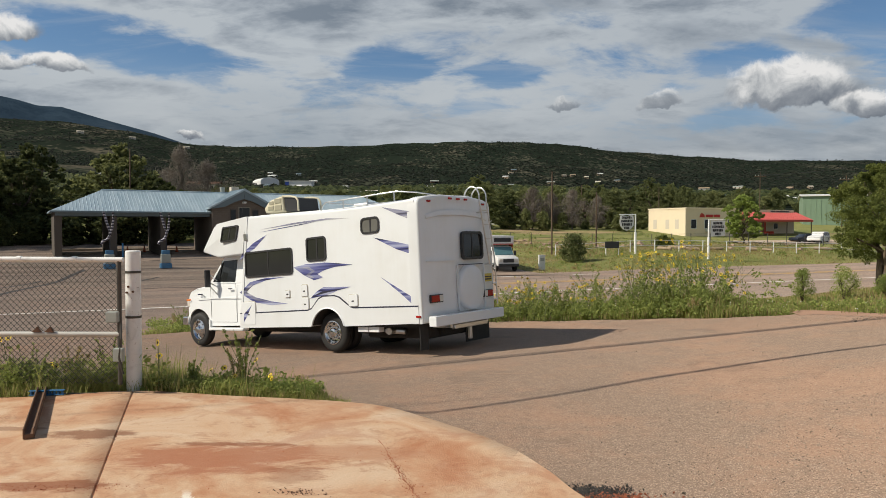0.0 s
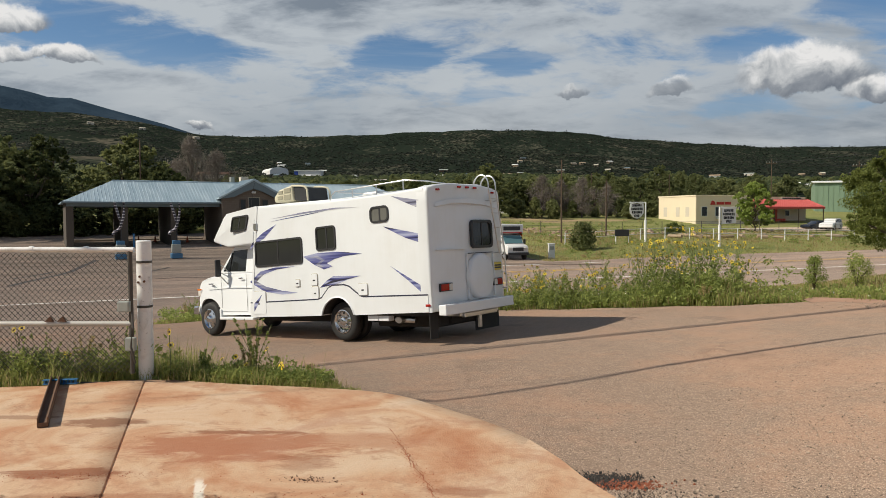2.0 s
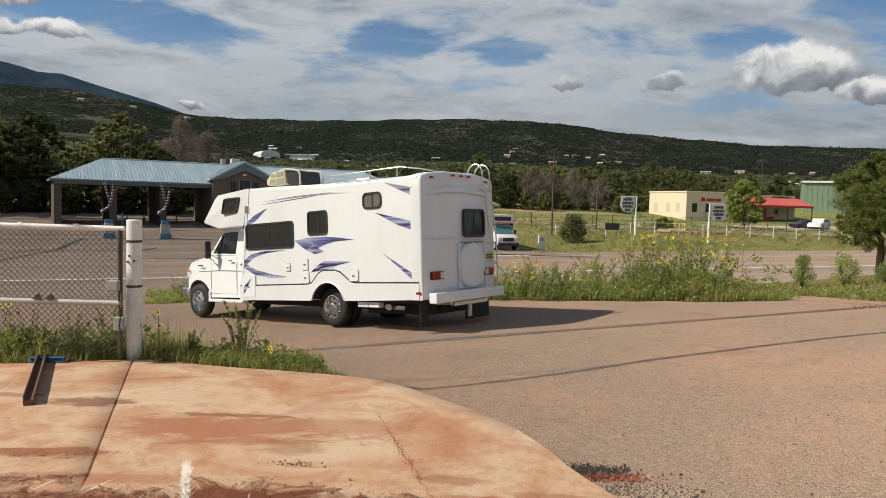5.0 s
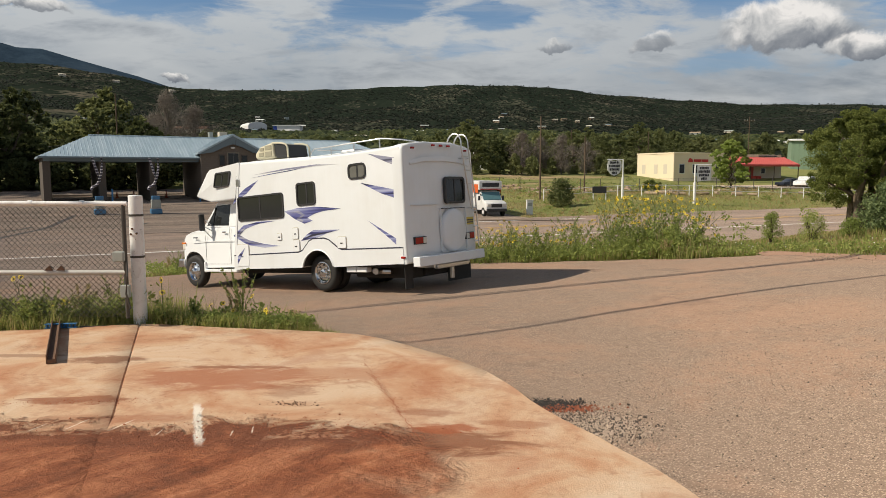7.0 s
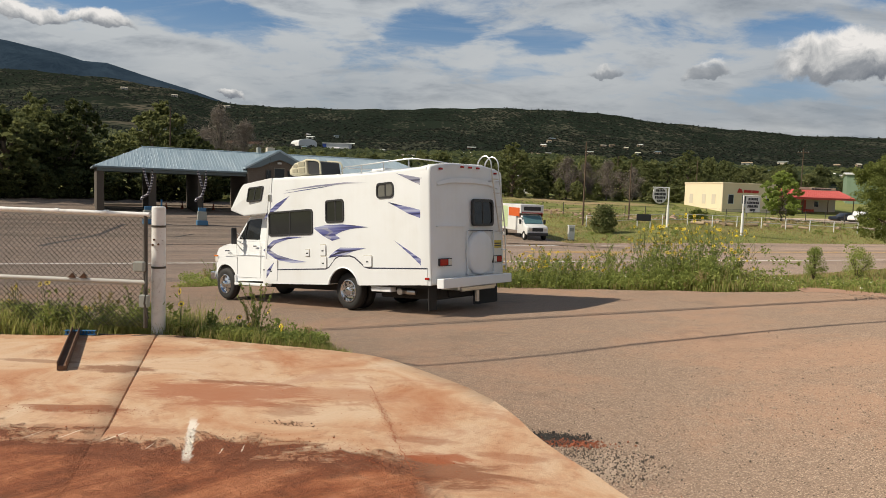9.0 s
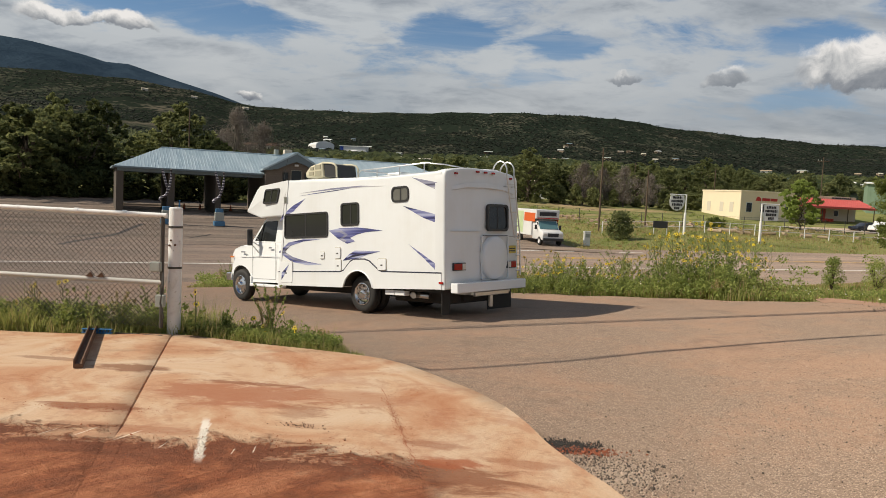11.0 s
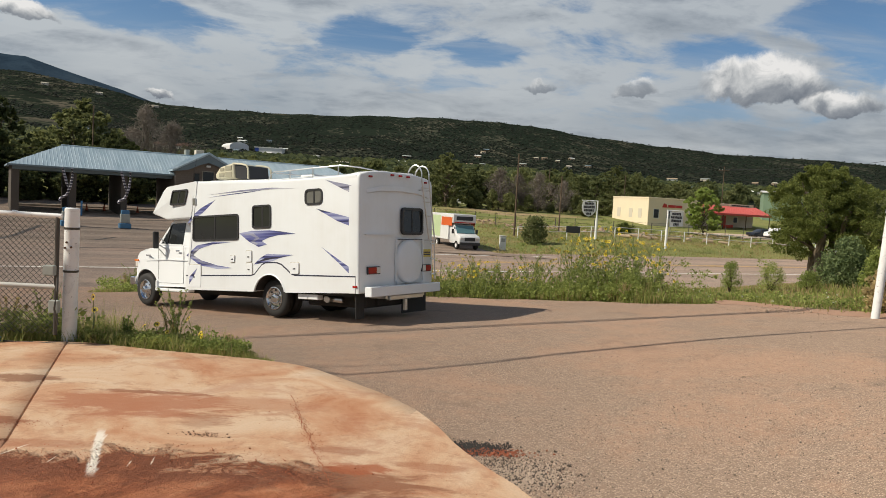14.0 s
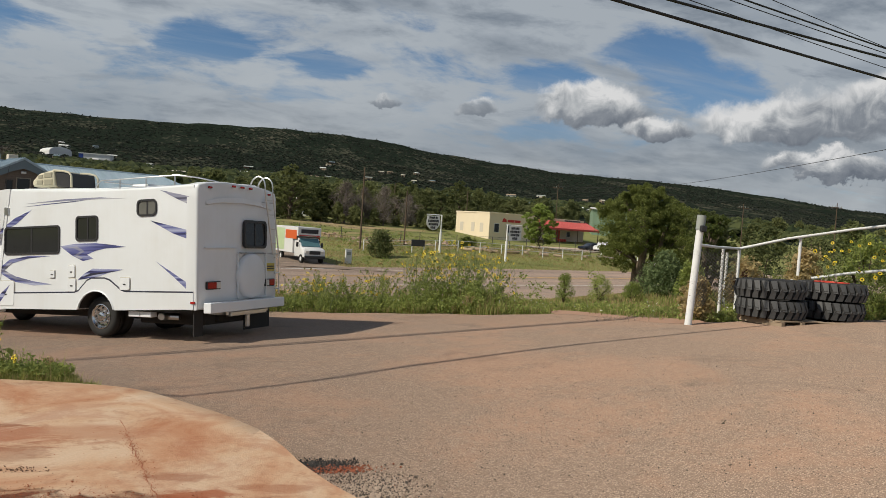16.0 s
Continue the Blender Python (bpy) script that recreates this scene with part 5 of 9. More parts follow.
def build_pad():
    """Two slabs parted by a joint, with a rounded far rim."""
    pad = tagged(new("concrete_pad"), "pale concrete pad stained with red mud", "concrete pad", kind="structure")

    def joint_x(y):
        return -3.76 + (8.71 - y) * 0.3405

    # the rim, sampled evenly and rounded
    P = [Vector(p) for p in PAD_EDGE]
    rim = []
    for i in range(len(P) - 1):
        p0, p1, p2, p3 = P[max(i - 1, 0)], P[i], P[i + 1], P[min(i + 2, len(P) - 1)]
        for k in range(14):
            t = k / 14
            rim.append(0.5 * ((2 * p1) + (p2 - p0) * t + (2 * p0 - 5 * p1 + 4 * p2 - p3) * t * t + (3 * p1 - p0 - 3 * p2 + p3) * t ** 3))
    rim.append(P[-1])
    rim = [p + Vector((0.012 * noise.noise((p.x * 3, p.y * 3, 1)), 0.012 * noise.noise((p.x * 3, p.y * 3, 7)))) for p in rim]
    for name, side in (("slab", -1), ("slab", 1)):
        pts = [p for p in rim if (p.x - joint_x(p.y)) * side > 0.01]
        if side < 0:
            y0 = 8.65
            pts = pts + [Vector((joint_x(y) - 0.010, y)) for y in (y0 - (y0 + 3.0) * k / 40 for k in range(41))] + [Vector((-9.0, -3.0))]
            inner_c = Vector((-5.0, 3.0))
        else:
            pts = [Vector((joint_x(8.66) + 0.010, 8.66))] + pts + [Vector((joint_x(y) + 0.010, y)) for y in (-3.0 + 11.6 * k / 40 for k in range(40))]
            inner_c = Vector((-0.9, 3.0))
        bm = bmesh.new()
        rings = []
        for q, dz in ((1.0, -0.16), (1.0, -0.014), (0.9985, -0.005), (0.9965, 0.0), (0.93, 0), (0.8, 0), (0.6, 0), (0.4, 0), (0.2, 0)):
            rings.append([bm.verts.new((*(inner_c + (p - inner_c) * q), pad_z(*(inner_c + (p - inner_c) * q)) + dz)) for p in pts])
        for A, B in zip(rings, rings[1:]):
            for k in range(len(pts)):
                bm.faces.new((A[k], A[(k + 1) % len(pts)], B[(k + 1) % len(pts)], B[k]))
        bm.faces.new(rings[-1])
        bmesh.ops.recalc_face_normals(bm, faces=bm.faces[:])
        part(name, bm, MAT["pad"], pad, smooth=True)
    # grit in the joint and a thin crack
    bm = bmesh.new()
    prev = None
    for i in range(60):
        y = 8.66 - 11.66 * i / 59
        x = joint_x(y)
        z = pad_z(x, y) - 0.016 + 0.018 * smoothstep(5.0, 4.8, y)
        w = 0.014 + 0.05 * smoothstep(5.0, 4.8, y)
        cur = [bm.verts.new((x - w, y, z)), bm.verts.new((x + w, y, z))]
        if prev:
            bm.faces.new((prev[0], prev[1], cur[1], cur[0]))
        prev = cur
    part("joint_filler", bm, MAT["pad"], pad, "dirt packed in the joint")
    bm = bmesh.new()
    rng = random.Random(5)
    x, y = -0.62, 6.72
    pts = []
    while y > 4.4:
        pts.append((x, y))
        y -= 0.06
        x = -0.31 - 0.29 * (y - 5.66) + rng.uniform(-0.012, 0.012)
    for i, (px, py) in enumerate(pts[:-1]):
        qx, qy = pts[i + 1]
        w = rng.uniform(0.0015, 0.004)
        a = [bm.verts.new(p) for p in ((px - w, py, pad_z(px, py) + 0.003), (px + w, py, pad_z(px, py) + 0.003), (qx + w, qy, pad_z(qx, qy) + 0.003), (qx - w, qy, pad_z(qx, qy) + 0.003))]
        bm.faces.new(a)
    part("crack", bm, MAT["mud"], pad)
    return pad


def crumbs(name, label, category, centre, spread, count, size, mat, seed, z_of, parent=None, slope=0.0):
    """Loose stones and clods, one mesh."""
    rng = random.Random(seed)
    verts, faces = [], []
    base = [Vector(v) for v in ((1, 0, 0), (-1, 0, 0), (0, 1, 0), (0, -1, 0), (0, 0, 0.8), (0, 0, -0.8))]
    tri = ((0, 2, 4), (2, 1, 4), (1, 3, 4), (3, 0, 4), (2, 0, 5), (1, 2, 5), (3, 1, 5), (0, 3, 5))
    for _ in range(count):
        x, y = centre[0] + rng.gauss(0, spread[0]), centre[1] + rng.gauss(0, spread[1])
        x += slope * (y - centre[1])
        s = rng.uniform(*size) * (1.7 if rng.random() < 0.06 else 1)
        turn = Euler((rng.uniform(0, 6), rng.uniform(0, 6), rng.uniform(0, 6))).to_matrix()
        k = len(verts)
        for b in base:
            v = turn @ Vector((b.x * rng.uniform(0.7, 1.2), b.y * rng.uniform(0.7, 1.2), b.z * rng.uniform(0.6, 1.1))) * s
            verts.append((x + v.x, y + v.y, z_of(x, y) + 0.35 * s + v.z))
        faces += [(k + a, k + b, k + c) for a, b, c in tri]
    ob = mesh_object(name, verts, faces, mat, parent)
    return tagged(ob, label, category, kind="stuff")


def chain_link(bm, x0, x1, z0, z1, y, pitch=0.072, r=0.0042):
    """Woven wire: zigzag strands that cross their neighbours."""
    n = int((x1 - x0) / (pitch / 2))
    step = pitch / 2
    rows_z = int((z1 - z0) / step)
    for i in range(n):
        pts = []
        for j in range(rows_z + 1):
            side = 1 if (i + j) % 2 else 0
            pts.append(Vector((x0 + (i + side) * step, y + (0.003 if (i + j) % 2 else -0.003), z0 + j * step)))
        prev = None
        for p in pts:
            cur = [bm.verts.new(p + Vector(o)) for o in ((r, -r, 0), (-r, -r, 0), (0, r, 0))]
            if prev:
                for k in range(3):
                    bm.faces.new((prev[k], prev[(k + 1) % 3], cur[(k + 1) % 3], cur[k]))
            prev = cur


def build_gate():
    x0, x1, y = -9.6, -3.81, 8.5
    g = thing("chain_link_gate", "white pipe gate with chain-link mesh beside the concrete pad", "gate", Matrix.Translation((0, 0, 0)))
    part("top_rail", rod(bmesh.new(), (x0, y, 1.66), (x1 + 0.03, y, 1.635), 0.030, 14), MAT["white_pipe"], g, "chipped white top rail", smooth=True)
    # white like the top rail, but its shade is painted in as grey
    part("middle_rail", rod(bmesh.new(), (x0, y, 0.76), (x1 - 0.02, y, 0.755), 0.030, 14), MAT["grey_pipe"], g, "white middle rail, greyed for its part shade", smooth=True)
    part("bottom_rail", rod(bmesh.new(), (x0, y, 0.05), (x1, y, 0.05), 0.010, 8), MAT["galv"], g)
    part("end_upright", rod(bmesh.new(), (x1 - 0.02, y, 0.16), (x1 - 0.02, y, 1.63), 0.026, 10), MAT["galv"], g, "grey end upright")
    part("end_upright", rod(bmesh.new(), (x0, y, 0.16), (x0, y, 1.66), 0.026, 10), MAT["galv"], g)
    bm = bmesh.new()
    chain_link(bm, x0, x1 - 0.04, 0.16, 1.63, y + 0.042)
    part("wire_mesh", bm, MAT["galv"], g, "woven chain-link wire")
    for x in (-5.0, -4.35, -5.8, -6.6):
        part("coupling", rod(bmesh.new(), (x - 0.025, y, 1.645), (x + 0.025, y, 1.645), 0.034, 14), MAT["white_pipe"], g)
    part("latch_box", new_box((x1 - 0.15, y - 0.09, 0.90), (x1 - 0.01, y - 0.01, 1.03), 0.015, 2), MAT["grey_box"], g, "grey latch box")
    part("lock_box", new_box((x1 - 0.07, y - 0.09, 0.44), (x1 + 0.05, y - 0.02, 0.60), 0.012, 2), MAT["grey_box"], g, "small grey lock housing")
    for dx in (0.0, 0.15):
        bm = bmesh.new()
        prism(bm, [(-4.85 + dx, 0.785), (-4.74 + dx, 0.785), (-4.755 + dx, 0.81), (-4.78 + dx, 0.85), (-4.815 + dx, 0.815)], y - 0.045, y - 0.02)
        part("fork_latch", bm, MAT["rust"], g, "rusty fork latch")
    chain = [(x1 + 0.02, y - 0.06, 0.9), (x1 + 0.05, y - 0.13, 0.72), (x1 + 0.02, y - 0.12, 0.5), (x1 + 0.06, y - 0.10, 0.30)]
    part("chain", tube(bmesh.new(), chain, 0.013, 6), MAT["galv"], g, "hanging steel chain")


def build_gate_post():
    z0 = land_z(-3.63, 8.72)
    p = thing("gate_post", "thick white steel pipe post with grey bands", "post", Matrix.Translation((-3.785, 8.78, 0)))
    bm = bmesh.new()
    lathe(bm, [(0.001, 1.735), (0.078, 1.735), (0.089, 1.725), (0.089, z0 - 0.2), (0.001, z0 - 0.2)], 28)
    part("pipe", bm, MAT["white_pipe"], p, smooth=True)
    for z in (1.475, 0.93):
        part("band", rod(bmesh.new(), (0, 0, z - 0.014), (0, 0, z + 0.014), 0.094, 28), MAT["galv"], p, "grey steel band")
    for dx, z in ((-0.02, 1.30), (0.035, 1.24), (-0.04, 1.23)):
        part("bolt", rod(bmesh.new(), (dx, -0.080, z), (dx, -0.100, z), 0.014, 6), MAT["rust"], p, "rusty bolt")


def build_plank():
    a, b = Vector((-4.80, 8.60)), Vector((-3.85, 6.64))
    mid = (a + b) / 2
    turn = math.atan2(b.y - a.y, b.x - a.x)
    m = Matrix.Translation((mid.x, mid.y, pad_z(mid.x, mid.y) + 0.003)) @ Matrix.Rotation(turn, 4, "Z")
    t = thing("steel_channel", "rusty brown steel channel lying on the concrete", "steel channel", m)
    h = (b - a).length / 2
    bm = bmesh.new()
    prism(bm, [(-0.048, 0), (0.048, 0), (0.048, 0.095), (0.036, 0.095), (0.036, 0.045), (-0.036, 0.045), (-0.036, 0.095), (-0.048, 0.095)], -h, h, axis="x", bevel=0.003, segments=1)
    part("channel", bm, MAT["channel_rust"], t)
    rng = random.Random(3)
    c = thing("blue_crate", "flattened blue plastic crate in the weeds", "crate", Matrix.Translation((-4.62, 8.37, pad_z(-4.58, 8.34) + 0.002)) @ Matrix.Rotation(radians(8), 4, "Z") @ Matrix.Diagonal((0.62, 1, 0.50, 1)))
    for i in range(9):
        part("slat", new_box((-0.30 + 0.068 * i, -0.02, 0), (-0.27 + 0.068 * i, 0.02, 0.12), 0.004), MAT["blue_plastic"], c)
    for z in (0.01, 0.105):
        part("rim", new_box((-0.32, -0.03, z), (0.30, 0.03, z + 0.018), 0.004), MAT["blue_plastic"], c)


def loader_tyre(m, label, red=False):
    """A big loader tyre lying flat, with staggered lugs on tread and shoulder."""
    t = thing("loader_tyre", label, "tyre", m, "stacked loader tyres")
    R, r, H = 0.71, 0.35, 0.39
    bm = bmesh.new()
    lathe(bm, [(r, 0.03), (r + 0.10, 0.005), (R - 0.15, 0.0), (R - 0.085, 0.03), (R - 0.065, 0.10), (R - 0.06, H / 2), (R - 0.065, H - 0.10), (R - 0.085, H - 0.03), (R - 0.15, H), (r + 0.10, H - 0.005), (r, H - 0.03), (r - 0.01, H / 2), (r, 0.03)], 48)
    part("carcass", bm, MAT["tyre_groove"], t, smooth=True)
    n = 26
    for k in range(n):
        for half in (0, 1):
            a = 2 * math.pi * (k + 0.5 * half) / n
            z0, z1 = (0.015, H * 0.56) if half == 0 else (H * 0.44, H - 0.015)
            bm = bmesh.new()
            wa, wb = 0.085, 0.128
            lean = 0.055 if half == 0 else -0.055
            low, high = (wb, wa) if half == 0 else (wa, wb)
            vs = []
            for rr in (R - 0.09, R + 0.010):
                for z, w, off in ((z0, low, 0), (z1, high, lean)):
                    # the outer end of a lug rolls over the shoulder
                    drop = 0.05 if rr > R and (z < 0.05 or z > H - 0.05) else 0.0
                    for sgn in (-1, 1):
                        ang = a + (sgn * w / 2 + off) / R
                        vs.append(bm.verts.new(((rr - drop) * math.cos(ang), (rr - drop) * math.sin(ang), z)))
            for q in ((4, 5, 7, 6), (0, 4, 6, 2), (5, 1, 3, 7), (6, 7, 3, 2), (0, 1, 5, 4)):
                bm.faces.new([vs[i] for i in q])
            bmesh.ops.recalc_face_normals(bm, faces=bm.faces[:])
            part("lug", bm, MAT["big_tyre"], t)
    if red:
        bm = bmesh.new()
        lathe(bm, [(r + 0.01, H - 0.06), (r + 0.0, H + 0.005), (r - 0.06, H + 0.005), (r - 0.10, H - 0.10), (0.12, H - 0.12), (0.001, H - 0.12)], 36)
        part("wheel_rim", bm, MAT["red_paint"], t, "red painted steel rim", smooth=True)
    return t


def pallet(m):
    p = thing("wooden_pallet", "weathered wooden pallet under the tyres", "pallet", m)
    for i in range(6):
        part("deck_board", new_box((-0.62, -0.55 + 0.2 * i, 0.10), (0.62, -0.43 + 0.2 * i, 0.125), 0.004), MAT["old_wood"], p)
    for x in (-0.6, -0.05, 0.5):
        part("stringer", new_box((x, -0.58, 0.0), (x + 0.10, 0.60, 0.10), 0.004), MAT["old_wood"], p)


def build_right_post():
    x, y = 9.25, 12.43
    z = land_z(x, y)
    lean = Matrix.Translation((x, y, z)) @ Matrix.Rotation(radians(3.2), 4, "Y")
    p = thing("gate_post", "leaning white pipe post with a bare metal cap", "post", lean)
    part("pipe", rod(bmesh.new(), (0, 0, -0.3), (0, 0, 1.98), 0.074, 20), MAT["white_pipe"], p, smooth=True)
    part("sleeve", rod(bmesh.new(), (0, 0, 1.97), (0, 0, 2.27), 0.090, 20), MAT["grey_box"], p, "bare grey metal sleeve", smooth=True)
    part("bracket", new_box((-0.06, -0.14, 1.93), (0.07, -0.06, 2.06), 0.015), MAT["black_trim"], p, "black hinge bracket")
    for h in (0.9, 1.52):
        part("weld_ring", rod(bmesh.new(), (0, 0, h), (0, 0, h + 0.03), 0.079, 20), MAT["white_pipe"], p)
    f = thing("pipe_fence", "white painted pipe rail fence in tall weeds", "fence", Matrix.Identity(4))
    corner = Vector((11.6, 14.1, 2.03))
    run = [(9.3, 12.45, 2.06), (10.4, 13.3, 2.03), tuple(corner), (12.6, 13.7, 2.34), (14.0, 13.2, 2.66), (15.5, 12.7, 2.95), (18.0, 11.9, 3.3)]
    part("top_rail", tube(bmesh.new(), run, 0.032, 10), MAT["white_pipe"], f, smooth=True)
    part("lower_rail", tube(bmesh.new(), [(12.8, 13.75, 1.35), (14.0, 13.3, 1.62), (15.5, 12.8, 1.86), (18.0, 12.0, 2.15)], 0.034, 8), MAT["white_pipe"], f, smooth=True)
    for px, py, pz in ((11.6, 14.1, 2.0), (12.9, 13.65, 2.4), (15.3, 12.8, 2.9), (10.8, 13.6, 2.0)):
        part("fence_post", rod(bmesh.new(), (px, py, land_z(px, py) - 0.2), (px, py, pz), 0.036, 12), MAT["white_pipe"], f, smooth=True)
    part("fence_post", rod(bmesh.new(), (12.6, 15.9, land_z(12.6, 15.9) - 0.2), (12.6, 15.9, 1.9), 0.04, 10), MAT["white_pipe"], f, smooth=True)
    bm = bmesh.new()
    chain_link(bm, 0, 2.8, 0.4, 1.65, 0.0, pitch=0.085, r=0.0028)
    d = Vector((corner.x - 9.3, corner.y - 12.45, 0)).normalized()
    for v in bm.verts:
        v.co = Vector((9.3, 12.45, 0.35)) + d * v.co.x + Vector((-d.y, d.x, 0)) * v.co.y + Vector((0, 0, v.co.z))
    part("wire_mesh", bm, MAT["galv"], f, "chain-link wire")


def build_tyres():
    x, y = 11.15, 12.35
    z = land_z(x, y)
    pallet(Matrix.Translation((x + 0.16, y - 0.12, z - 0.01)) @ Matrix.Rotation(radians(8), 4, "Z"))
    first = loader_tyre(Matrix.Translation((x, y, z + 0.12)) @ Matrix.Rotation(radians(11), 4, "Z"), "worn black loader tyre lying on a pallet")
    copy_thing(first, Matrix.Translation((x - 0.03, y + 0.02, z + 0.12 + 0.40)) @ Matrix.Rotation(radians(40), 4, "Z") @ Matrix.Rotation(radians(-1.5), 4, "X"))
    x2, y2 = 12.72, 12.45
    z2 = land_z(x2, y2)
    copy_thing(first, Matrix.Translation((x2, y2, z2 + 0.03)) @ Matrix.Rotation(radians(70), 4, "Z"))
    loader_tyre(Matrix.Translation((x2 + 0.03, y2, z2 + 0.03 + 0.40)) @ Matrix.Rotation(radians(20), 4, "Z"), "black loader tyre on a red steel rim", True)
    b = thing("loose_board", "splintered board on the ground", "board", Matrix.Translation((11.95, 11.75, land_z(11.95, 11.75) + 0.012)) @ Matrix.Rotation(radians(-25), 4, "Z"))
    part("board", new_box((-0.5, -0.05, 0), (0.45, 0.05, 0.025), 0.004), MAT["old_wood"], b)


def cable(name, a, b, r, sag, label, back=3.0, ahead=2.0, via=()):
    """An overhead cable through two points, hung on past them on both sides."""
    a, b = Vector(a), Vector(b)
    d = b - a
    s, e = a - d * back, b + d * ahead
    pts = [Vector(p) for p in via]
    for i in range(41):
        k = i / 40
        q = s.lerp(e, k)
        t = k * (1 + back + ahead) - back
        q.z += sag * (t * (t - 1))
        pts.append(q)
    t = thing(name, label, "cable")
    part("cable", tube(bmesh.new(), pts, r, 8), MAT["cable"], t, smooth=True)
    return t


build_pad()
build_gate()
build_gate_post()
build_plank()
build_right_post()
build_tyres()
crumbs("gravel_patch", "loose pale gravel beside the concrete", "gravel", (1.55, 5.14), (0.18, 0.18), 2200, (0.005, 0.013), MAT["pale_stones"], 11, land_z)
crumbs("gravel_patch", "dark gravel among pale gravel beside the concrete", "gravel", (1.52, 5.18), (0.19, 0.19), 1300, (0.005, 0.012), MAT["dark_stones"], 22, land_z)
crumbs("loose_stones", "pale chips strewn over the near driveway", "gravel", (3.4, 5.6), (1.7, 1.5), 5200, (0.003, 0.010), MAT["pale_stones"], 24, lambda x, y: land_z(x, y) if x > 1.75 or (x > 1.2 and y > 6.2) else -2)
crumbs("loose_stones", "dark chips strewn over the near driveway", "gravel", (3.4, 5.8), (1.8, 1.6), 2200, (0.003, 0.008), MAT["dark_stones"], 25, lambda x, y: land_z(x, y) if x > 1.75 or (x > 1.2 and y > 6.2) else -2)
crumbs("gravel_patch", "crumbled black tar at the slab corner", "gravel", (1.16, 5.76), (0.17, 0.075), 1200, (0.004, 0.012), MAT["tar"], 12, lambda x, y: land_z(x, y) + 0.005)
crumbs("soil_crumbs", "crumbled red soil at the slab corner", "soil", (1.32, 5.66), (0.16, 0.05), 700, (0.004, 0.014), MAT["red_soil"], 17, land_z)
crumbs("soil_crumbs", "dark debris where the weeds meet the slab rim", "soil", (-1.06, 8.42), (0.10, 0.035), 420, (0.004, 0.013), MAT["channel_rust"], 35, land_z, slope=-1.0)
crumbs("gravel_patch", "grit washed along the slab rim", "gravel", (0.68, 6.55), (0.05, 0.8), 700, (0.003, 0.008), MAT["stones"], 18, land_z, slope=-0.62)
for at, spread, count, seed in (((-0.95, 4.86), (0.34, 0.13), 420, 13), ((-2.2, 4.74), (0.45, 0.14), 200, 31), ((-1.5, 4.45), (1.2, 0.25), 500, 32), ((-2.9, 5.42), (0.42, 0.05), 220, 33), ((-0.2, 4.72), (0.30, 0.10), 380, 34)):
    crumbs("mud_clods", "dark dried mud clods on the concrete", "mud", at, spread, count, (0.002, 0.006), MAT["mud"], seed, pad_z)
crumbs("mud_clods", "small dark heap of dirt on the concrete", "mud", (-1.1, 5.36), (0.10, 0.035), 80, (0.003, 0.009), MAT["channel_rust"], 19, pad_z)
crumbs("mud_clods", "scattered crumbs of dirt on the concrete", "mud", (-1.2, 6.2), (1.8, 1.2), 150, (0.002, 0.005), MAT["mud"], 14, lambda x, y: pad_z(x, y) if x < 0.5 and y < 7.5 else -1)
crumbs("mud_clods", "dirt gathered along the crack", "mud", (-0.31, 5.66), (0.035, 0.46), 420, (0.002, 0.0055), MAT["mud"], 15, pad_z, slope=-0.29)
crumbs("loose_stones", "small stones scattered over the driveway", "gravel", (4.5, 8.0), (3.0, 2.6), 2600, (0.004, 0.011), MAT["stones"], 16, lambda x, y: land_z(x, y) if x > 1.2 else -2)
# overhead lines
cable("power_cable", (-59.66, 84.0, 4.62), (-44.35, 84.0, 4.99), 0.045, 0.6, "thin sagging wire before the dark trees", 1.0, 0.25)
# via: unseen leg added at the left, bent to steer its shadow off the pad
cable("power_cable", (6.26, 10.9, 6.18), (14.61, 13.31, 6.23), 0.030, 0.03, "thick black overhead cable", 1.2, via=((-19.6, 10.6, 6.5), (-6.88, 6.6, 6.22)))
cable("power_cable", (7.9, 11.4, 6.60), (14.62, 13.36, 6.50), 0.009, 0.03, "thin black overhead wire")
cable("power_cable", (8.4, 13.9, 7.52), (17.62, 16.33, 7.72), 0.034, 0.03, "thick black overhead cable")
cable("power_cable", (9.6, 14.25, 8.0), (17.62, 16.33, 7.85), 0.012, 0.03, "thin black overhead wire")
cable("power_cable", (9.6, 14.3, 8.15), (17.62, 16.36, 8.0), 0.022, 0.03, "black overhead cable in a bundle")
cable("power_cable", (10.2, 14.5, 8.5), (17.62, 16.40, 8.05), 0.010, 0.03, "thin black overhead wire")
cable("power_cable", (48.5, 74.9, 9.0), (34.14, 32.12, 8.03), 0.018, 0.5, "slack service wire to a distant pole", 0.0, 0.6)
# bare earth by the driveway's edge: a thin ragged skin of dirt
verts, faces = [], []
for i in range(41):
    x = 7.5 + 0.058 * i
    far = 0.20 + 0.85 * math.sin(math.pi * i / 40) + 0.18 * noise.noise((x * 2.1, 0, 0))
    for j in range(6):
        y = drive_edge_y(x) - 0.30 + 0.10 * noise.noise((x * 3, 5, 0)) + (far + 0.30) * j / 5
        verts.append((x, y, land_z(x, y) + (0.003, 0.010, 0.016, 0.025, 0.032, 0.0)[j]))
for i in range(40):
    for j in range(5):
        a = i * 6 + j
        faces.append((a, a + 6, a + 7, a + 1))
tagged(mesh_object("bare_soil", verts, faces, MAT["pale_dirt"], smooth=True), "bare pale red earth along the driveway edge", "soil", kind="structure")
crumbs("gravel_patch", "pebbles on the bare earth", "gravel", (8.5, 13.9), (0.6, 0.4), 500, (0.006, 0.016), MAT["stones"], 21, lambda x, y: land_z(x, y) + 0.012)

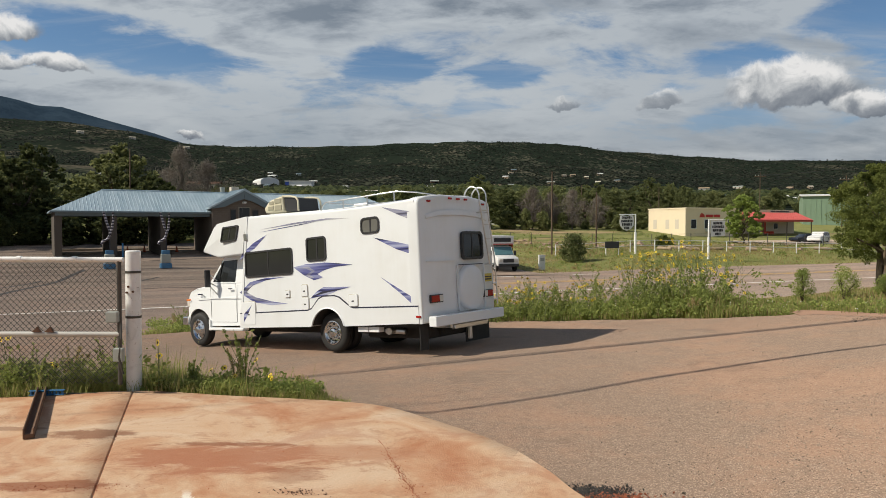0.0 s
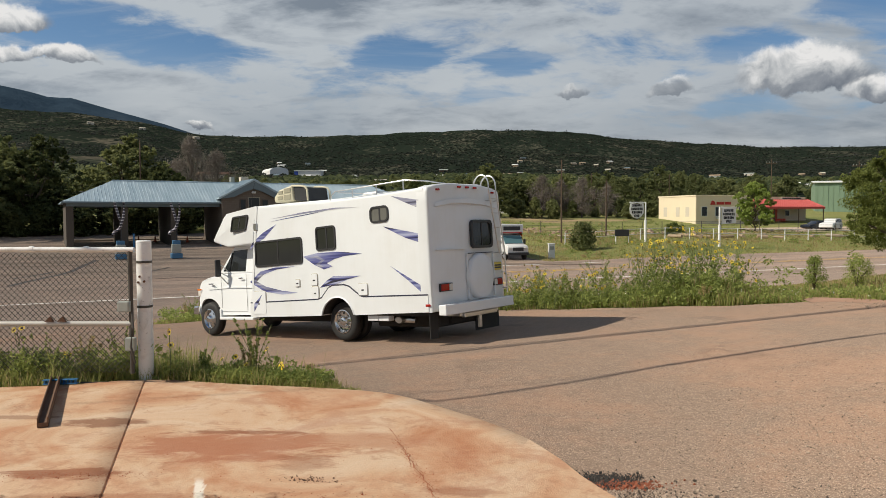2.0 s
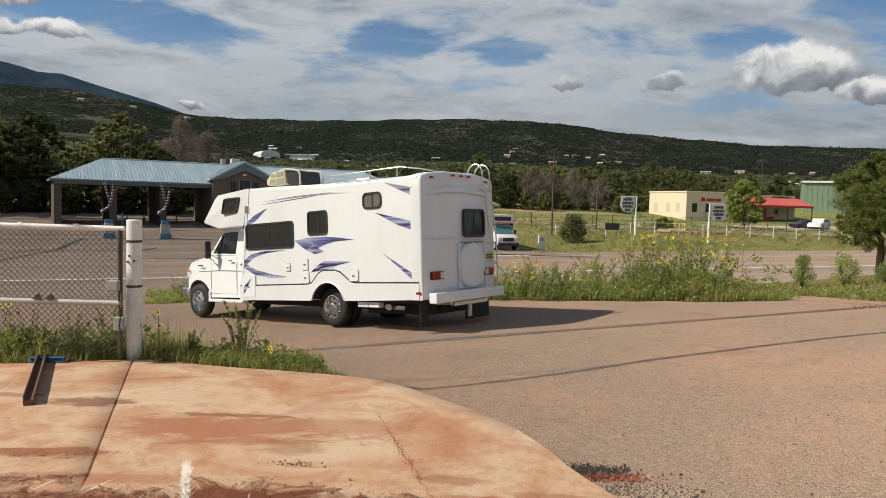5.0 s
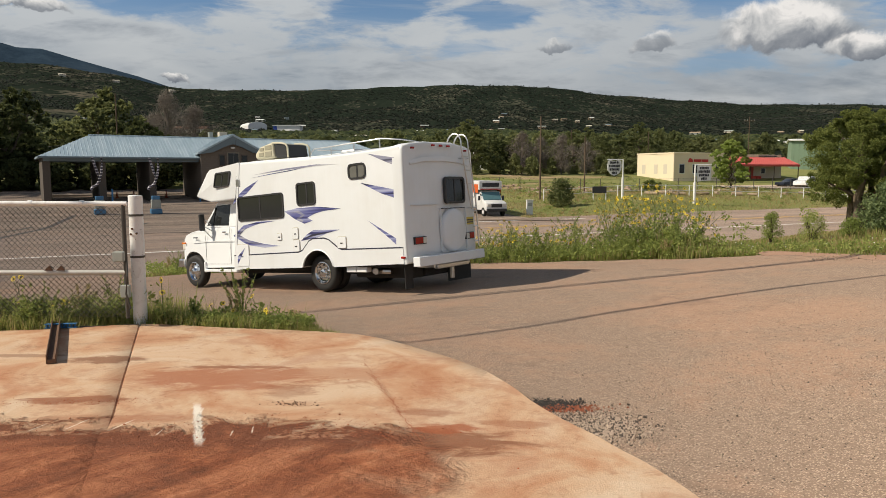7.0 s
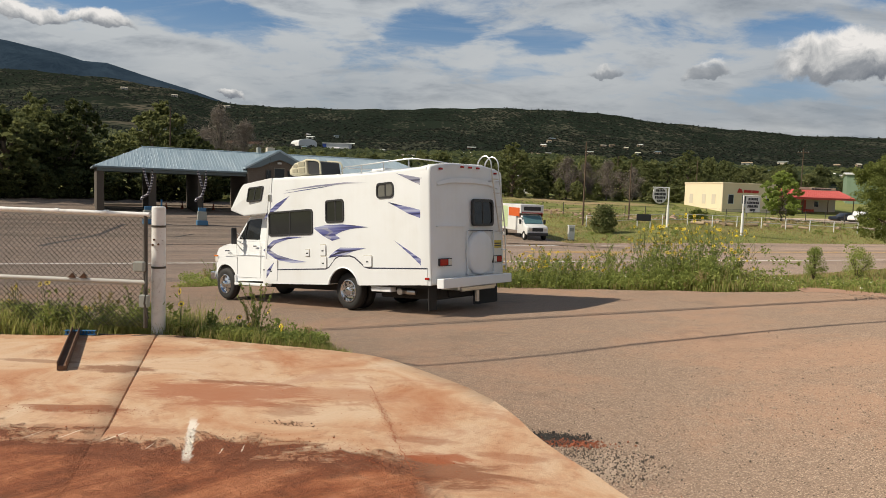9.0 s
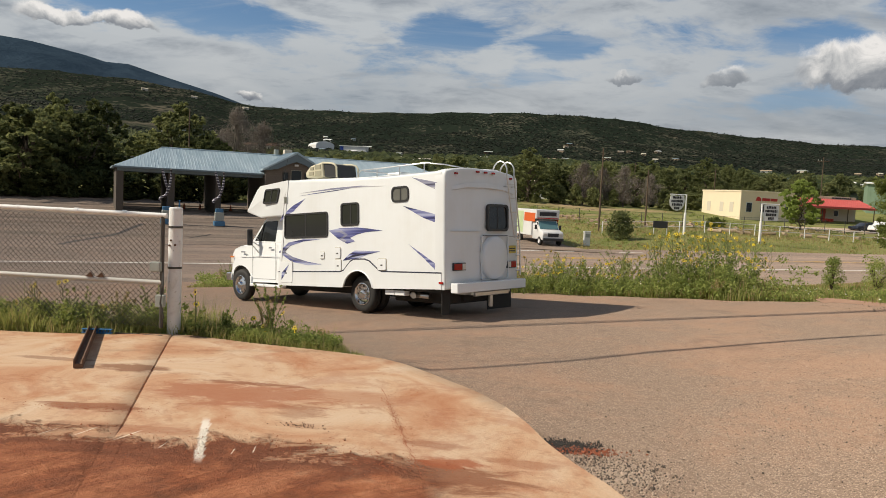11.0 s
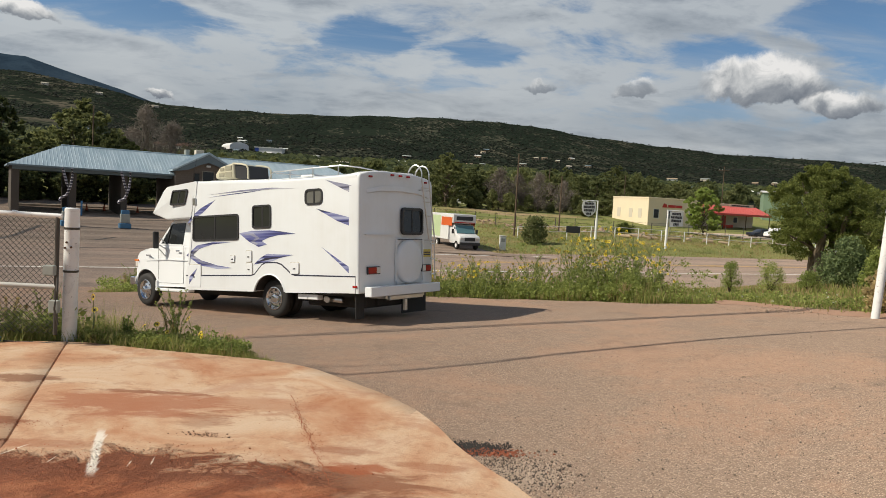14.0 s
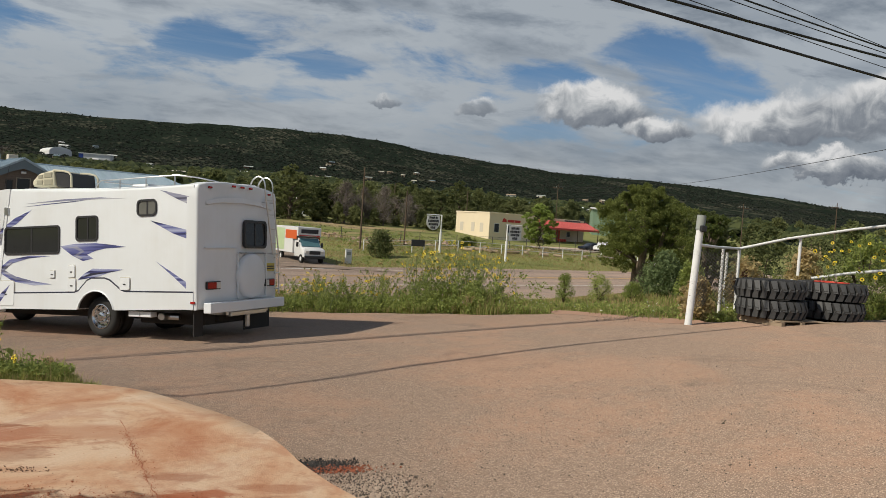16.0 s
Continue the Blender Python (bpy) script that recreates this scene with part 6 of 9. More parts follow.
# ---- across the road ----
def ribbed_roof(name):
    """Pale blue standing-seam metal, faded in sheets."""
    def build(N):
        at = object_at(N)
        f = N.noise(N.vmath("MULTIPLY", at, (1.1, 0.25, 0.25)), 1.4, 5, 0.65)
        return N.ramp(f, [(0.32, (0.29, 0.385, 0.445)), (0.5, (0.36, 0.455, 0.515)), (0.68, (0.43, 0.52, 0.57))]), 0.42, 0.25, None, {}
    return material(name, build)


def banded_hose(name):
    """Ribbed hose: silver and near-black bands along its length."""
    def build(N):
        at = object_at(N)
        z = N.add("SeparateXYZ", {0: at}).outputs[2]
        f = N.math("ADD", N.math("SINE", N.math("MULTIPLY", z, 27.0)), N.math("MULTIPLY", N.math("SUBTRACT", N.noise(at, 5.0, 3), 0.5), 3.0))
        return N.ramp(N.math("ADD", N.math("MULTIPLY", f, 0.5), 0.5), [(0.35, (0.025, 0.024, 0.04)), (0.55, (0.12, 0.10, 0.14)), (0.8, (0.42, 0.41, 0.44))]), 0.4, 0.2, None, {}
    return material(name, build)


def block_wall(name, colour):
    """Split-face blocks in courses."""
    def build(N):
        at = object_at(N)
        b = N.add("TexBrick", {"Vector": N.add("CombineXYZ", {0: N.add("SeparateXYZ", {0: at}).outputs[0], 1: N.add("SeparateXYZ", {0: at}).outputs[2], 2: 0.0}).outputs[0],
                               "Color1": (*colour, 1), "Color2": (*[c * 0.86 for c in colour], 1), "Mortar": (*[c * 0.7 for c in colour], 1), "Scale": 1.0, "Mortar Size": 0.012, "Brick Width": 0.4, "Row Height": 0.2})
        g = N.noise(at, 14.0, 5, 0.7)
        c = N.mix(0.35, b.outputs[0], N.ramp(g, [(0.3, tuple(c * 0.7 for c in colour)), (0.7, tuple(min(1, c * 1.2) for c in colour))]))
        return c, 0.9, 0.0, (g, 0.5, 0.02), {}
    return material(name, build)


MAT.update({
    "blue_roof": ribbed_roof("pale_blue_standing_seam_roof"),
    "fascia": plain("grey_blue_fascia", (0.14, 0.19, 0.22), 0.5, vary=0.1),
    "block": block_wall("taupe_split_block", (0.165, 0.135, 0.11)),
    # darker copy of the block tone: roof shade put into the colour
    "shade_wall": plain("shaded_bay_wall", (0.085, 0.072, 0.060), 0.9, vary=0.15),
    "roller": plain("grey_roller_door", (0.17, 0.175, 0.17), 0.5, vary=0.08),
    "dark_glass": plain("dark_shop_glass", (0.015, 0.017, 0.017), 0.08),
    "door_frame": plain("tan_door_frame", (0.28, 0.25, 0.20), 0.6),
    "sign_white": plain("white_sign_panel", (0.70, 0.70, 0.68), 0.45, vary=0.06),
    "ink": plain("dark_sign_ink", (0.03, 0.03, 0.035), 0.6),
    "ink_blue": plain("blue_sign_ink", (0.02, 0.06, 0.30), 0.5),
    "white_ink": plain("white_sign_ink", (0.75, 0.75, 0.75), 0.5),
    "red_sign": plain("red_sign", (0.50, 0.025, 0.02), 0.5),
    "stucco": plain("cream_stucco", (0.76, 0.65, 0.47), 0.9, vary=0.08, scale=0.6, bump=0.1),
    "stucco_pale": plain("pale_stucco", (0.58, 0.52, 0.43), 0.9, vary=0.1, scale=0.6),
    "red_roof": plain("red_metal_roof", (0.46, 0.06, 0.05), 0.5, vary=0.12, scale=0.8),
    "green_steel": plain("sage_green_steel_siding", (0.20, 0.29, 0.20), 0.6, vary=0.08, scale=0.5),
    "concrete": plain("old_kerb_concrete", (0.36, 0.32, 0.27), 0.9, vary=0.15, scale=2.0, bump=0.2),
    "boulder": plain("pinkish_boulder", (0.40, 0.28, 0.21), 0.9, vary=0.3, scale=1.5, bump=0.5),
    "car_dark": plain("dark_blue_car_paint", (0.012, 0.017, 0.028), 0.2, vary=0.1),
    "car_black": plain("black_car_paint", (0.015, 0.015, 0.015), 0.25, vary=0.1),
    "car_white": plain("white_car_paint", (0.72, 0.72, 0.71), 0.22, vary=0.04),
    "orange": plain("orange_vinyl", (0.62, 0.12, 0.03), 0.45, vary=0.08),
    "green_vinyl": plain("pale_green_vinyl", (0.48, 0.58, 0.34), 0.45, vary=0.2, scale=2.0),
    "pole_wood": plain("creosoted_pole", (0.11, 0.075, 0.05), 0.9, vary=0.25, scale=3.0),
    "vacuum_hose": banded_hose("banded_silver_hose"),
    "cone": plain("orange_cone", (0.40, 0.09, 0.04), 0.6),
})
E_DIR, N_DIR = Vector((0.866, 0.5, 0)), Vector((-0.5, 0.866, 0))
WASH = Matrix(((0.866, -0.5, 0, -19.0), (0.5, 0.866, 0, 71.0), (0, 0, 1, 0), (0, 0, 0, 1)))


def hip_roof(bm, x0, x1, y0, y1, z0, z1, inset0=True, inset1=True):
    """A hipped roof with a skin of its own thickness."""
    ym, run = (y0 + y1) / 2, (y1 - y0) / 2
    a, b = (x0 + run if inset0 else x0), (x1 - run if inset1 else x1)
    top = [(x0, y0, z0), (x1, y0, z0), (x1, y1, z0), (x0, y1, z0), (a, ym, z1), (b, ym, z1)]
    V = [bm.verts.new(p) for p in top]
    W = [bm.verts.new((p[0], p[1], p[2] - 0.14)) for p in top]
    for q in ((0, 1, 5, 4), (2, 3, 4, 5), (1, 2, 5), (3, 0, 4)):
        bm.faces.new([V[i] for i in q])
        bm.faces.new([W[i] for i in q[::-1]])
    for i in range(4):
        j = (i + 1) % 4
        bm.faces.new((V[j], V[i], W[i], W[j]))
    bmesh.ops.recalc_face_normals(bm, faces=bm.faces[:])
    return bm


def seams(parent, x0, x1, y0, z0, ym, z1, run, mat, step=0.30):
    """Standing seams up the near slope of a hipped roof, one mesh."""
    bm = bmesh.new()
    n = int((x1 - x0) / step)
    for i in range(n + 1):
        x = x0 + (x1 - x0) * i / n
        k = min(1.0, (x - x0) / run if run else 1, (x1 - x) / run if run else 1)
        if k < 0.05:
            continue
        a, b = Vector((x, y0, z0)), Vector((x, y0 + (ym - y0) * k, z0 + (z1 - z0) * k))
        vs = [bm.verts.new(p + Vector((dx, -0.2 * dz, dz))) for p in (a, b) for dx, dz in ((-0.022, 0.0), (0, 0.035), (0.022, 0.0))]
        bm.faces.new((vs[0], vs[1], vs[4], vs[3]))
        bm.faces.new((vs[1], vs[2], vs[5], vs[4]))
    part("roof_seams", bm, mat, parent)


def bars(parent, x0, x1, z0, z1, y, rows_n, mat, seed):
    """Unreadable lettering as plain bars on a panel facing -y."""
    rng = random.Random(seed)
    h = (z1 - z0) / rows_n
    for r in range(rows_n):
        x = x0
        zc = z1 - h * (r + 0.5)
        while x < x1 - 0.08:
            w = min(rng.uniform(0.18, 0.5) * h * 3, x1 - x)
            part("bar", new_box((x, y - 0.012, zc - h * 0.28), (x + w * 0.86, y, zc + h * 0.28)), mat, parent)
            x += w


def vacuum_stand(u, v):
    p = WASH @ Vector((u, v, 0))
    t = thing("vacuum_stand", "blue vacuum pedestal with silver hoses", "vacuum stand", Matrix.Translation((p.x, p.y, land_z(p.x, p.y))) @ Matrix.Rotation(radians(30), 4, "Z"), "car wash vacuums")
    part("plinth", new_box((-0.42, -0.40, 0.0), (0.42, 0.40, 0.40), 0.03), MAT["faded_blue"], t, "blue painted plinth")
    part("canister", new_box((-0.35, -0.3, 0.45), (0.35, 0.3, 1.15), 0.06, 2), MAT["grey_box"], t)
    part("post", rod(bmesh.new(), (0.05, 0, 1.1), (0.05, 0, 2.7), 0.05), MAT["ink"], t)
    part("head", new_box((-0.3, -0.2, 1.15), (0.3, 0.2, 1.45), 0.04, 2), MAT["faded_blue"], t)
    for s in (-1, 1):
        pts = [(-0.55, 0.1 * s, 1.95), (-0.42, 0.1 * s, 2.2), (-0.15, 0.1 * s, 2.3), (0.05, 0.1 * s, 2.6), (0.10 + 0.14 * s, 0.1 * s, 3.2), (0.05 + 0.28 * s, 0.1 * s, 3.9), (-0.05 + 0.34 * s, 0.1 * s, 4.5)]
        part("hose", tube(bmesh.new(), pts, 0.095, 8), MAT["vacuum_hose"], t, "ribbed silver hose", smooth=True)
    return t


def build_car_wash():
    b = thing("car_wash", "taupe block car wash with pale blue metal roof", "building", WASH)
    z0 = -0.95
    D = 8.6
    # open bays to both sides: end walls, piers, back kerb
    for x0, x1 in ((-16.95, -16.35), (-12.5, -11.95), (-8.25, -7.75), (7.6, 7.9), (11.0, 12.75), (16.1, 17.3)):
        # bay walls take the darkened tone, shade under the roof included
        part("bay_wall", new_box((x0, 0.15, z0), (x1, D - 0.4, 3.35)), MAT["shade_wall"], b, "block bay wall, darkened for the shade under the roof")
    for x0, x1 in ((-16.9, -3.8), (7.6, 17.2)):
        part("beam", new_box((x0, 0.1, 3.0), (x1, 0.35, 3.36)), MAT["fascia"], b, "grey-blue fascia beam")
        part("beam", new_box((x0, D - 0.5, 3.0), (x1, D - 0.2, 3.36)), MAT["fascia"], b)
        part("kerb", new_box((x0, D - 0.1, -0.7), (x1, D + 0.2, -0.15), 0.03), MAT["concrete"], b)
    bm = hip_roof(bmesh.new(), -17.3, 18.1, -0.25, D, 3.42, 5.5)
    roof = part("roof", bm, MAT["blue_roof"], b, "pale blue standing-seam roof")
    seams(roof, -17.3, 18.1, -0.25, 3.42, D / 2 - 0.12, 5.5, 4.4, MAT["blue_roof"])
    part("ridge_cap", rod(bmesh.new(), (-12.9, D / 2 - 0.12, 5.5), (13.7, D / 2 - 0.12, 5.5), 0.09, 8), MAT["blue_roof"], roof)
    part("gutter", new_box((-17.3, -0.33, 3.26), (18.1, -0.22, 3.44), 0.02), MAT["fascia"], roof)
    # office block with its gabled front
    wall = bmesh.new()
    prism(wall, [(-3.72, z0), (2.4, z0), (2.4, 3.95), (-0.65, 4.95), (-3.72, 3.95)], -0.6, D - 0.5)
    part("office_wall", wall, MAT["block"], b, "taupe split-block office front")
    bm = bmesh.new()
    gable = [(-4.05, 3.88), (-0.72, 5.70), (2.65, 3.88), (2.65, 3.72), (-0.72, 5.52), (-4.05, 3.72)]
    arc = [(-4.05, 3.72), (-2.6, 3.95), (-1.6, 4.45), (-0.72, 4.75), (0.2, 4.45), (1.2, 3.95), (2.65, 3.72)]
    prism(bm, gable, -0.95, 4.4)
    g = part("gable_roof", bm, MAT["blue_roof"], b, "pale blue gabled porch roof")
    bm = bmesh.new()
    for sgn in (-1, 1):
        n = 8
        for i in range(n + 1):
            y = -0.9 + 5.2 * i / n
            a, c = Vector((-0.72 + sgn * 3.35, y, 3.88)), Vector((-0.72, y, 5.71))
            vs = [bm.verts.new(p + Vector((0, dy, dz))) for p in (a, c) for dy, dz in ((-0.025, 0), (0, 0.05), (0.025, 0))]
            bm.faces.new((vs[0], vs[1], vs[4], vs[3])), bm.faces.new((vs[1], vs[2], vs[5], vs[4]))
    part("roof_seams", bm, MAT["blue_roof"], g)
    bm = bmesh.new()
    prism(bm, arc[::-1] + [(-4.05, 3.76), (-0.72, 5.56), (2.65, 3.76)], -0.90, -0.58)
    part("gable_board", bm, MAT["fascia"], b, "dark curved gable board")
    # upper windows, banner, door, shutters, machines
    for x0, x1, z1 in ((-2.05, -1.45, 3.72), (-1.25, -0.1, 3.95), (0.1, 0.72, 3.72)):
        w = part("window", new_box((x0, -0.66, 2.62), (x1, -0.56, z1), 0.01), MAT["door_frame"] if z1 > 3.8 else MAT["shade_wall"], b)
        part("pane", new_box((x0 + 0.08, -0.675, 2.70), (x1 - 0.08, -0.645, z1 - 0.08)), MAT["dark_glass"], w)
    sg = part("banner", new_box((-1.85, -0.70, 1.72), (0.58, -0.62, 2.36), 0.01), MAT["sign_white"], b, "white banner with dark bars over the door")
    part("emblem", new_box((-1.70, -0.725, 1.85), (-1.38, -0.70, 2.2), 0.01), MAT["ink_blue"], sg)
    bars(sg, -1.25, 0.45, 1.90, 2.16, -0.70, 1, MAT["ink"], 4)
    d = part("door", new_box((-1.45, -0.68, z0 + 0.1), (0.15, -0.55, 1.55), 0.01), MAT["door_frame"], b, "glass door in a tan frame")
    part("pane", new_box((-1.18, -0.70, -0.68), (-0.12, -0.66, 1.32)), MAT["dark_glass"], d)
    for x in (-2.1, 0.25):
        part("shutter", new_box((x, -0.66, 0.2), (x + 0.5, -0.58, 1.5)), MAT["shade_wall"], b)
    part("vending_box", new_box((-2.95, -0.85, 0.15), (-2.5, -0.6, 1.05), 0.03), MAT["plate"], b, "yellow dispenser on the wall")
    part("vending_box", new_box((-3.3, -0.85, 0.0), (-3.0, -0.6, 0.7), 0.03), MAT["red_sign"], b)
    part("change_machine", new_box((0.85, -0.85, 0.1), (1.45, -0.6, 0.95), 0.03), MAT["sign_white"], b, "pale change machine on the wall")
    part("change_machine", new_box((1.5, -0.8, 0.05), (1.95, -0.6, 1.1), 0.03), MAT["grey_box"], b)
    part("lamp", new_box((-0.9, -0.8, 4.3), (-0.5, -0.6, 4.5), 0.04), MAT["sign_white"], b)
    # right wing: awning, roller door, wall sign
    part("wing_wall", new_box((2.4, -0.1, z0), (7.75, D - 0.5, 3.3)), MAT["block"], b, "taupe split-block wing")
    bm = bmesh.new()
    prism(bm, [(-0.12, 3.20), (-1.15, 2.62), (-1.15, 2.50), (-0.12, 3.05)], 2.35, 7.9, axis="x")
    part("awning", bm, MAT["blue_roof"], b, "pale blue metal awning")
    r = part("roller_door", new_box((3.6, -0.16, z0 + 0.1), (6.6, -0.06, 2.05)), MAT["roller"], b, "grey roller door")
    for i in range(12):
        part("slat", new_box((3.62, -0.185, z0 + 0.12 + 0.24 * i), (6.58, -0.155, z0 + 0.34 + 0.24 * i), 0.01), MAT["roller"], r)
    ws = part("wall_sign", new_box((2.5, -0.2, 0.85), (3.5, -0.1, 1.30)), MAT["sign_white"], b, "white and red wall sign with bars")
    part("bar", new_box((2.55, -0.22, 1.10), (3.45, -0.19, 1.26)), MAT["ink"], ws)
    part("bar", new_box((2.5, -0.22, 0.72), (3.5, -0.19, 0.98)), MAT["red_sign"], ws)
    part("vent_pipe", rod(bmesh.new(), (-1.6, 4.4, 5.3), (-1.6, 4.4, 6.1), 0.25), MAT["grey_box"], b)
    part("roof_unit", new_box((-0.6, 4.8, 5.3), (0.2, 5.6, 6.2), 0.03), MAT["stucco_pale"], b)
    for u in (-3.95, -11.6):
        part("bollard", rod(bmesh.new(), (u, -0.8, z0 - 0.3), (u, -0.8, 0.55), 0.08), MAT["blue_plastic"], b, "blue bollard")
    vac = vacuum_stand(-9.3, -9.2)
    for u, v in ((-13.4, -8.5), (8.6, -3.2), (15.0, -4.0)):
        p = WASH @ Vector((u, v, 0))
        copy_thing(vac, Matrix.Translation((p.x, p.y, land_z(p.x, p.y))) @ Matrix.Rotation(radians(30), 4, "Z"))
    for u, v in ((-6.0, 5.0), (-10.5, 5.5), (-8.9, 6.0)):
        p = WASH @ Vector((u, v, 0))
        c = thing("traffic_cone", "orange traffic cone in a bay", "cone", Matrix.Translation((p.x, p.y, land_z(p.x, p.y) + 0.02)), "bay cones")
        bm = bmesh.new()
        lathe(bm, [(0.2, 0), (0.2, 0.03), (0.14, 0.03), (0.03, 0.65), (0.001, 0.65)], 12)
        part("cone", bm, MAT["cone"], c)
    # planter with boulders and the sign on its kerb
    m = WASH @ Matrix.Translation((0, 0, 0))
    pl = thing("planter", "kerbed gravel planter with boulders in front of the car wash", "planter", m)
    zf = -2.05
    part("kerb", prism(bmesh.new(), [(-1.9, -10.2), (3.4, -10.2), (3.4, -9.9), (-1.9, -9.9)], zf - 0.3, -1.25, axis="z"), MAT["concrete"], pl)
    part("kerb", prism(bmesh.new(), [(-1.9, -10.2), (-1.55, -10.2), (-2.0, -2.6), (-2.35, -2.6)], zf - 0.3, -0.95, axis="z"), MAT["concrete"], pl)
    part("kerb", prism(bmesh.new(), [(3.1, -10.2), (3.4, -10.2), (3.4, -2.6), (3.1, -2.6)], zf - 0.3, -1.15, axis="z"), MAT["concrete"], pl)
    part("soil", prism(bmesh.new(), [(-1.6, -9.95), (3.15, -9.95), (3.15, -2.6), (-2.05, -2.6)], zf - 0.3, -1.4, axis="z"), MAT["ground"], pl)
    rng = random.Random(8)
    for x, y, s in ((0.2, -7.4, 0.85), (1.5, -7.9, 0.6), (1.0, -6.4, 0.55)):
        bm = bmesh.new()
        bmesh.ops.create_icosphere(bm, subdivisions=3, radius=1)
        for v in bm.verts:
            k = 1 + 0.35 * noise.noise(v.co * 1.3 + Vector((x * 7, y, 0))) + 0.08 * noise.noise(v.co * 5)
            v.co = Vector((v.co.x * s * 1.35, v.co.y * s, v.co.z * s * 0.8)) * k
        bo = part("boulder", bm, MAT["boulder"], None, smooth=True)
        bo.matrix_world = WASH @ Matrix.Translation((x, y, -1.25 + s * 0.3))
        tagged(bo, "pinkish weathered boulder in the planter", "boulder", "planter boulders")
    s = thing("planter_sign", "blue sign with white lettering on the planter kerb", "sign", WASH @ Matrix.Translation((2.0, -10.27, -1.35)))
    part("panel", new_box((-0.95, -0.03, -0.62), (0.95, 0.03, 0.1)), MAT["ink_blue"], s)
    txt = bpy.data.curves.new("lettering", "FONT")
    txt.body, txt.size, txt.align_x, txt.extrude = "NEW", 0.52, "CENTER", 0.01
    t = new("lettering", txt)
    t.parent = s
    t.matrix_local = Matrix.Translation((0, -0.05, -0.30)) @ Matrix.Rotation(radians(90), 4, "X")
    txt.materials.append(MAT["white_ink"])
    tagged(t, "white block lettering")
    bars(s, -0.85, 0.85, -0.60, -0.36, -0.03, 1, MAT["white_ink"], 9)
    fl = thing("flag_bollard", "thin blue marker post", "post", WASH @ Matrix.Translation((3.3, -10.3, -1.9)))
    part("post", rod(bmesh.new(), (0, 0, 0), (0, 0, 2.1), 0.06), MAT["blue_plastic"], fl)


def car(name, m, label, paint, L, W, H, outline, glass, wheel_x, wheel_r, group=""):
    """A parked vehicle: outline of the flank in (x, z) with x forward from the rear, glass outlines, wheels."""
    c = thing(name, label, "car", m, group)
    bm = bmesh.new()
    prism(bm, outline, -W / 2, W / 2)
    for v in bm.verts:
        if v.co.z > H * 0.58:
            v.co.y *= 1 - 0.16 * (v.co.z - H * 0.58) / (H * 0.42)
    edges = [e for e in bm.edges if any(v.co.z > H * 0.3 for v in e.verts)]
    bmesh.ops.bevel(bm, geom=edges, offset=0.05, segments=2, affect="EDGES", profile=0.5)
    part("body", bm, paint, c, smooth=True)
    for g in glass:
        for s in (1, -1):
            bm = bmesh.new()
            A = [bm.verts.new((p[0], s * (W / 2 * (1 - 0.16 * max(0, p[1] - H * 0.58) / (H * 0.42)) + 0.012), p[1])) for p in g]
            B = [bm.verts.new(v.co - Vector((0, 0.05 * s, 0))) for v in A]
            bm.faces.new(A)
            for i in range(len(A)):
                j = (i + 1) % len(A)
                bm.faces.new((A[i], A[j], B[j], B[i]))
            bmesh.ops.recalc_face_normals(bm, faces=bm.faces[:])
            part("side_window", bm, MAT["dark_glass"], c)
    for x in wheel_x:
        for s in (1, -1):
            mm = Matrix.Translation((x, s * (W / 2 + 0.01), wheel_r)) @ Matrix.Rotation(radians(-90 * s), 4, "X")
            bm = bmesh.new()
            lathe(bm, [(wheel_r * 0.6, -0.22), (wheel_r * 0.94, -0.22), (wheel_r, -0.18), (wheel_r, -0.04), (wheel_r * 0.92, 0.0), (wheel_r * 0.62, 0.0)], 20, mm)
            w = part("wheel", bm, MAT["rubber"], c, smooth=True)
            bm = bmesh.new()
            lathe(bm, [(wheel_r * 0.63, -0.02), (wheel_r * 0.5, -0.05), (wheel_r * 0.15, -0.03), (0.001, -0.025)], 16, mm)
            part("rim", bm, MAT["alu"], w, smooth=True)
    return c


def rear_face(c, x, W, z_glass, lamp_z, plate_z, inset=0.14):
    w = W / 2 - inset
    part("rear_window", new_box((x - 0.03, -w, z_glass[0]), (x + 0.05, w, z_glass[1]), 0.02), MAT["dark_glass"], c)
    for s in (1, -1):
        part("tail_lamp", new_box((x - 0.04, s * (W / 2 - 0.20), lamp_z[0]), (x + 0.05, s * (W / 2 - 0.03), lamp_z[1]), 0.01), MAT["red_lens"], c, "red tail lamp")
    part("number_plate", new_box((x - 0.05, -0.18, plate_z), (x + 0.02, 0.18, plate_z + 0.13), 0.005), MAT["sign_white"], c)
    part("bumper", new_box((x - 0.09, -W / 2 + 0.05, 0.42), (x + 0.1, W / 2 - 0.05, 0.62), 0.03, 2), MAT["black_trim"], c)


def at_ground(x, y, heading):
    return Matrix.Translation((x, y, land_z(x, y) + 0.01)) @ Matrix.Rotation(radians(heading), 4, "Z")


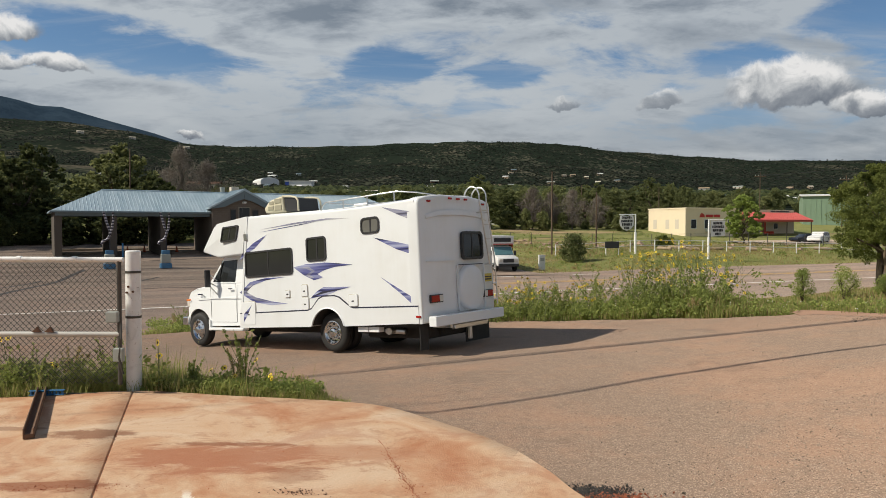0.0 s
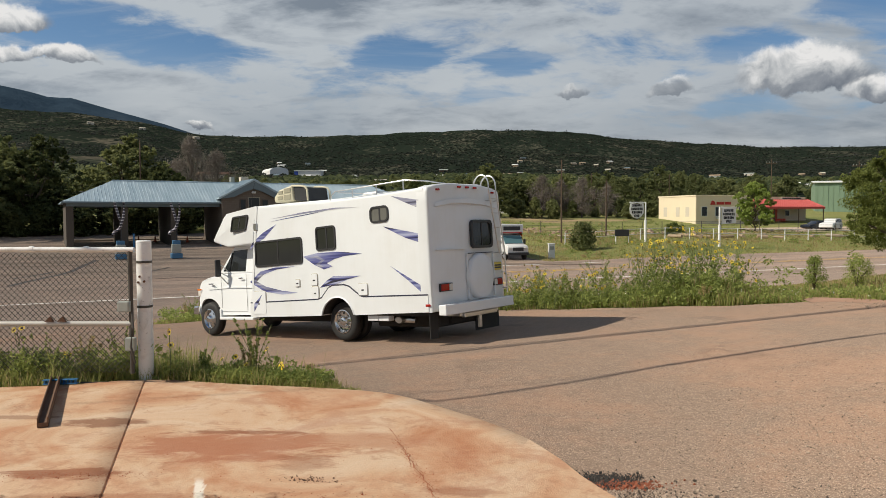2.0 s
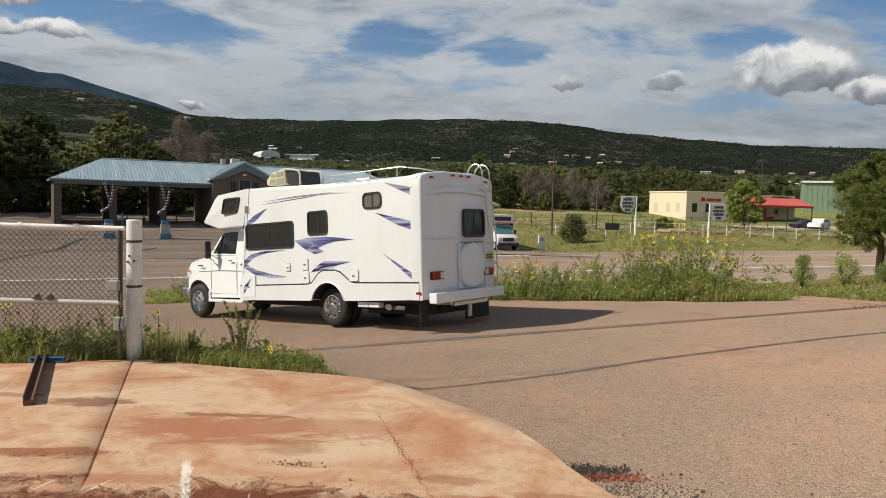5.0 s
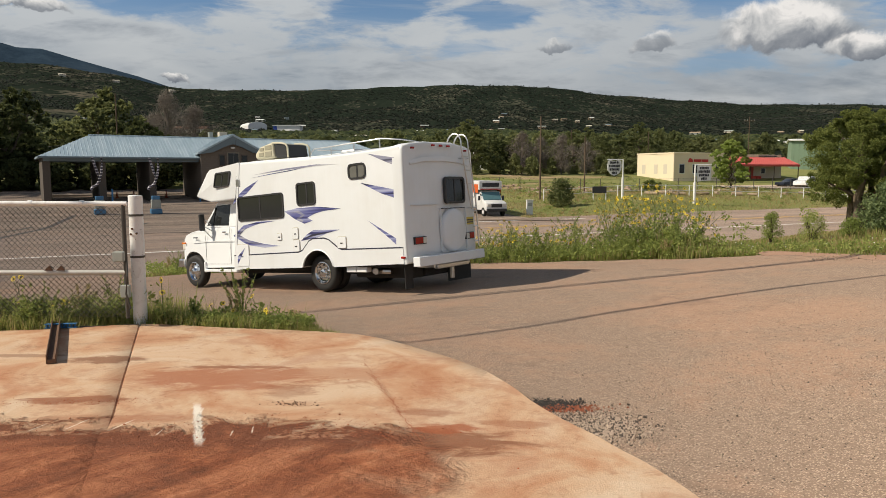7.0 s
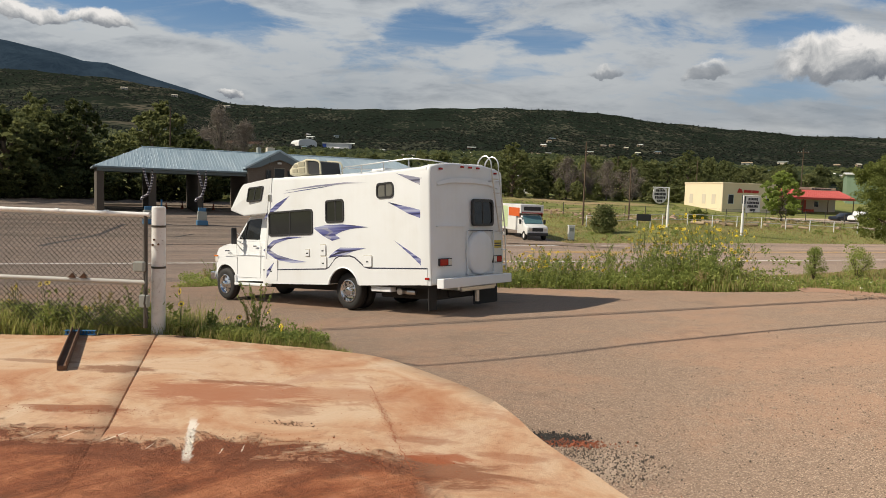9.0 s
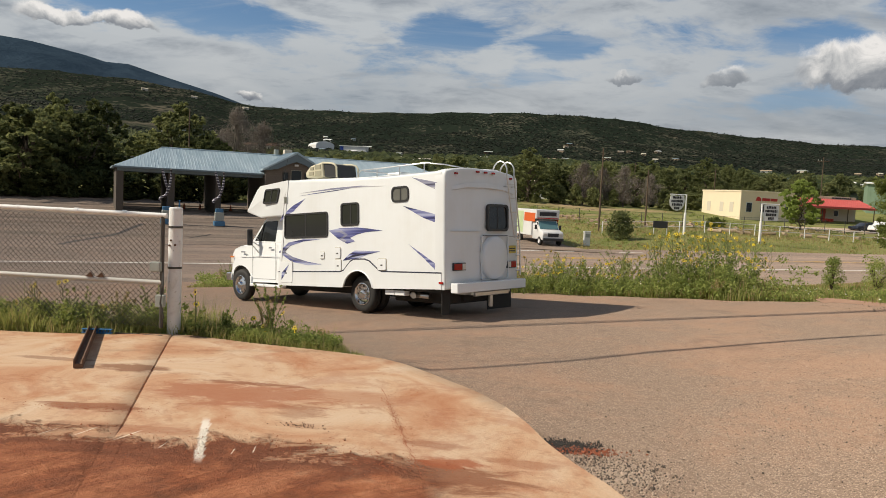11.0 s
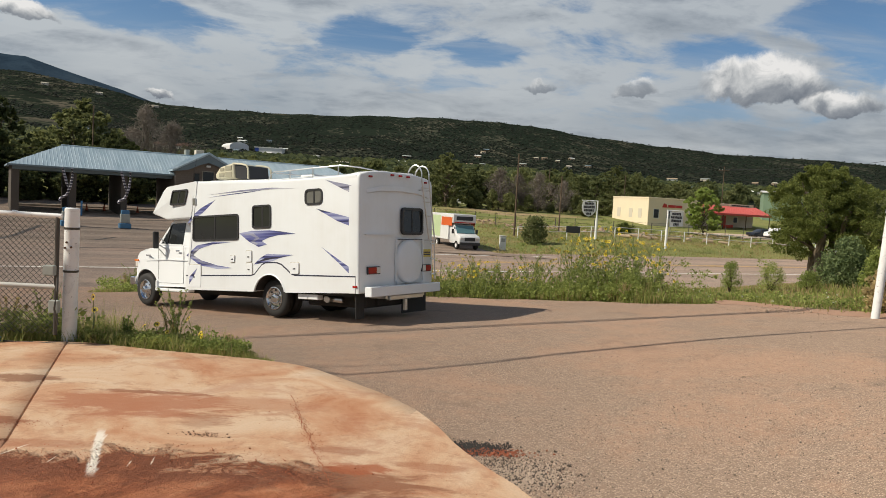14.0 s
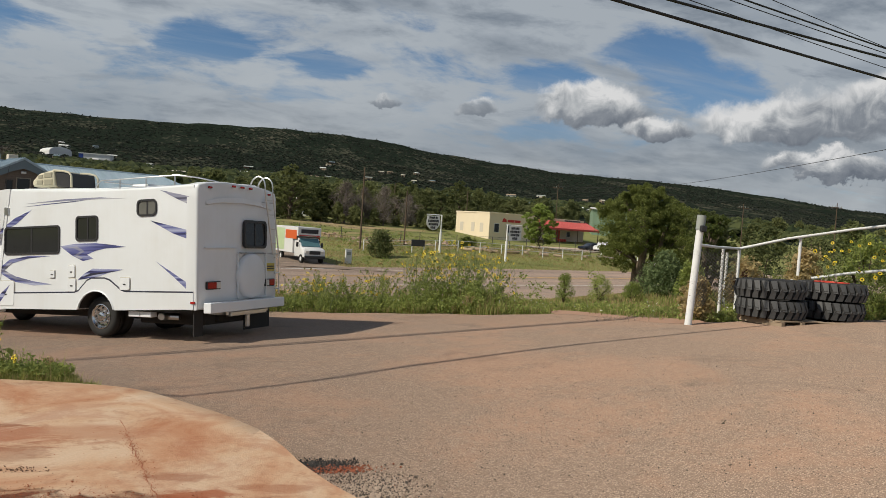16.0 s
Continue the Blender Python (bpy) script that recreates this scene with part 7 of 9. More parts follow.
def build_vehicles():
    # dark sports utility, seen from behind, nose to the building
    suv_out = [(0.0, 0.45), (0.0, 1.05), (0.12, 1.15), (0.32, 1.68), (0.6, 1.77), (2.6, 1.76), (3.35, 1.20), (4.6, 1.05), (4.9, 0.85), (4.95, 0.45), (4.4, 0.32), (0.4, 0.32)]
    suv = car("suv", at_ground(-11.6, 54.0, 104), "dark blue sport utility car parked before the planter", MAT["car_dark"], 4.95, 1.98, 1.77, suv_out,
              [[(0.42, 1.18), (0.50, 1.62), (1.25, 1.66), (1.25, 1.17)], [(1.33, 1.17), (1.33, 1.66), (2.1, 1.66), (2.1, 1.17)], [(2.18, 1.17), (2.18, 1.66), (2.55, 1.66), (3.15, 1.2)]], (0.95, 3.9), 0.38)
    rear_face(suv, 0.10, 1.98, (1.20, 1.60), (0.95, 1.15), 0.88)
    for s in (1, -1):
        part("roof_rail", new_box((0.6, 0.66 * s, 1.77), (2.5, 0.70 * s, 1.82), 0.01), MAT["alu"], suv)
    boxy_out = [(0.0, 0.5), (0.0, 1.85), (2.3, 1.84), (2.55, 1.25), (3.9, 1.12), (3.95, 0.6), (3.6, 0.5)]
    boxy = car("off_road_car", at_ground(-12.0, 61.0, 106), "boxy black off-road car with a tailgate spare wheel", MAT["car_black"], 3.95, 1.8, 1.85, boxy_out,
               [[(0.15, 1.2), (0.15, 1.72), (1.0, 1.72), (1.0, 1.2)], [(1.1, 1.2), (1.1, 1.72), (2.15, 1.72), (2.4, 1.25)]], (0.75, 3.2), 0.42)
    part("rear_window", new_box((-0.03, -0.62, 1.2), (0.03, 0.62, 1.68), 0.02), MAT["dark_glass"], boxy)
    part("hard_top", new_box((0.02, -0.74, 1.80), (2.3, 0.74, 1.90), 0.04, 2), MAT["stucco_pale"], boxy, "pale roof panel")
    bm = bmesh.new()
    lathe(bm, [(0.12, -0.2), (0.38, -0.2), (0.42, -0.1), (0.38, 0.0), (0.2, 0.01), (0.001, 0.02)], 24, Matrix.Translation((-0.22, 0, 1.0)) @ Matrix.Rotation(radians(-90), 4, "Y"))
    sp = part("spare_wheel", bm, MAT["rubber"], boxy, "tailgate spare wheel", smooth=True)
    part("hub", rod(bmesh.new(), (-0.25, 0, 1.0), (-0.22, 0, 1.0), 0.17, 16), MAT["alu"], sp)
    for s in (1, -1):
        part("tail_lamp", new_box((-0.06, 0.68 * s, 0.85), (0.03, 0.84 * s, 1.05), 0.01), MAT["red_lens"], boxy)
    truck_out = [(0.0, 0.6), (0.0, 1.25), (0.05, 1.85), (1.75, 1.87), (1.85, 1.93), (3.5, 1.92), (4.2, 1.32), (5.5, 1.22), (5.7, 1.0), (5.75, 0.6), (5.3, 0.5), (0.4, 0.5)]
    tr = car("pickup_truck", at_ground(-7.4, 54.8, 112), "white pickup with a canopy and gear on its roof", MAT["car_white"], 5.75, 1.95, 1.93, truck_out,
             [[(0.2, 1.35), (0.2, 1.75), (1.65, 1.75), (1.65, 1.35)], [(1.95, 1.33), (2.0, 1.82), (2.75, 1.83), (2.75, 1.33)], [(2.85, 1.33), (2.85, 1.83), (3.4, 1.83), (3.95, 1.36)]], (1.15, 4.75), 0.42)
    rear_face(tr, 0.04, 1.95, (1.36, 1.74), (0.98, 1.25), 0.62, 0.2)
    part("roof_bag", new_box((0.5, -0.5, 1.90), (1.6, 0.45, 2.18), 0.12, 3), MAT["black_trim"], tr, "black roof bag")
    # box truck by the far verge
    m = at_ground(4.6, 64.4, -70)
    t = thing("box_truck", "white rental box truck with an orange panel at the side street", "truck", m)
    part("cargo_box", new_box((-3.4, -1.1, 0.75), (0.75, 1.1, 3.05), 0.04, 2), MAT["car_white"], t, "white cargo box")
    part("attic", new_box((0.7, -1.1, 2.25), (1.75, 1.1, 3.05), 0.05, 2), MAT["car_white"], t, "overhang above the cab")
    sg = part("attic_sign", new_box((1.74, -0.95, 2.42), (1.77, 0.95, 2.95)), MAT["sign_white"], t, "white panel with a dark brand bar")
    part("bar", new_box((1.765, -0.8, 2.52), (1.785, 0.8, 2.86)), MAT["ink"], sg)
    part("stripe", new_box((1.765, -0.98, 2.28), (1.785, 0.98, 2.36)), MAT["red_sign"], sg)
    for s in (1, -1):
        part("side_panel", new_box((-0.9, 1.10 * s, 2.0), (1.55, 1.115 * s, 2.75)), MAT["orange"], t, "orange vinyl side panel")
        part("side_picture", new_box((-3.2, 1.10 * s, 0.95), (-1.1, 1.112 * s, 2.85)), MAT["green_vinyl"], t, "pale green vinyl side panel")
        part("side_window", new_box((1.15, 0.93 * s, 1.35), (1.85, 0.965 * s, 1.95), 0.01), MAT["dark_glass"], t)
        part("mirror", new_box((1.85, 1.05 * s, 1.35), (1.95, 1.25 * s, 1.75), 0.02), MAT["black_trim"], t)
        part("headlamp", new_box((3.0, 0.55 * s, 0.85), (3.09, 0.88 * s, 1.08), 0.02), MAT["clear_lens"], t)
    bm = bmesh.new()
    prism(bm, [(0.8, 0.5), (0.8, 2.15), (1.55, 2.12), (2.15, 1.38), (2.95, 1.2), (3.06, 1.0), (3.06, 0.5)], -0.97, 0.97, bevel=0.05, segments=2)
    part("cab", bm, MAT["car_white"], t, smooth=True)
    bm = bmesh.new()
    prism(bm, [(1.62, 2.06), (2.16, 1.40), (2.19, 1.43), (1.66, 2.09)], -0.84, 0.84)
    part("windscreen", bm, plain("sky_lit_glass", (0.10, 0.20, 0.22), 0.05), t)
    part("grille", new_box((3.04, -0.5, 0.78), (3.09, 0.5, 1.08)), MAT["black_trim"], t)
    part("bumper", new_box((2.95, -0.95, 0.42), (3.2, 0.95, 0.66), 0.03, 2), MAT["black_trim"], t)
    for x in (-2.1, 2.35):
        for s in (1, -1):
            mm = Matrix.Translation((x, s * 1.0, 0.38)) @ Matrix.Rotation(radians(-90 * s), 4, "X")
            bm = bmesh.new()
            lathe(bm, [(0.2, -0.22), (0.36, -0.22), (0.38, -0.18), (0.38, -0.03), (0.35, 0.0), (0.2, 0.0)], 20, mm)
            w = part("wheel", bm, MAT["rubber"], t, smooth=True)
            bm = bmesh.new()
            lathe(bm, [(0.21, -0.02), (0.1, -0.03), (0.001, 0.0)], 14, mm)
            part("rim", bm, MAT["car_white"], w)
    # cars before the red-roofed shop
    sedan = [(0.0, 0.45), (0.0, 0.95), (0.7, 1.02), (1.3, 1.42), (2.5, 1.42), (3.3, 0.98), (4.5, 0.82), (4.6, 0.45), (4.2, 0.3), (0.4, 0.3)]
    car("sedan", at_ground(59.0, 114.0, 200), "dark sedan parked before the shop", MAT["car_dark"], 4.6, 1.8, 1.42, sedan,
        [[(0.95, 1.05), (1.35, 1.36), (1.9, 1.36), (1.9, 1.03)], [(2.0, 1.03), (2.0, 1.36), (2.45, 1.36), (3.0, 1.03)]], (0.85, 3.7), 0.33)
    car("suv", at_ground(60.6, 114.5, 226), "white sport utility car parked before the shop", MAT["car_white"], 4.95, 1.98, 1.77, suv_out,
        [[(0.42, 1.18), (0.50, 1.62), (1.25, 1.66), (1.25, 1.17)], [(1.33, 1.17), (1.33, 1.66), (2.1, 1.66), (2.1, 1.17)], [(2.18, 1.17), (2.18, 1.66), (2.55, 1.66), (3.15, 1.2)]], (0.95, 3.9), 0.38)


def simple_window(parent, x0, x1, y, z0, z1):
    w = part("window", ring(bmesh.new(), [(x0, z0), (x1, z0), (x1, z1), (x0, z1)], [(x0 + 0.08, z0 + 0.08), (x1 - 0.08, z0 + 0.08), (x1 - 0.08, z1 - 0.08), (x0 + 0.08, z1 - 0.08)], y + 0.03, y - 0.05), MAT["sign_white"], parent, "white-framed window")
    part("pane", new_box((x0 + 0.06, y - 0.02, z0 + 0.06), (x1 - 0.06, y + 0.02, z1 - 0.06)), MAT["dark_glass"], w)


def build_shops():
    turn = Matrix.Rotation(radians(22), 4, "Z")
    m = Matrix.Translation((39.8, 118.1, land_z(39.8, 118.1) - 0.1)) @ turn
    b = thing("insurance_office", "cream stucco flat-roofed office across the road", "building", m)
    part("wall", new_box((0, 0, -0.6), (10.6, 9.5, 4.75), 0.06), MAT["stucco"], b, "cream stucco walls")
    part("parapet", new_box((-0.08, -0.08, 4.6), (10.68, 9.58, 4.84), 0.03), MAT["stucco"], b)
    for x in (1.1, 3.9, 8.9):
        simple_window(b, x, x + 1.2, 0.0, 1.35, 2.95)
    for y in (1.6, 4.0, 7.2):
        part("side_window", new_box((-0.03, y, 1.3), (0.05, y + 0.9, 2.9), 0.01), MAT["stucco_pale"], b)
    sg = part("sign_lettering", prism(bmesh.new(), [(2.9, 3.25), (4.0, 3.25), (3.8, 3.75), (3.3, 3.95), (3.1, 3.75)], -0.08, -0.01), MAT["red_sign"], b, "red brand emblem and lettering as plain shapes")
    part("bar", new_box((4.2, -0.08, 3.28), (5.75, -0.01, 3.72)), MAT["red_sign"], sg)
    part("bar", new_box((5.9, -0.08, 3.28), (7.2, -0.01, 3.72)), MAT["red_sign"], sg)
    part("air_unit", new_box((4.1, -0.5, 0.9), (4.8, 0.0, 1.4), 0.03), MAT["sign_white"], b)
    m2 = m @ Matrix.Translation((10.8, 1.5, 0.4))
    r = thing("shop", "low shop with a red metal awning roof across the road", "building", m2)
    part("wall", new_box((0, 2.0, -1.2), (17.0, 10, 3.9)), MAT["stucco_pale"], r)
    part("parapet_sign", new_box((8.0, 1.9, 3.75), (16.8, 2.15, 4.35), 0.02), MAT["stucco"], r)
    sgn = part("sign_board", new_box((11.0, 1.82, 3.85), (15.8, 1.9, 4.3)), MAT["stucco_pale"], r, "tan sign board with dark bars")
    bars(sgn, 11.2, 15.6, 3.88, 4.28, 1.82, 1, MAT["ink"], 2)
    bm = bmesh.new()
    prism(bm, [(2.05, 3.95), (-1.6, 2.55), (-1.6, 2.40), (2.05, 3.78)], 0.3, 17.6, axis="x")
    rf = part("awning_roof", bm, MAT["red_roof"], r, "red metal awning roof")
    bm = bmesh.new()
    for i in range(36):
        x = 0.4 + 17.0 * i / 35
        vs = [bm.verts.new(p) for p in ((x - 0.03, -1.6, 2.56), (x, -1.6, 2.62), (x + 0.03, -1.6, 2.56), (x - 0.03, 2.0, 3.94), (x, 2.0, 4.0), (x + 0.03, 2.0, 3.94))]
        bm.faces.new((vs[0], vs[1], vs[4], vs[3])), bm.faces.new((vs[1], vs[2], vs[5], vs[4]))
    part("roof_seams", bm, MAT["red_roof"], rf)
    part("fascia", new_box((0.3, -1.65, 2.2), (17.6, -1.58, 2.55)), MAT["red_roof"], r)
    for x in (0.5, 6.0, 11.5, 17.3):
        part("porch_post", rod(bmesh.new(), (x, -1.5, -0.5), (x, -1.5, 2.45), 0.08), MAT["pole_wood"], r)
    part("door", new_box((9.2, 1.93, 0), (10.2, 2.02, 2.15)), MAT["red_roof"], r, "dark red door")
    for x in (1.6, 4.2, 6.6, 12.0):
        simple_window(r, x, x + 1.1, 2.0, 0.9, 2.0)
    for i in range(4):
        bm = bmesh.new()
        rod(bm, (8.6 + 0.6 * i, 0.6, 0), (8.6 + 0.6 * i, 0.6, 0.5), 0.22)
        part("planter_pot", bm, MAT["red_paint"], r)
    g = thing("steel_warehouse", "sage green steel warehouse with a pale roof", "building", Matrix.Translation((77.5, 155, land_z(77.5, 155) - 0.6)) @ Matrix.Rotation(radians(-24), 4, "Z"))
    part("wall", new_box((0, 0, -1), (17, 18, 6.7)), MAT["green_steel"], g)
    for i in range(17):
        part("rib", new_box((i + 0.4, -0.06, -0.5), (i + 0.5, 0.0, 6.6)), MAT["green_steel"], g)
    bm = bmesh.new()
    prism(bm, [(-0.4, 6.6), (9, 7.2), (18.4, 6.6), (18.4, 6.8), (9, 7.4), (-0.4, 6.8)], -0.4, 17.4, axis="x")
    part("roof", bm, MAT["sign_white"], g, "pale metal roof")


def panel_sign(x, y, h, label, seed, shield):
    """A board hung from the arm of a white pipe post, with lettering as bars."""
    rng = random.Random(seed)
    s = thing("hanging_sign", label, "sign", Matrix.Translation((x, y, land_z(x, y))) @ Matrix.Rotation(radians(8), 4, "Z"), "roadside hanging signs")
    part("post", rod(bmesh.new(), (0, 0, -0.3), (0, 0, h), 0.08, 12), MAT["white_pipe"], s, smooth=True)
    part("post_sleeve", rod(bmesh.new(), (0, 0, -0.3), (0, 0, h * 0.55), 0.13, 12), MAT["white_pipe"], s, smooth=True)
    d = -1 if shield else 1
    part("arm", rod(bmesh.new(), (0, 0, h - 0.05), (1.75 * d, 0, h - 0.05), 0.05, 10), MAT["white_pipe"], s)
    c = 0.95 * d
    bm = bmesh.new()
    if shield:
        prism(bm, [(c + u * 0.78, h - 0.12 + w * 0.88) for u, w in ((-0.9, -0.05), (-0.6, 0.0), (0, -0.1), (0.6, 0.0), (0.9, -0.05), (1.0, -0.7), (0.95, -1.2), (0.55, -1.65), (0, -1.85), (-0.55, -1.65), (-0.95, -1.2), (-1.0, -0.7))[::-1]], -0.05, 0.05)
    else:
        prism(bm, [(c - 0.72, h - 1.72), (c + 0.75, h - 1.60), (c + 0.75, h - 0.14), (c - 0.72, h - 0.14)], -0.05, 0.05)
    b = part("board", bm, MAT["sign_white"], s, "white board with dark bars")
    for i in range(4):
        z = h - 0.36 - 0.36 * i
        w = (0.5, 0.62, 0.55, 0.30)[i]
        u = c - w
        while u < c + w - 0.06:
            k = min(rng.uniform(0.10, 0.22), c + w - u)
            part("bar", new_box((u, -0.07, z - rng.uniform(0.10, 0.14)), (u + k * 0.78, -0.045, z + rng.uniform(0.10, 0.14))), MAT["ink"], b)
            u += k
    return s


def build_roadside():
    panel_sign(20.2, 75.5, 4.15, "shield-shaped white sign on a white pipe post", 1, True)
    panel_sign(26.6, 72.0, 3.95, "rectangular white sign on a white pipe post", 2, False)
    # pipe rail fence along the far verge
    f = thing("rail_fence", "low white pipe rail fence along the far verge", "fence")
    prev = None
    for i in range(19):
        x = 12.0 + 2.75 * i
        y = 76.5 + 0.14 * (x - 12.0)
        z = land_z(x, y)
        part("fence_post", rod(bmesh.new(), (x, y, z - 0.2), (x, y, z + 1.25), 0.055, 8), MAT["white_pipe"], f)
        if prev:
            for h in (1.2, 0.65):
                part("fence_rail", rod(bmesh.new(), (prev[0], prev[1], prev[2] + h), (x, y, z + h), 0.032, 6), MAT["grey_pipe"], f)
        prev = (x, y, z)
    f2 = thing("wire_fence", "wire fence on thin steel posts beyond the verge", "fence")
    prev = None
    for i in range(25):
        x = 3.4 + 2.7 * i
        y = 92 + 0.12 * x
        z = land_z(x, y)
        part("fence_post", rod(bmesh.new(), (x, y, z - 0.2), (x, y, z + 1.7), 0.045, 6), MAT["galv"], f2)
        if prev:
            for h in (1.65, 1.1, 0.5):
                part("wire", rod(bmesh.new(), (prev[0], prev[1], prev[2] + h), (x, y, z + h), 0.014, 4), MAT["galv"], f2)
        prev = (x, y, z)
    w = thing("utility_cabinet", "small white utility cabinet on the verge", "cabinet", at_ground(8.9, 64.6, 15))
    part("cabinet", new_box((-0.3, -0.12, 0), (0.3, 0.12, 1.3), 0.03, 2), MAT["sign_white"], w)
    part("cap", new_box((-0.33, -0.15, 1.28), (0.33, 0.15, 1.36), 0.02), MAT["sign_white"], w)
    part("vent", new_box((-0.2, -0.15, 0.8), (0.2, -0.11, 1.1)), MAT["grey_box"], w)
    b = thing("notice_box", "dark box on short posts by the fence", "box", at_ground(17.6, 74.8, 6))
    part("panel", new_box((-0.75, -0.08, 0.75), (0.75, 0.08, 1.45), 0.02), MAT["ink"], b)
    for x in (-0.7, 0.66):
        part("leg", new_box((x, -0.05, -0.1), (x + 0.08, 0.05, 1.45)), MAT["white_pipe"], b)
    # timber and rubble along the fence
    rng = random.Random(21)
    for i in range(14):
        x = 24 + rng.uniform(0, 22)
        y = 79 + 0.14 * (x - 12) + rng.uniform(-1, 3)
        lg = thing("log", "weathered log lying by the fence", "log", at_ground(x, y, rng.uniform(0, 180)), "logs by the fence")
        part("timber", rod(bmesh.new(), (-rng.uniform(0.4, 1.0), 0, 0.17), (rng.uniform(0.4, 1.0), 0, 0.22), rng.uniform(0.13, 0.24), 9), MAT["old_wood"], lg)
    crumbs("rubble", "heaps of broken stone beyond the fence", "rubble", (20, 96), (8, 3.0), 90, (0.12, 0.38), MAT["boulder"], 23, land_z)
    # poles
    for x, y, h, arm in ((11.9, 78.5, 9.0, 0), (19.2, 90, 7.0, 0), (-39.8, 92, 10.5, 0), (70.5, 126, 11, 1), (66.0, 150, 11, 1), (82, 148, 9, 1), (45, 150, 8, 0), (103, 108.6, 12.2, 1), (91, 118.8, 10.6, 1), (27, 140, 8, 0)):
        p = thing("utility_pole", "tall weathered wooden utility pole", "pole", Matrix.Translation((x, y, land_z(x, y))), "utility poles")
        part("shaft", rod(bmesh.new(), (0, 0, -0.5), (0, 0, h), 0.10, 10, 0.07), MAT["pole_wood"], p, smooth=True)
        if arm:
            part("cross_arm", new_box((-1.2, -0.06, h - 0.9), (1.2, 0.06, h - 0.75)), MAT["pole_wood"], p)
            for dx in (-1.0, -0.4, 0.4, 1.0):
                part("insulator", rod(bmesh.new(), (dx, 0, h - 0.75), (dx, 0, h - 0.5), 0.05, 6), MAT["grey_box"], p)
    for a, b, r, lab in (((91, 118.8, 9.4), (103, 108.6, 10.4), 0.035, "slack overhead wire between poles"), ((70.5, 126, 12.5), (66, 150, 13), 0.03, "slack overhead wire between poles"), ((66, 150, 13), (82, 148, 12), 0.03, "slack overhead wire between poles"),
                         ((-60, 80, 5.2), (-39.8, 92, 6.6), 0.03, "overhead wire before dark trees")):
        cable("power_cable", a, b, r, 0.9, lab, 0.0, 0.0)


build_car_wash()
build_vehicles()
build_shops()
build_roadside()
verts, faces = [], []
LOT_S, LOT_N = [-90 + 3 * i for i in range(40)], [50.45 + 1.5 * j for j in range(25)]
for s in LOT_S:
    for n in LOT_N:
        x, y = from_sn(s, n)
        verts.append((x, y, land_z(x, y) + 0.005))
for i in range(len(LOT_S) - 1):
    for j in range(len(LOT_N) - 1):
        a = i * len(LOT_N) + j
        if LOT_S[i] < 18 or (LOT_N[j] < 72 and LOT_S[i] < 24):
            faces.append((a, a + len(LOT_N), a + len(LOT_N) + 1, a + 1))
lot = mesh_object("parking_lot", verts, faces, MAT["lot"], smooth=True)
tagged(lot, "sun-bleached parking lot of the car wash", "parking lot", kind="structure")

# ---- plants ----
MAT.update({
    "grass": leafy("fresh_grass", (0.18, 0.215, 0.055), (0.52, 0.51, 0.18)),
    "verge_grass": leafy("verge_grass", (0.16, 0.20, 0.050), (0.54, 0.53, 0.20)),
    "dry_grass": leafy("dry_grass", (0.28, 0.22, 0.10), (0.58, 0.46, 0.24)),
    "weed": leafy("weed_leaves", (0.115, 0.165, 0.040), (0.42, 0.46, 0.145)),
    "juniper": leafy("juniper_sprays", (0.044, 0.066, 0.017), (0.235, 0.262, 0.072), 0.35),
    "cottonwood": leafy("cottonwood_leaves", (0.078, 0.102, 0.042), (0.262, 0.272, 0.112), 0.45),
    "bright_leaf": leafy("young_tree_leaves", (0.16, 0.23, 0.05), (0.36, 0.43, 0.12)),
    "dark_leaf": leafy("dense_dark_leaves", (0.040, 0.056, 0.022), (0.148, 0.160, 0.060), 0.3),
    # leaf tones greyed, with distance haze in the colour
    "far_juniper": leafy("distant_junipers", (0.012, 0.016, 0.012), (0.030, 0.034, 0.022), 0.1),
    "bare_twig": leafy("bare_grey_twigs", (0.14, 0.115, 0.10), (0.30, 0.26, 0.22), 0.1),
    "blue_shrub": leafy("blue_green_shrub_leaves", (0.085, 0.125, 0.055), (0.215, 0.265, 0.115), 0.3),
    "hill_wood": leafy("hillside_woods", (0.030, 0.043, 0.017), (0.125, 0.138, 0.052), 0.2),
    "seedling": leafy("young_juniper_sprays", (0.16, 0.21, 0.06), (0.44, 0.48, 0.15), 0.5),
    "bark": plain("grey_brown_bark", (0.12, 0.09, 0.065), 0.95, vary=0.3, scale=3.0, bump=0.4),
    "stem": plain("weed_stem", (0.16, 0.19, 0.07), 0.8),
    "petal": plain("sunflower_petals", (0.82, 0.60, 0.02), 0.6, vary=0.12),
    "disc": plain("sunflower_disc", (0.05, 0.028, 0.012), 0.9),
    "seed_head": leafy("brown_seed_heads", (0.05, 0.025, 0.015), (0.14, 0.07, 0.04)),
    "tiny_white": plain("tiny_white_flowers", (0.8, 0.8, 0.74), 0.7),
})


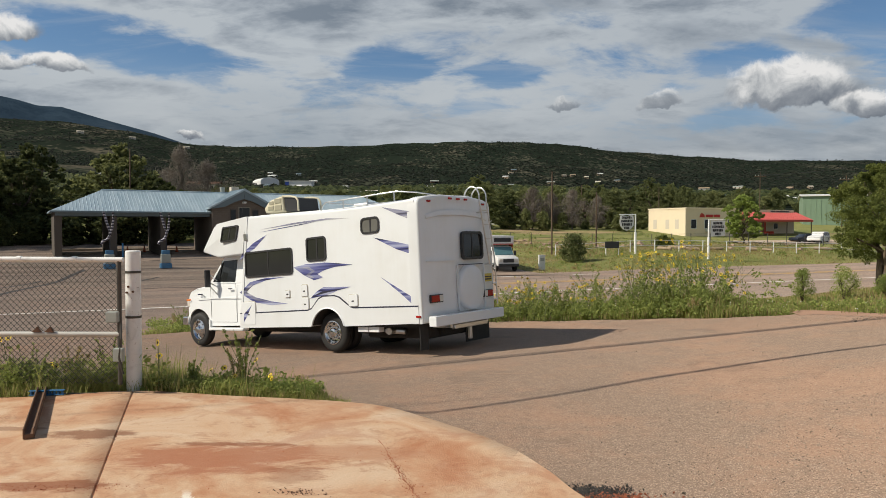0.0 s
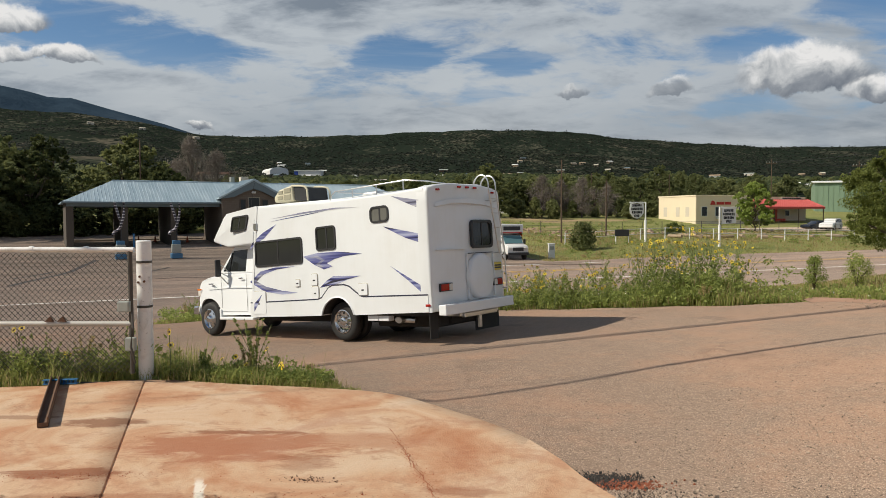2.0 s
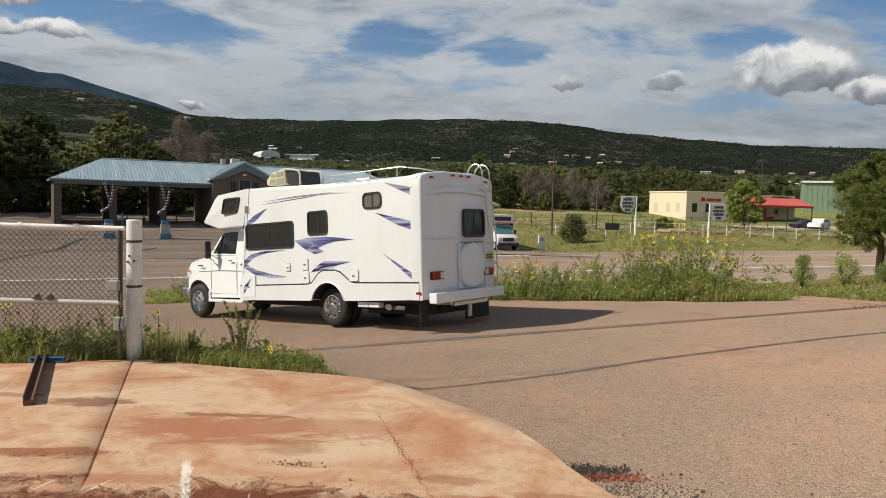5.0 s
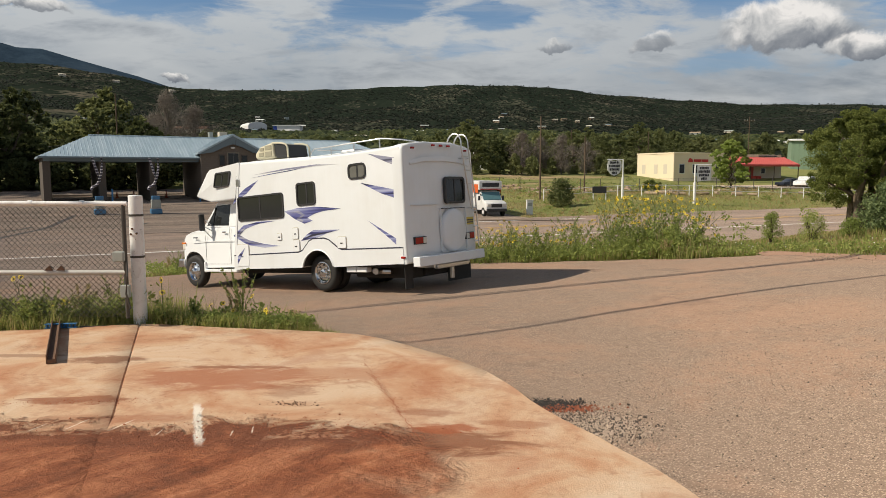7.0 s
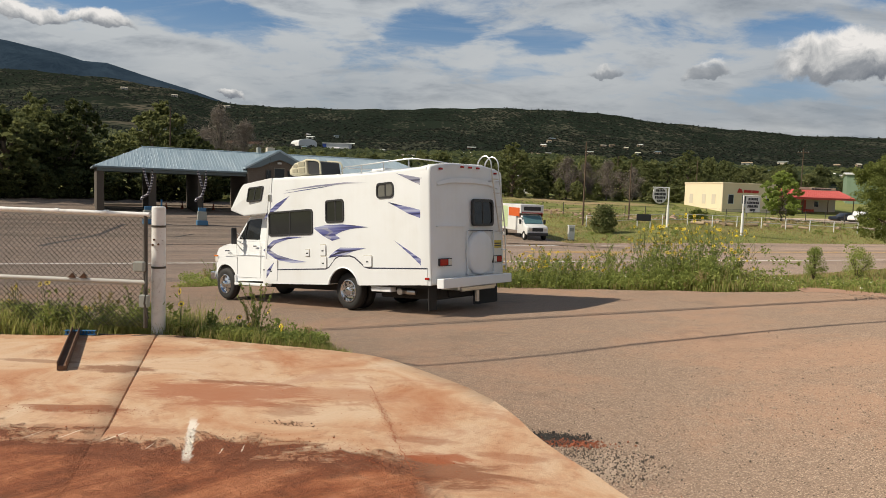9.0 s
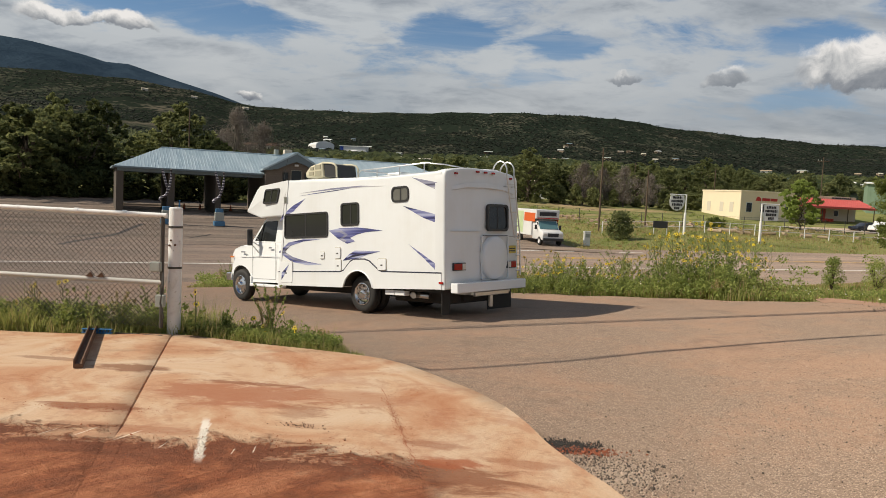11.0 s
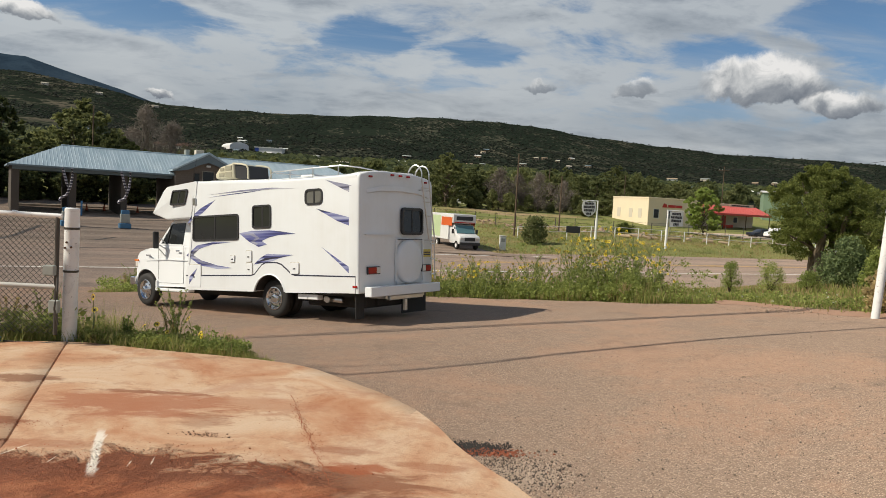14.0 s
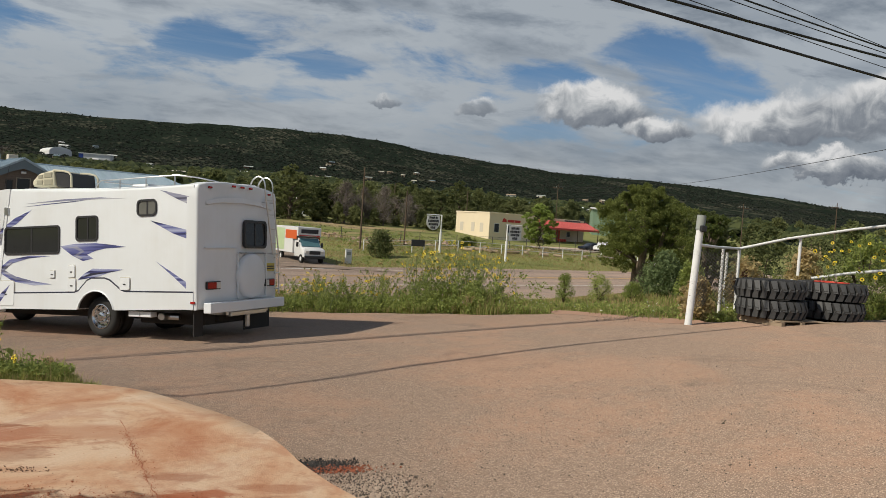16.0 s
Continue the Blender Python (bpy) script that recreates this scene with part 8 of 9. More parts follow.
def blades(name, label, spots, mat, seed, bend=0.45, width=0.008, parent=None):
    """Grass: spots of (x, y, z, height); every blade is two bent leaves of its own."""
    rng = random.Random(seed)
    verts, faces = [], []
    for x, y, z, h in spots:
        a = rng.uniform(0, 2 * math.pi)
        d = Vector((math.cos(a), math.sin(a), 0))
        s = Vector((-d.y, d.x, 0)) * width * rng.uniform(0.7, 1.4)
        lean = d * h * rng.uniform(0.1, bend)
        p0, p1, p2 = Vector((x, y, z - 0.02)), Vector((x, y, z + h * 0.55)) + lean * 0.35, Vector((x, y, z + h)) + lean
        k = len(verts)
        verts += [tuple(p0 - s), tuple(p0 + s), tuple(p1 + s * 0.8), tuple(p1 - s * 0.8), tuple(p2)]
        faces += [(k, k + 1, k + 2, k + 3), (k + 3, k + 2, k + 4)]
    ob = mesh_object(name, verts, faces, mat, parent)
    return tagged(ob, label, "grass", kind="stuff")


def leaf_cloud(rng, centres, per, size, flat=1.0, shape=1.0):
    """Small leaves round clump centres (x, y, z, r): loose folded quads."""
    verts, faces = [], []
    for cx, cy, cz, r in centres:
        for _ in range(per):
            while True:
                o = Vector((rng.uniform(-1, 1), rng.uniform(-1, 1), rng.uniform(-1, 1)))
                if 0.25 < o.length < 1:
                    break
            o *= r
            p = Vector((cx, cy, cz)) + Vector((o.x, o.y, o.z * flat))
            u = Vector((rng.gauss(0, 1), rng.gauss(0, 1), rng.gauss(0, 1))).normalized()
            v = u.cross(Vector((rng.gauss(0, 1), rng.gauss(0, 1), rng.gauss(0, 1)))).normalized()
            s = size * rng.uniform(0.6, 1.4)
            k = len(verts)
            verts += [tuple(p - u * s), tuple(p + v * s * 0.5 * shape), tuple(p + u * s), tuple(p - v * s * 0.5 * shape)]
            faces.append((k, k + 1, k + 2, k + 3))
    return verts, faces


def crown_centres(rng, h0, h1, rx, ry, n, clump, lean=0.0, taper=0.55, gaps=0.18):
    """Clump centres over an uneven crown, thinned by a noise so that gaps stay open."""
    out = []
    sx, sy = rng.uniform(0, 99), rng.uniform(0, 99)
    tries = 0
    while len(out) < n and tries < n * 40:
        tries += 1
        k = rng.random()
        z = h0 + (h1 - h0) * k
        wide = (1 - abs(2 * k - 0.75) ** 2.2 * taper) * (0.75 + 0.5 * noise.noise((sx + z * 0.7, sy, 0)))
        a = rng.uniform(0, 2 * math.pi)
        rr = math.sqrt(rng.uniform(0.15, 1)) * wide * (0.8 + 0.45 * noise.noise((sx + math.cos(a) * 1.3, sy + math.sin(a) * 1.3, z * 0.5)))
        x, y = rr * rx * math.cos(a) + lean * k, rr * ry * math.sin(a)
        if noise.noise((x * 0.9 + sx, y * 0.9 + sy, z * 0.9)) < -0.5 + gaps * 2.2 - 0.3:
            continue
        out.append((x, y, z, clump * rng.uniform(0.7, 1.35)))
    return out


def lobed_centres(rng, h0, h1, rx, lobes, subs):
    """Clump centres on the skins of overlapping lobes, so that a crown shows masses with gaps between."""
    out = []
    for i in range(lobes):
        k = (i + rng.random()) / lobes
        wide = 1 - abs(2 * k - 0.7) ** 2.0 * 0.55
        a = i * 2.4 + rng.uniform(-0.5, 0.5)
        rr = math.sqrt(rng.uniform(0.10, 1)) * wide * rx * 0.80
        r = rx * rng.uniform(0.18, 0.34)
        c = Vector((rr * math.cos(a), rr * math.sin(a), h0 + r * 0.6 + (h1 - h0 - 1.3 * r) * k))
        for _ in range(subs):
            d = Vector((rng.gauss(0, 1), rng.gauss(0, 1), rng.gauss(0.25, 1))).normalized()
            q = c + Vector((d.x, d.y, d.z * 0.72)) * r * rng.uniform(0.62, 1.02)
            out.append((q.x, q.y, q.z, r * rng.uniform(0.17, 0.30)))
    rng.shuffle(out)
    return out


def limb(bm, a, b, r0, r1, rng, n=5, sides=5):
    """One bent, tapering branch as a closed skin."""
    a, b = Vector(a), Vector(b)
    d = (b - a).normalized()
    u = d.cross(Vector((0.3, 0.8, 0.2))).normalized()
    v = d.cross(u)
    rings = []
    for i in range(n + 1):
        k = i / n
        q = a.lerp(b, k) + Vector((rng.uniform(-1, 1), rng.uniform(-1, 1), rng.uniform(-0.4, 0.4))) * (b - a).length * 0.045 * (1 if 0 < i < n else 0)
        r = r0 + (r1 - r0) * k
        rings.append([bm.verts.new(q + r * (u * math.cos(w) + v * math.sin(w))) for w in (2 * math.pi * m / sides for m in range(sides))])
    for A, B in zip(rings, rings[1:]):
        for m in range(sides):
            bm.faces.new((A[m], A[(m + 1) % sides], B[(m + 1) % sides], B[m]))
    bm.faces.new(rings[-1])


def tree(name, label, m, height, spread, seed, leaf_mat, leaf=0.16, clumps=110, per=26, bole=0.22, trunk_r=0.16, group="", bare=False, category="tree", multi=1, lobes=0):
    rng = random.Random(seed)
    t = thing(name, label, category, m, group)
    if lobes:
        cs = lobed_centres(rng, height * bole, height, spread, lobes, clumps // lobes)
    else:
        cs = crown_centres(rng, height * bole, height, spread, spread, clumps, spread * (0.20 if clumps < 250 else 0.15))
    bm = bmesh.new()
    for k in range(multi):
        a = 2 * math.pi * k / multi + rng.uniform(0, 1)
        base = (0.25 * math.cos(a) * (multi > 1), 0.25 * math.sin(a) * (multi > 1), -0.2)
        top = (spread * 0.35 * math.cos(a) * (multi > 1), spread * 0.35 * math.sin(a) * (multi > 1), height * 0.62)
        limb(bm, base, top, trunk_r, trunk_r * 0.35, rng, 6, 7)
    if multi == 1:
        part("trunk", bm, MAT["bark"] if not bare else MAT["bare_twig"], t)
        bm = bmesh.new()
    for c in cs[:: max(1, len(cs) // ((26 if clumps > 150 else 10 if clumps > 100 else 5) if not bare else 60))]:
        z = max(height * bole * 0.7, c[2] * rng.uniform(0.45, 0.75))
        limb(bm, (c[0] * 0.12, c[1] * 0.12, z), (c[0], c[1], c[2]), trunk_r * 0.32, trunk_r * 0.07, rng, 3)
    tagged(part("branchwork", bm, MAT["bark"] if not bare else MAT["bare_twig"], t), kind="stuff")
    if bare:
        verts, faces = leaf_cloud(rng, cs, per, leaf, 1.2, 0.12)
    else:
        verts, faces = leaf_cloud(rng, cs, per, leaf, 0.8)
    mesh_object("crown", verts, faces, leaf_mat, t)
    return t


def sunflower_plant(name, m, seed, height, heads, flower_r=0.045, group="wild sunflowers"):
    """A branching wild sunflower: stems, rough leaves, yellow heads with dark discs."""
    rng = random.Random(seed)
    t = thing(name, "tall wild sunflower with yellow heads among the weeds", "flower", m, group)
    bm = bmesh.new()
    tips, spots = [], []
    for k in range(max(2, heads // 3)):
        a = rng.uniform(0, 6.28)
        lean = Vector((math.cos(a), math.sin(a), 0)) * height * rng.uniform(0.08, 0.52)
        top = Vector((0, 0, height * rng.uniform(0.50, 1.0))) + lean
        tube(bm, [Vector((0, 0, -0.03)), lean * 0.25 + Vector((0, 0, top.z * 0.5)), top], 0.0038 + 0.0013 * height, 4)
        tips.append(top)
        for j in range(5):
            q = (lean * 0.6) * (j / 5) + Vector((0, 0, top.z * (0.15 + 0.16 * j)))
            spots.append((q.x + rng.uniform(-0.12, 0.12), q.y + rng.uniform(-0.12, 0.12), q.z, 0.13))
    while len(tips) < heads:
        b = rng.choice(tips[: max(2, heads // 3)])
        o = Vector((rng.uniform(-1, 1), rng.uniform(-1, 1), rng.uniform(-0.2, 0.5))) * 0.22 * min(1.6, height)
        tube(bm, [b - Vector((0, 0, 0.25 * height)), b + o * 0.6 - Vector((0, 0, 0.08)), b + o], 0.0035, 4)
        tips.append(b + o)
    part("branching_stem", bm, MAT["stem"], t)
    v, f = leaf_cloud(rng, spots, 7, 0.038, 0.9, 1.1)
    mesh_object("foliage", v, f, MAT["weed"], t)
    for p in tips:
        d = Vector((rng.uniform(-0.7, 0.3), rng.uniform(-1.0, -0.1), rng.uniform(0.0, 0.7))).normalized()
        q = d.to_track_quat("Z", "Y").to_matrix().to_4x4()
        bm = bmesh.new()
        r = flower_r * rng.uniform(0.75, 1.15)
        for i in range(13):
            a = 2 * math.pi * i / 13
            u = Vector((math.cos(a), math.sin(a), 0.12))
            s = Vector((-math.sin(a), math.cos(a), 0)) * r * 0.17
            vs = [bm.verts.new(Matrix.Translation(p) @ q @ w) for w in (u * r * 0.35, u * r * 0.75 + s, u * r, u * r * 0.75 - s)]
            bm.faces.new(vs)
        head = part("flower_head", bm, MAT["petal"], t, "yellow ray petals")
        bm = bmesh.new()
        bmesh.ops.create_icosphere(bm, subdivisions=1, radius=r * 0.38, matrix=Matrix.Translation(p) @ q @ Matrix.Diagonal((1, 1, 0.5, 1)))
        part("flower_disc", bm, MAT["disc"], head, "dark brown disc")
    return t


def shrub(name, label, m, rx, h, seed, mat, leaf=0.05, clumps=60, per=40, group="", category="shrub"):
    rng = random.Random(seed)
    t = thing(name, label, category, m, group)
    cs = crown_centres(rng, h * 0.12, h, rx, rx, clumps, rx * 0.22, taper=0.5, gaps=0.05)
    bm = bmesh.new()
    for c in cs[::6]:
        tube(bm, [(0, 0, -0.05), (c[0] * 0.5, c[1] * 0.5, c[2] * 0.6), c[:3]], 0.012, 4)
    tagged(part("branchwork", bm, MAT["bark"], t), kind="stuff")
    v, f = leaf_cloud(rng, cs, per, leaf, 0.9)
    mesh_object("foliage", v, f, mat, t)
    return t


def build_near_weeds():
    rng = random.Random(40)
    green, dry = [], []
    # weeds behind the slab and under the gate
    for _ in range(24000):
        x = rng.uniform(-9.5, -1.1)
        edge = float(np.interp(x, [p[0] for p in PAD_EDGE[:6]], [p[1] for p in PAD_EDGE[:6]]))
        deep = 1.3 if x < -3.6 else 0.85 * smoothstep(-1.1, -2.3, x) + 0.18
        y = edge + 0.02 + abs(rng.gauss(0, 0.42)) * deep
        k = 0.55 + 0.75 * (noise.noise((x * 1.3, y * 1.3, 4)) + 0.35)
        h = rng.uniform(0.10, 0.36) * max(0.4, k) * (1.15 if x < -3.6 else 0.9)
        h *= 0.30 + 0.70 * smoothstep(-1.1, -1.9, x + 0.25 * noise.noise((x * 3, y * 3, 2)))
        if rng.random() < 0.015:
            h *= 2.0
        (dry if rng.random() < 0.22 else green).append((x, y, max(land_z(x, y), -0.1), h + 0.06))
    blades("grass_tuft", "green grass and weeds along the slab", green, MAT["grass"], 1, 0.6, 0.0042)
    blades("grass_tuft", "dry stalks among the weeds by the slab", dry, MAT["dry_grass"], 2, 0.4, 0.003)
    # leafy weeds
    spots = []
    for _ in range(1500):
        x = rng.uniform(-9.3, -3.9) if rng.random() < 0.62 else rng.uniform(-3.9, -1.5)
        edge = float(np.interp(x, [p[0] for p in PAD_EDGE[:6]], [p[1] for p in PAD_EDGE[:6]]))
        y = edge + 0.12 + abs(rng.gauss(0, 0.4)) * (1.2 if x < -3.6 else 0.7)
        spots.append((x, y, land_z(x, y) + rng.uniform(0.06, 0.52 if x < -3.9 else 0.24), rng.uniform(0.05, 0.13)))
    v, f = leaf_cloud(rng, spots, 24, 0.022, 0.9, 1.0)
    tagged(mesh_object("weeds", v, f, MAT["weed"]), "leafy green weeds along the slab", "weeds", kind="stuff")
    # wiry dry weeds standing up
    for i, (x, y, h) in enumerate(((-2.50, 9.0, 0.88), (-2.62, 9.05, 0.6), (-4.3, 9.2, 0.85), (-4.7, 9.1, 0.7), (-5.3, 9.2, 0.7), (-6.1, 9.3, 0.8), (-3.15, 9.0, 0.5), (-1.75, 8.9, 0.32))):
        t = thing("dry_weed", "wiry brown-green weed with seed heads", "weed", Matrix.Translation((x, y, land_z(x, y))), "wiry weeds")
        tips = []
        for k in range(16):
            a, l = rng.uniform(0, 6.28), rng.uniform(0.1, 0.42)
            top = Vector((math.cos(a) * l * h * 0.8, math.sin(a) * l * h * 0.8, h * rng.uniform(0.5, 1.05)))
            mid = Vector((top.x * 0.3, top.y * 0.3, top.z * 0.55))
            bm = bmesh.new()
            part("stem", tube(bm, [(0, 0, -0.02), mid, top], 0.0035, 4), MAT["stem"], t)
            for j in range(7):
                q = mid.lerp(top, rng.random())
                tips.append((q.x, q.y, q.z, 0.02))
        v, f = leaf_cloud(rng, tips, 7, 0.014, 1.0, 1.2)
        mesh_object("foliage", v, f, MAT["dry_grass"] if i % 2 else MAT["weed"], t)
    for i, (x, y, h, n) in enumerate(((-3.46, 8.72, 0.84, 2), (-2.45, 8.8, 0.34, 2), (-2.75, 8.85, 0.42, 2), (-2.25, 8.95, 0.50, 3), (-5.0, 9.2, 0.55, 4), (-5.6, 9.3, 0.8, 4), (-4.4, 9.1, 0.45, 3), (-6.4, 9.2, 0.75, 4), (-7.4, 9.3, 0.7, 3))):
        sunflower_plant("sunflower", Matrix.Translation((x, y, land_z(x, y))), 60 + i, h, n, 0.042, "sunflowers by the slab")


def build_verge():
    """The weedy strip between driveway and road."""
    rng = random.Random(44)
    green, dry = [], []
    while len(green) + len(dry) < 64000:
        x = rng.uniform(-9.2, 24)
        d = rng.random() ** 1.5 * 15
        y = drive_edge_y(x) + 0.55 * noise.noise((x * 0.9, 3.0, 0)) + 0.25 + d
        s, n = road_sn(x, y)
        if n > 28.7:
            continue
        k = noise.noise((x * 0.25, y * 0.25, 1.0)) + 0.4 * noise.noise((x * 1.1, y * 1.1, 2.0))
        if 7.7 < x < 9.6 and d < 1.05 and rng.random() < 0.85:
            continue
        edge = smoothstep(0.0, 0.9, d)
        h = (0.07 + 0.44 * max(0.0, k + 0.30)) * (0.35 + 0.65 * edge) * rng.uniform(0.5, 1.4) * (1 - 0.45 * smoothstep(3, 8, d))
        if rng.random() < 0.03:
            h *= 1.9
        if x < 0:
            h *= 0.6
        h *= 1 - 0.62 * smoothstep(6.4, 7.6, x) * (1 - smoothstep(12, 15, x))
        far = smoothstep(2.5, 9, d)
        (dry if rng.random() < 0.36 + 0.30 * far + 0.3 * (noise.noise((x * 0.35, y * 0.35, 6.0)) > 0.15) else green).append((x, y, land_z(x, y), h + 0.05))
    blades("grass_tuft", "tall green grass on the verge", green, MAT["verge_grass"], 3, 0.5, 0.011)
    blades("grass_tuft", "bleached dry grass on the verge", dry, MAT["dry_grass"], 4, 0.5, 0.009)
    spots = []
    for _ in range(1700):
        x = rng.uniform(0.5, 17) if rng.random() < 0.8 else rng.uniform(-9, -3)
        d = abs(rng.gauss(0, 1.5)) + 0.15
        y = drive_edge_y(x) + d
        if 7.6 < x < 9.6 and d < 1.2:
            continue
        k = max(0.25, 0.7 + noise.noise((x * 0.5, y * 0.5, 8))) * (1 - 0.6 * smoothstep(6.4, 7.6, x) * (1 - smoothstep(12, 15, x)))
        spots.append((x, y, land_z(x, y) + rng.uniform(0.04, 0.32) * k, rng.uniform(0.10, 0.20)))
    for _ in range(420):
        x, d = rng.gauss(5.4, 0.9), abs(rng.gauss(0, 0.9)) + 0.5
        y = drive_edge_y(x) + d
        spots.append((x, y, land_z(x, y) + abs(rng.gauss(0.1, 0.27)), rng.uniform(0.08, 0.17)))
    v, f = leaf_cloud(rng, spots, 24, 0.034, 0.9, 1.0)
    tagged(mesh_object("weeds", v, f, MAT["weed"]), "leafy green weeds on the verge", "weeds", kind="stuff")
    spots = [(x, drive_edge_y(x) + abs(rng.gauss(0, 1.2)) + 0.1, 0, 0) for x in (rng.uniform(3, 16) for _ in range(130))]
    spots = [(x, y, land_z(x, y) + rng.uniform(0.10, 0.35), 0.03) for x, y, _, _ in spots]
    v, f = leaf_cloud(rng, spots, 2, 0.013, 1, 1.4)
    tagged(mesh_object("white_flowers", v, f, MAT["tiny_white"]), "tiny white wildflowers along the driveway", "flowers", kind="stuff")
    kinds = [sunflower_plant("sunflower", Matrix.Translation((x, y, land_z(x, y))), 80 + i, h, n, 0.039) for i, (x, y, h, n) in
             enumerate(((5.2, 17.2, 1.5, 28), (6.0, 17.5, 1.75, 30), (6.6, 17.0, 1.2, 18), (2.6, 18.0, 0.85, 9)))]
    for x, y, k, s in ((5.6, 17.0, 0, 0.9), (4.6, 17.3, 1, 0.85), (6.4, 17.8, 1, 0.95), (5.0, 17.9, 2, 1.1), (4.2, 17.1, 2, 0.9), (6.9, 17.6, 0, 0.85), (5.8, 18.2, 2, 1.1), (3.6, 17.6, 3, 0.9), (3.1, 17.3, 3, 1.0), (2.2, 17.4, 2, 0.8), (1.6, 17.9, 3, 0.95), (7.3, 17.1, 3, 0.8), (1.0, 18.3, 2, 0.8), (3.9, 18.4, 3, 1.0), (0.6, 17.8, 3, 1.05), (1.3, 17.6, 3, 1.1), (1.9, 17.9, 2, 0.8), (2.9, 17.9, 2, 0.75), (2.4, 17.1, 3, 1.0), (-0.2, 18.7, 3, 1.1),
                       (-5.6, 21.5, 0, 1.1), (-6.0, 21.6, 2, 1.2), (-5.2, 21.8, 3, 1.0), (-7.4, 22.6, 3, 1.0), (-5.6, 22.0, 3, 1.1), (-4.6, 21.6, 2, 0.9), (-3.6, 21.4, 3, 1.0), (-2.4, 20.6, 2, 0.9), (-0.6, 19.4, 3, 0.9)):
        copy_thing(kinds[k], Matrix.Translation((x, y, land_z(x, y))) @ Matrix.Rotation(x * 7, 4, "Z") @ Matrix.Diagonal((s, s, s, 1)))
    for x, y in ((-4.4, 21.2), (-4.8, 21.0), (-6.8, 22.3), (-4.1, 20.9), (11.0, 12.95), (-6.4, 22.0)):
        t = thing("dock_weed", "rust-brown dock weed with seed spikes", "weed", Matrix.Translation((x, y, land_z(x, y))), "dock weeds")
        bm = bmesh.new()
        sp = []
        for k in range(5):
            dx, dy, h = rng.uniform(-0.25, 0.25), rng.uniform(-0.2, 0.2), rng.uniform(0.6, 1.05)
            tube(bm, [(0, 0, 0), (dx * 0.6, dy * 0.6, h * 0.5), (dx, dy, h)], 0.01, 4)
            sp += [(dx * (0.5 + 0.5 * q / 8), dy * (0.5 + 0.5 * q / 8), h * (0.45 + 0.55 * q / 8), 0.07) for q in range(9)]
        part("branching_stem", bm, MAT["bark"], t)
        v, f = leaf_cloud(rng, sp, 14, 0.035, 1, 1)
        mesh_object("seed_spike", v, f, MAT["seed_head"], t)
    # airy weeds standing over the grass
    protos = []
    for i in range(5):
        h = 0.55 + 0.11 * i
        t = thing("verge_weed", "airy branching weed with tiny seed heads on the verge", "weed", Matrix.Translation((1.2 + 0.9 * i, 17.9 + 0.1 * i, land_z(1.2 + 0.9 * i, 17.9 + 0.1 * i))), "verge weeds")
        bm, tips = bmesh.new(), []
        for k in range(15):
            a, l = rng.uniform(0, 6.28), rng.uniform(0.08, 0.5)
            top = Vector((math.cos(a) * l * h, math.sin(a) * l * h, h * rng.uniform(0.55, 1.1)))
            mid = Vector((top.x * 0.3, top.y * 0.3, top.z * 0.55))
            tube(bm, [Vector((0, 0, -0.03)), mid, top], 0.004, 3)
            for j in range(8):
                q = mid.lerp(top, rng.random())
                tips.append((q.x, q.y, q.z, 0.05))
        tagged(part("stalk_tuft", bm, MAT["stem"], t), kind="stuff")
        v, f = leaf_cloud(rng, tips, 7, 0.017, 1.0, 1.0)
        mesh_object("foliage", v, f, MAT[("dry_grass", "weed", "grass", "grass", "weed")[i]], t)
        protos.append(t)
    for i in range(74):
        x = rng.uniform(-8.6, 9.0) if i < 46 else rng.uniform(9.4, 16)
        y = drive_edge_y(x) + rng.uniform(0.3, 3.4)
        k = rng.uniform(0.7, 1.25)
        if 6.3 < x < 12.5:
            continue
        copy_thing(protos[rng.choice((0, 1, 1, 2, 3, 4, 4))], Matrix.Translation((x, y, land_z(x, y))) @ Matrix.Rotation(rng.uniform(0, 6), 4, "Z") @ Matrix.Diagonal((k, k, k, 1)))
    # junipers and shrubs to the right
    tree("juniper_tree", "wide multi-stemmed juniper on the verge", Matrix.Translation((14.15, 22.8, land_z(14.15, 22.8))), 4.05, 2.6, 7, MAT["juniper"], 0.029, 840, 140, 0.20, 0.15, category="tree", multi=4, lobes=24)
    tree("juniper_tree", "smaller juniper behind the white post", Matrix.Translation((17.6, 24.0, land_z(17.6, 24.0))), 3.3, 1.9, 9, MAT["juniper"], 0.036, 320, 110, 0.10, 0.12, multi=3, lobes=20)
    shrub("dark_shrub", "dense dark green shrub below the juniper", Matrix.Translation((12.6, 18.8, land_z(12.6, 18.8))), 1.05, 1.25, 5, MAT["blue_shrub"], 0.04, 100, 90)
    for x, y, rx, h, sd in ((8.95, 17.9, 0.40, 0.80, 1), (10.15, 18.2, 0.62, 0.72, 2), (11.1, 18.0, 0.45, 0.5, 3)):
        shrub("juniper_seedling", "small green juniper seedling in the grass", Matrix.Translation((x, y, land_z(x, y))), rx, h, sd, MAT["seedling"], 0.019, 64, 46, "juniper seedlings")
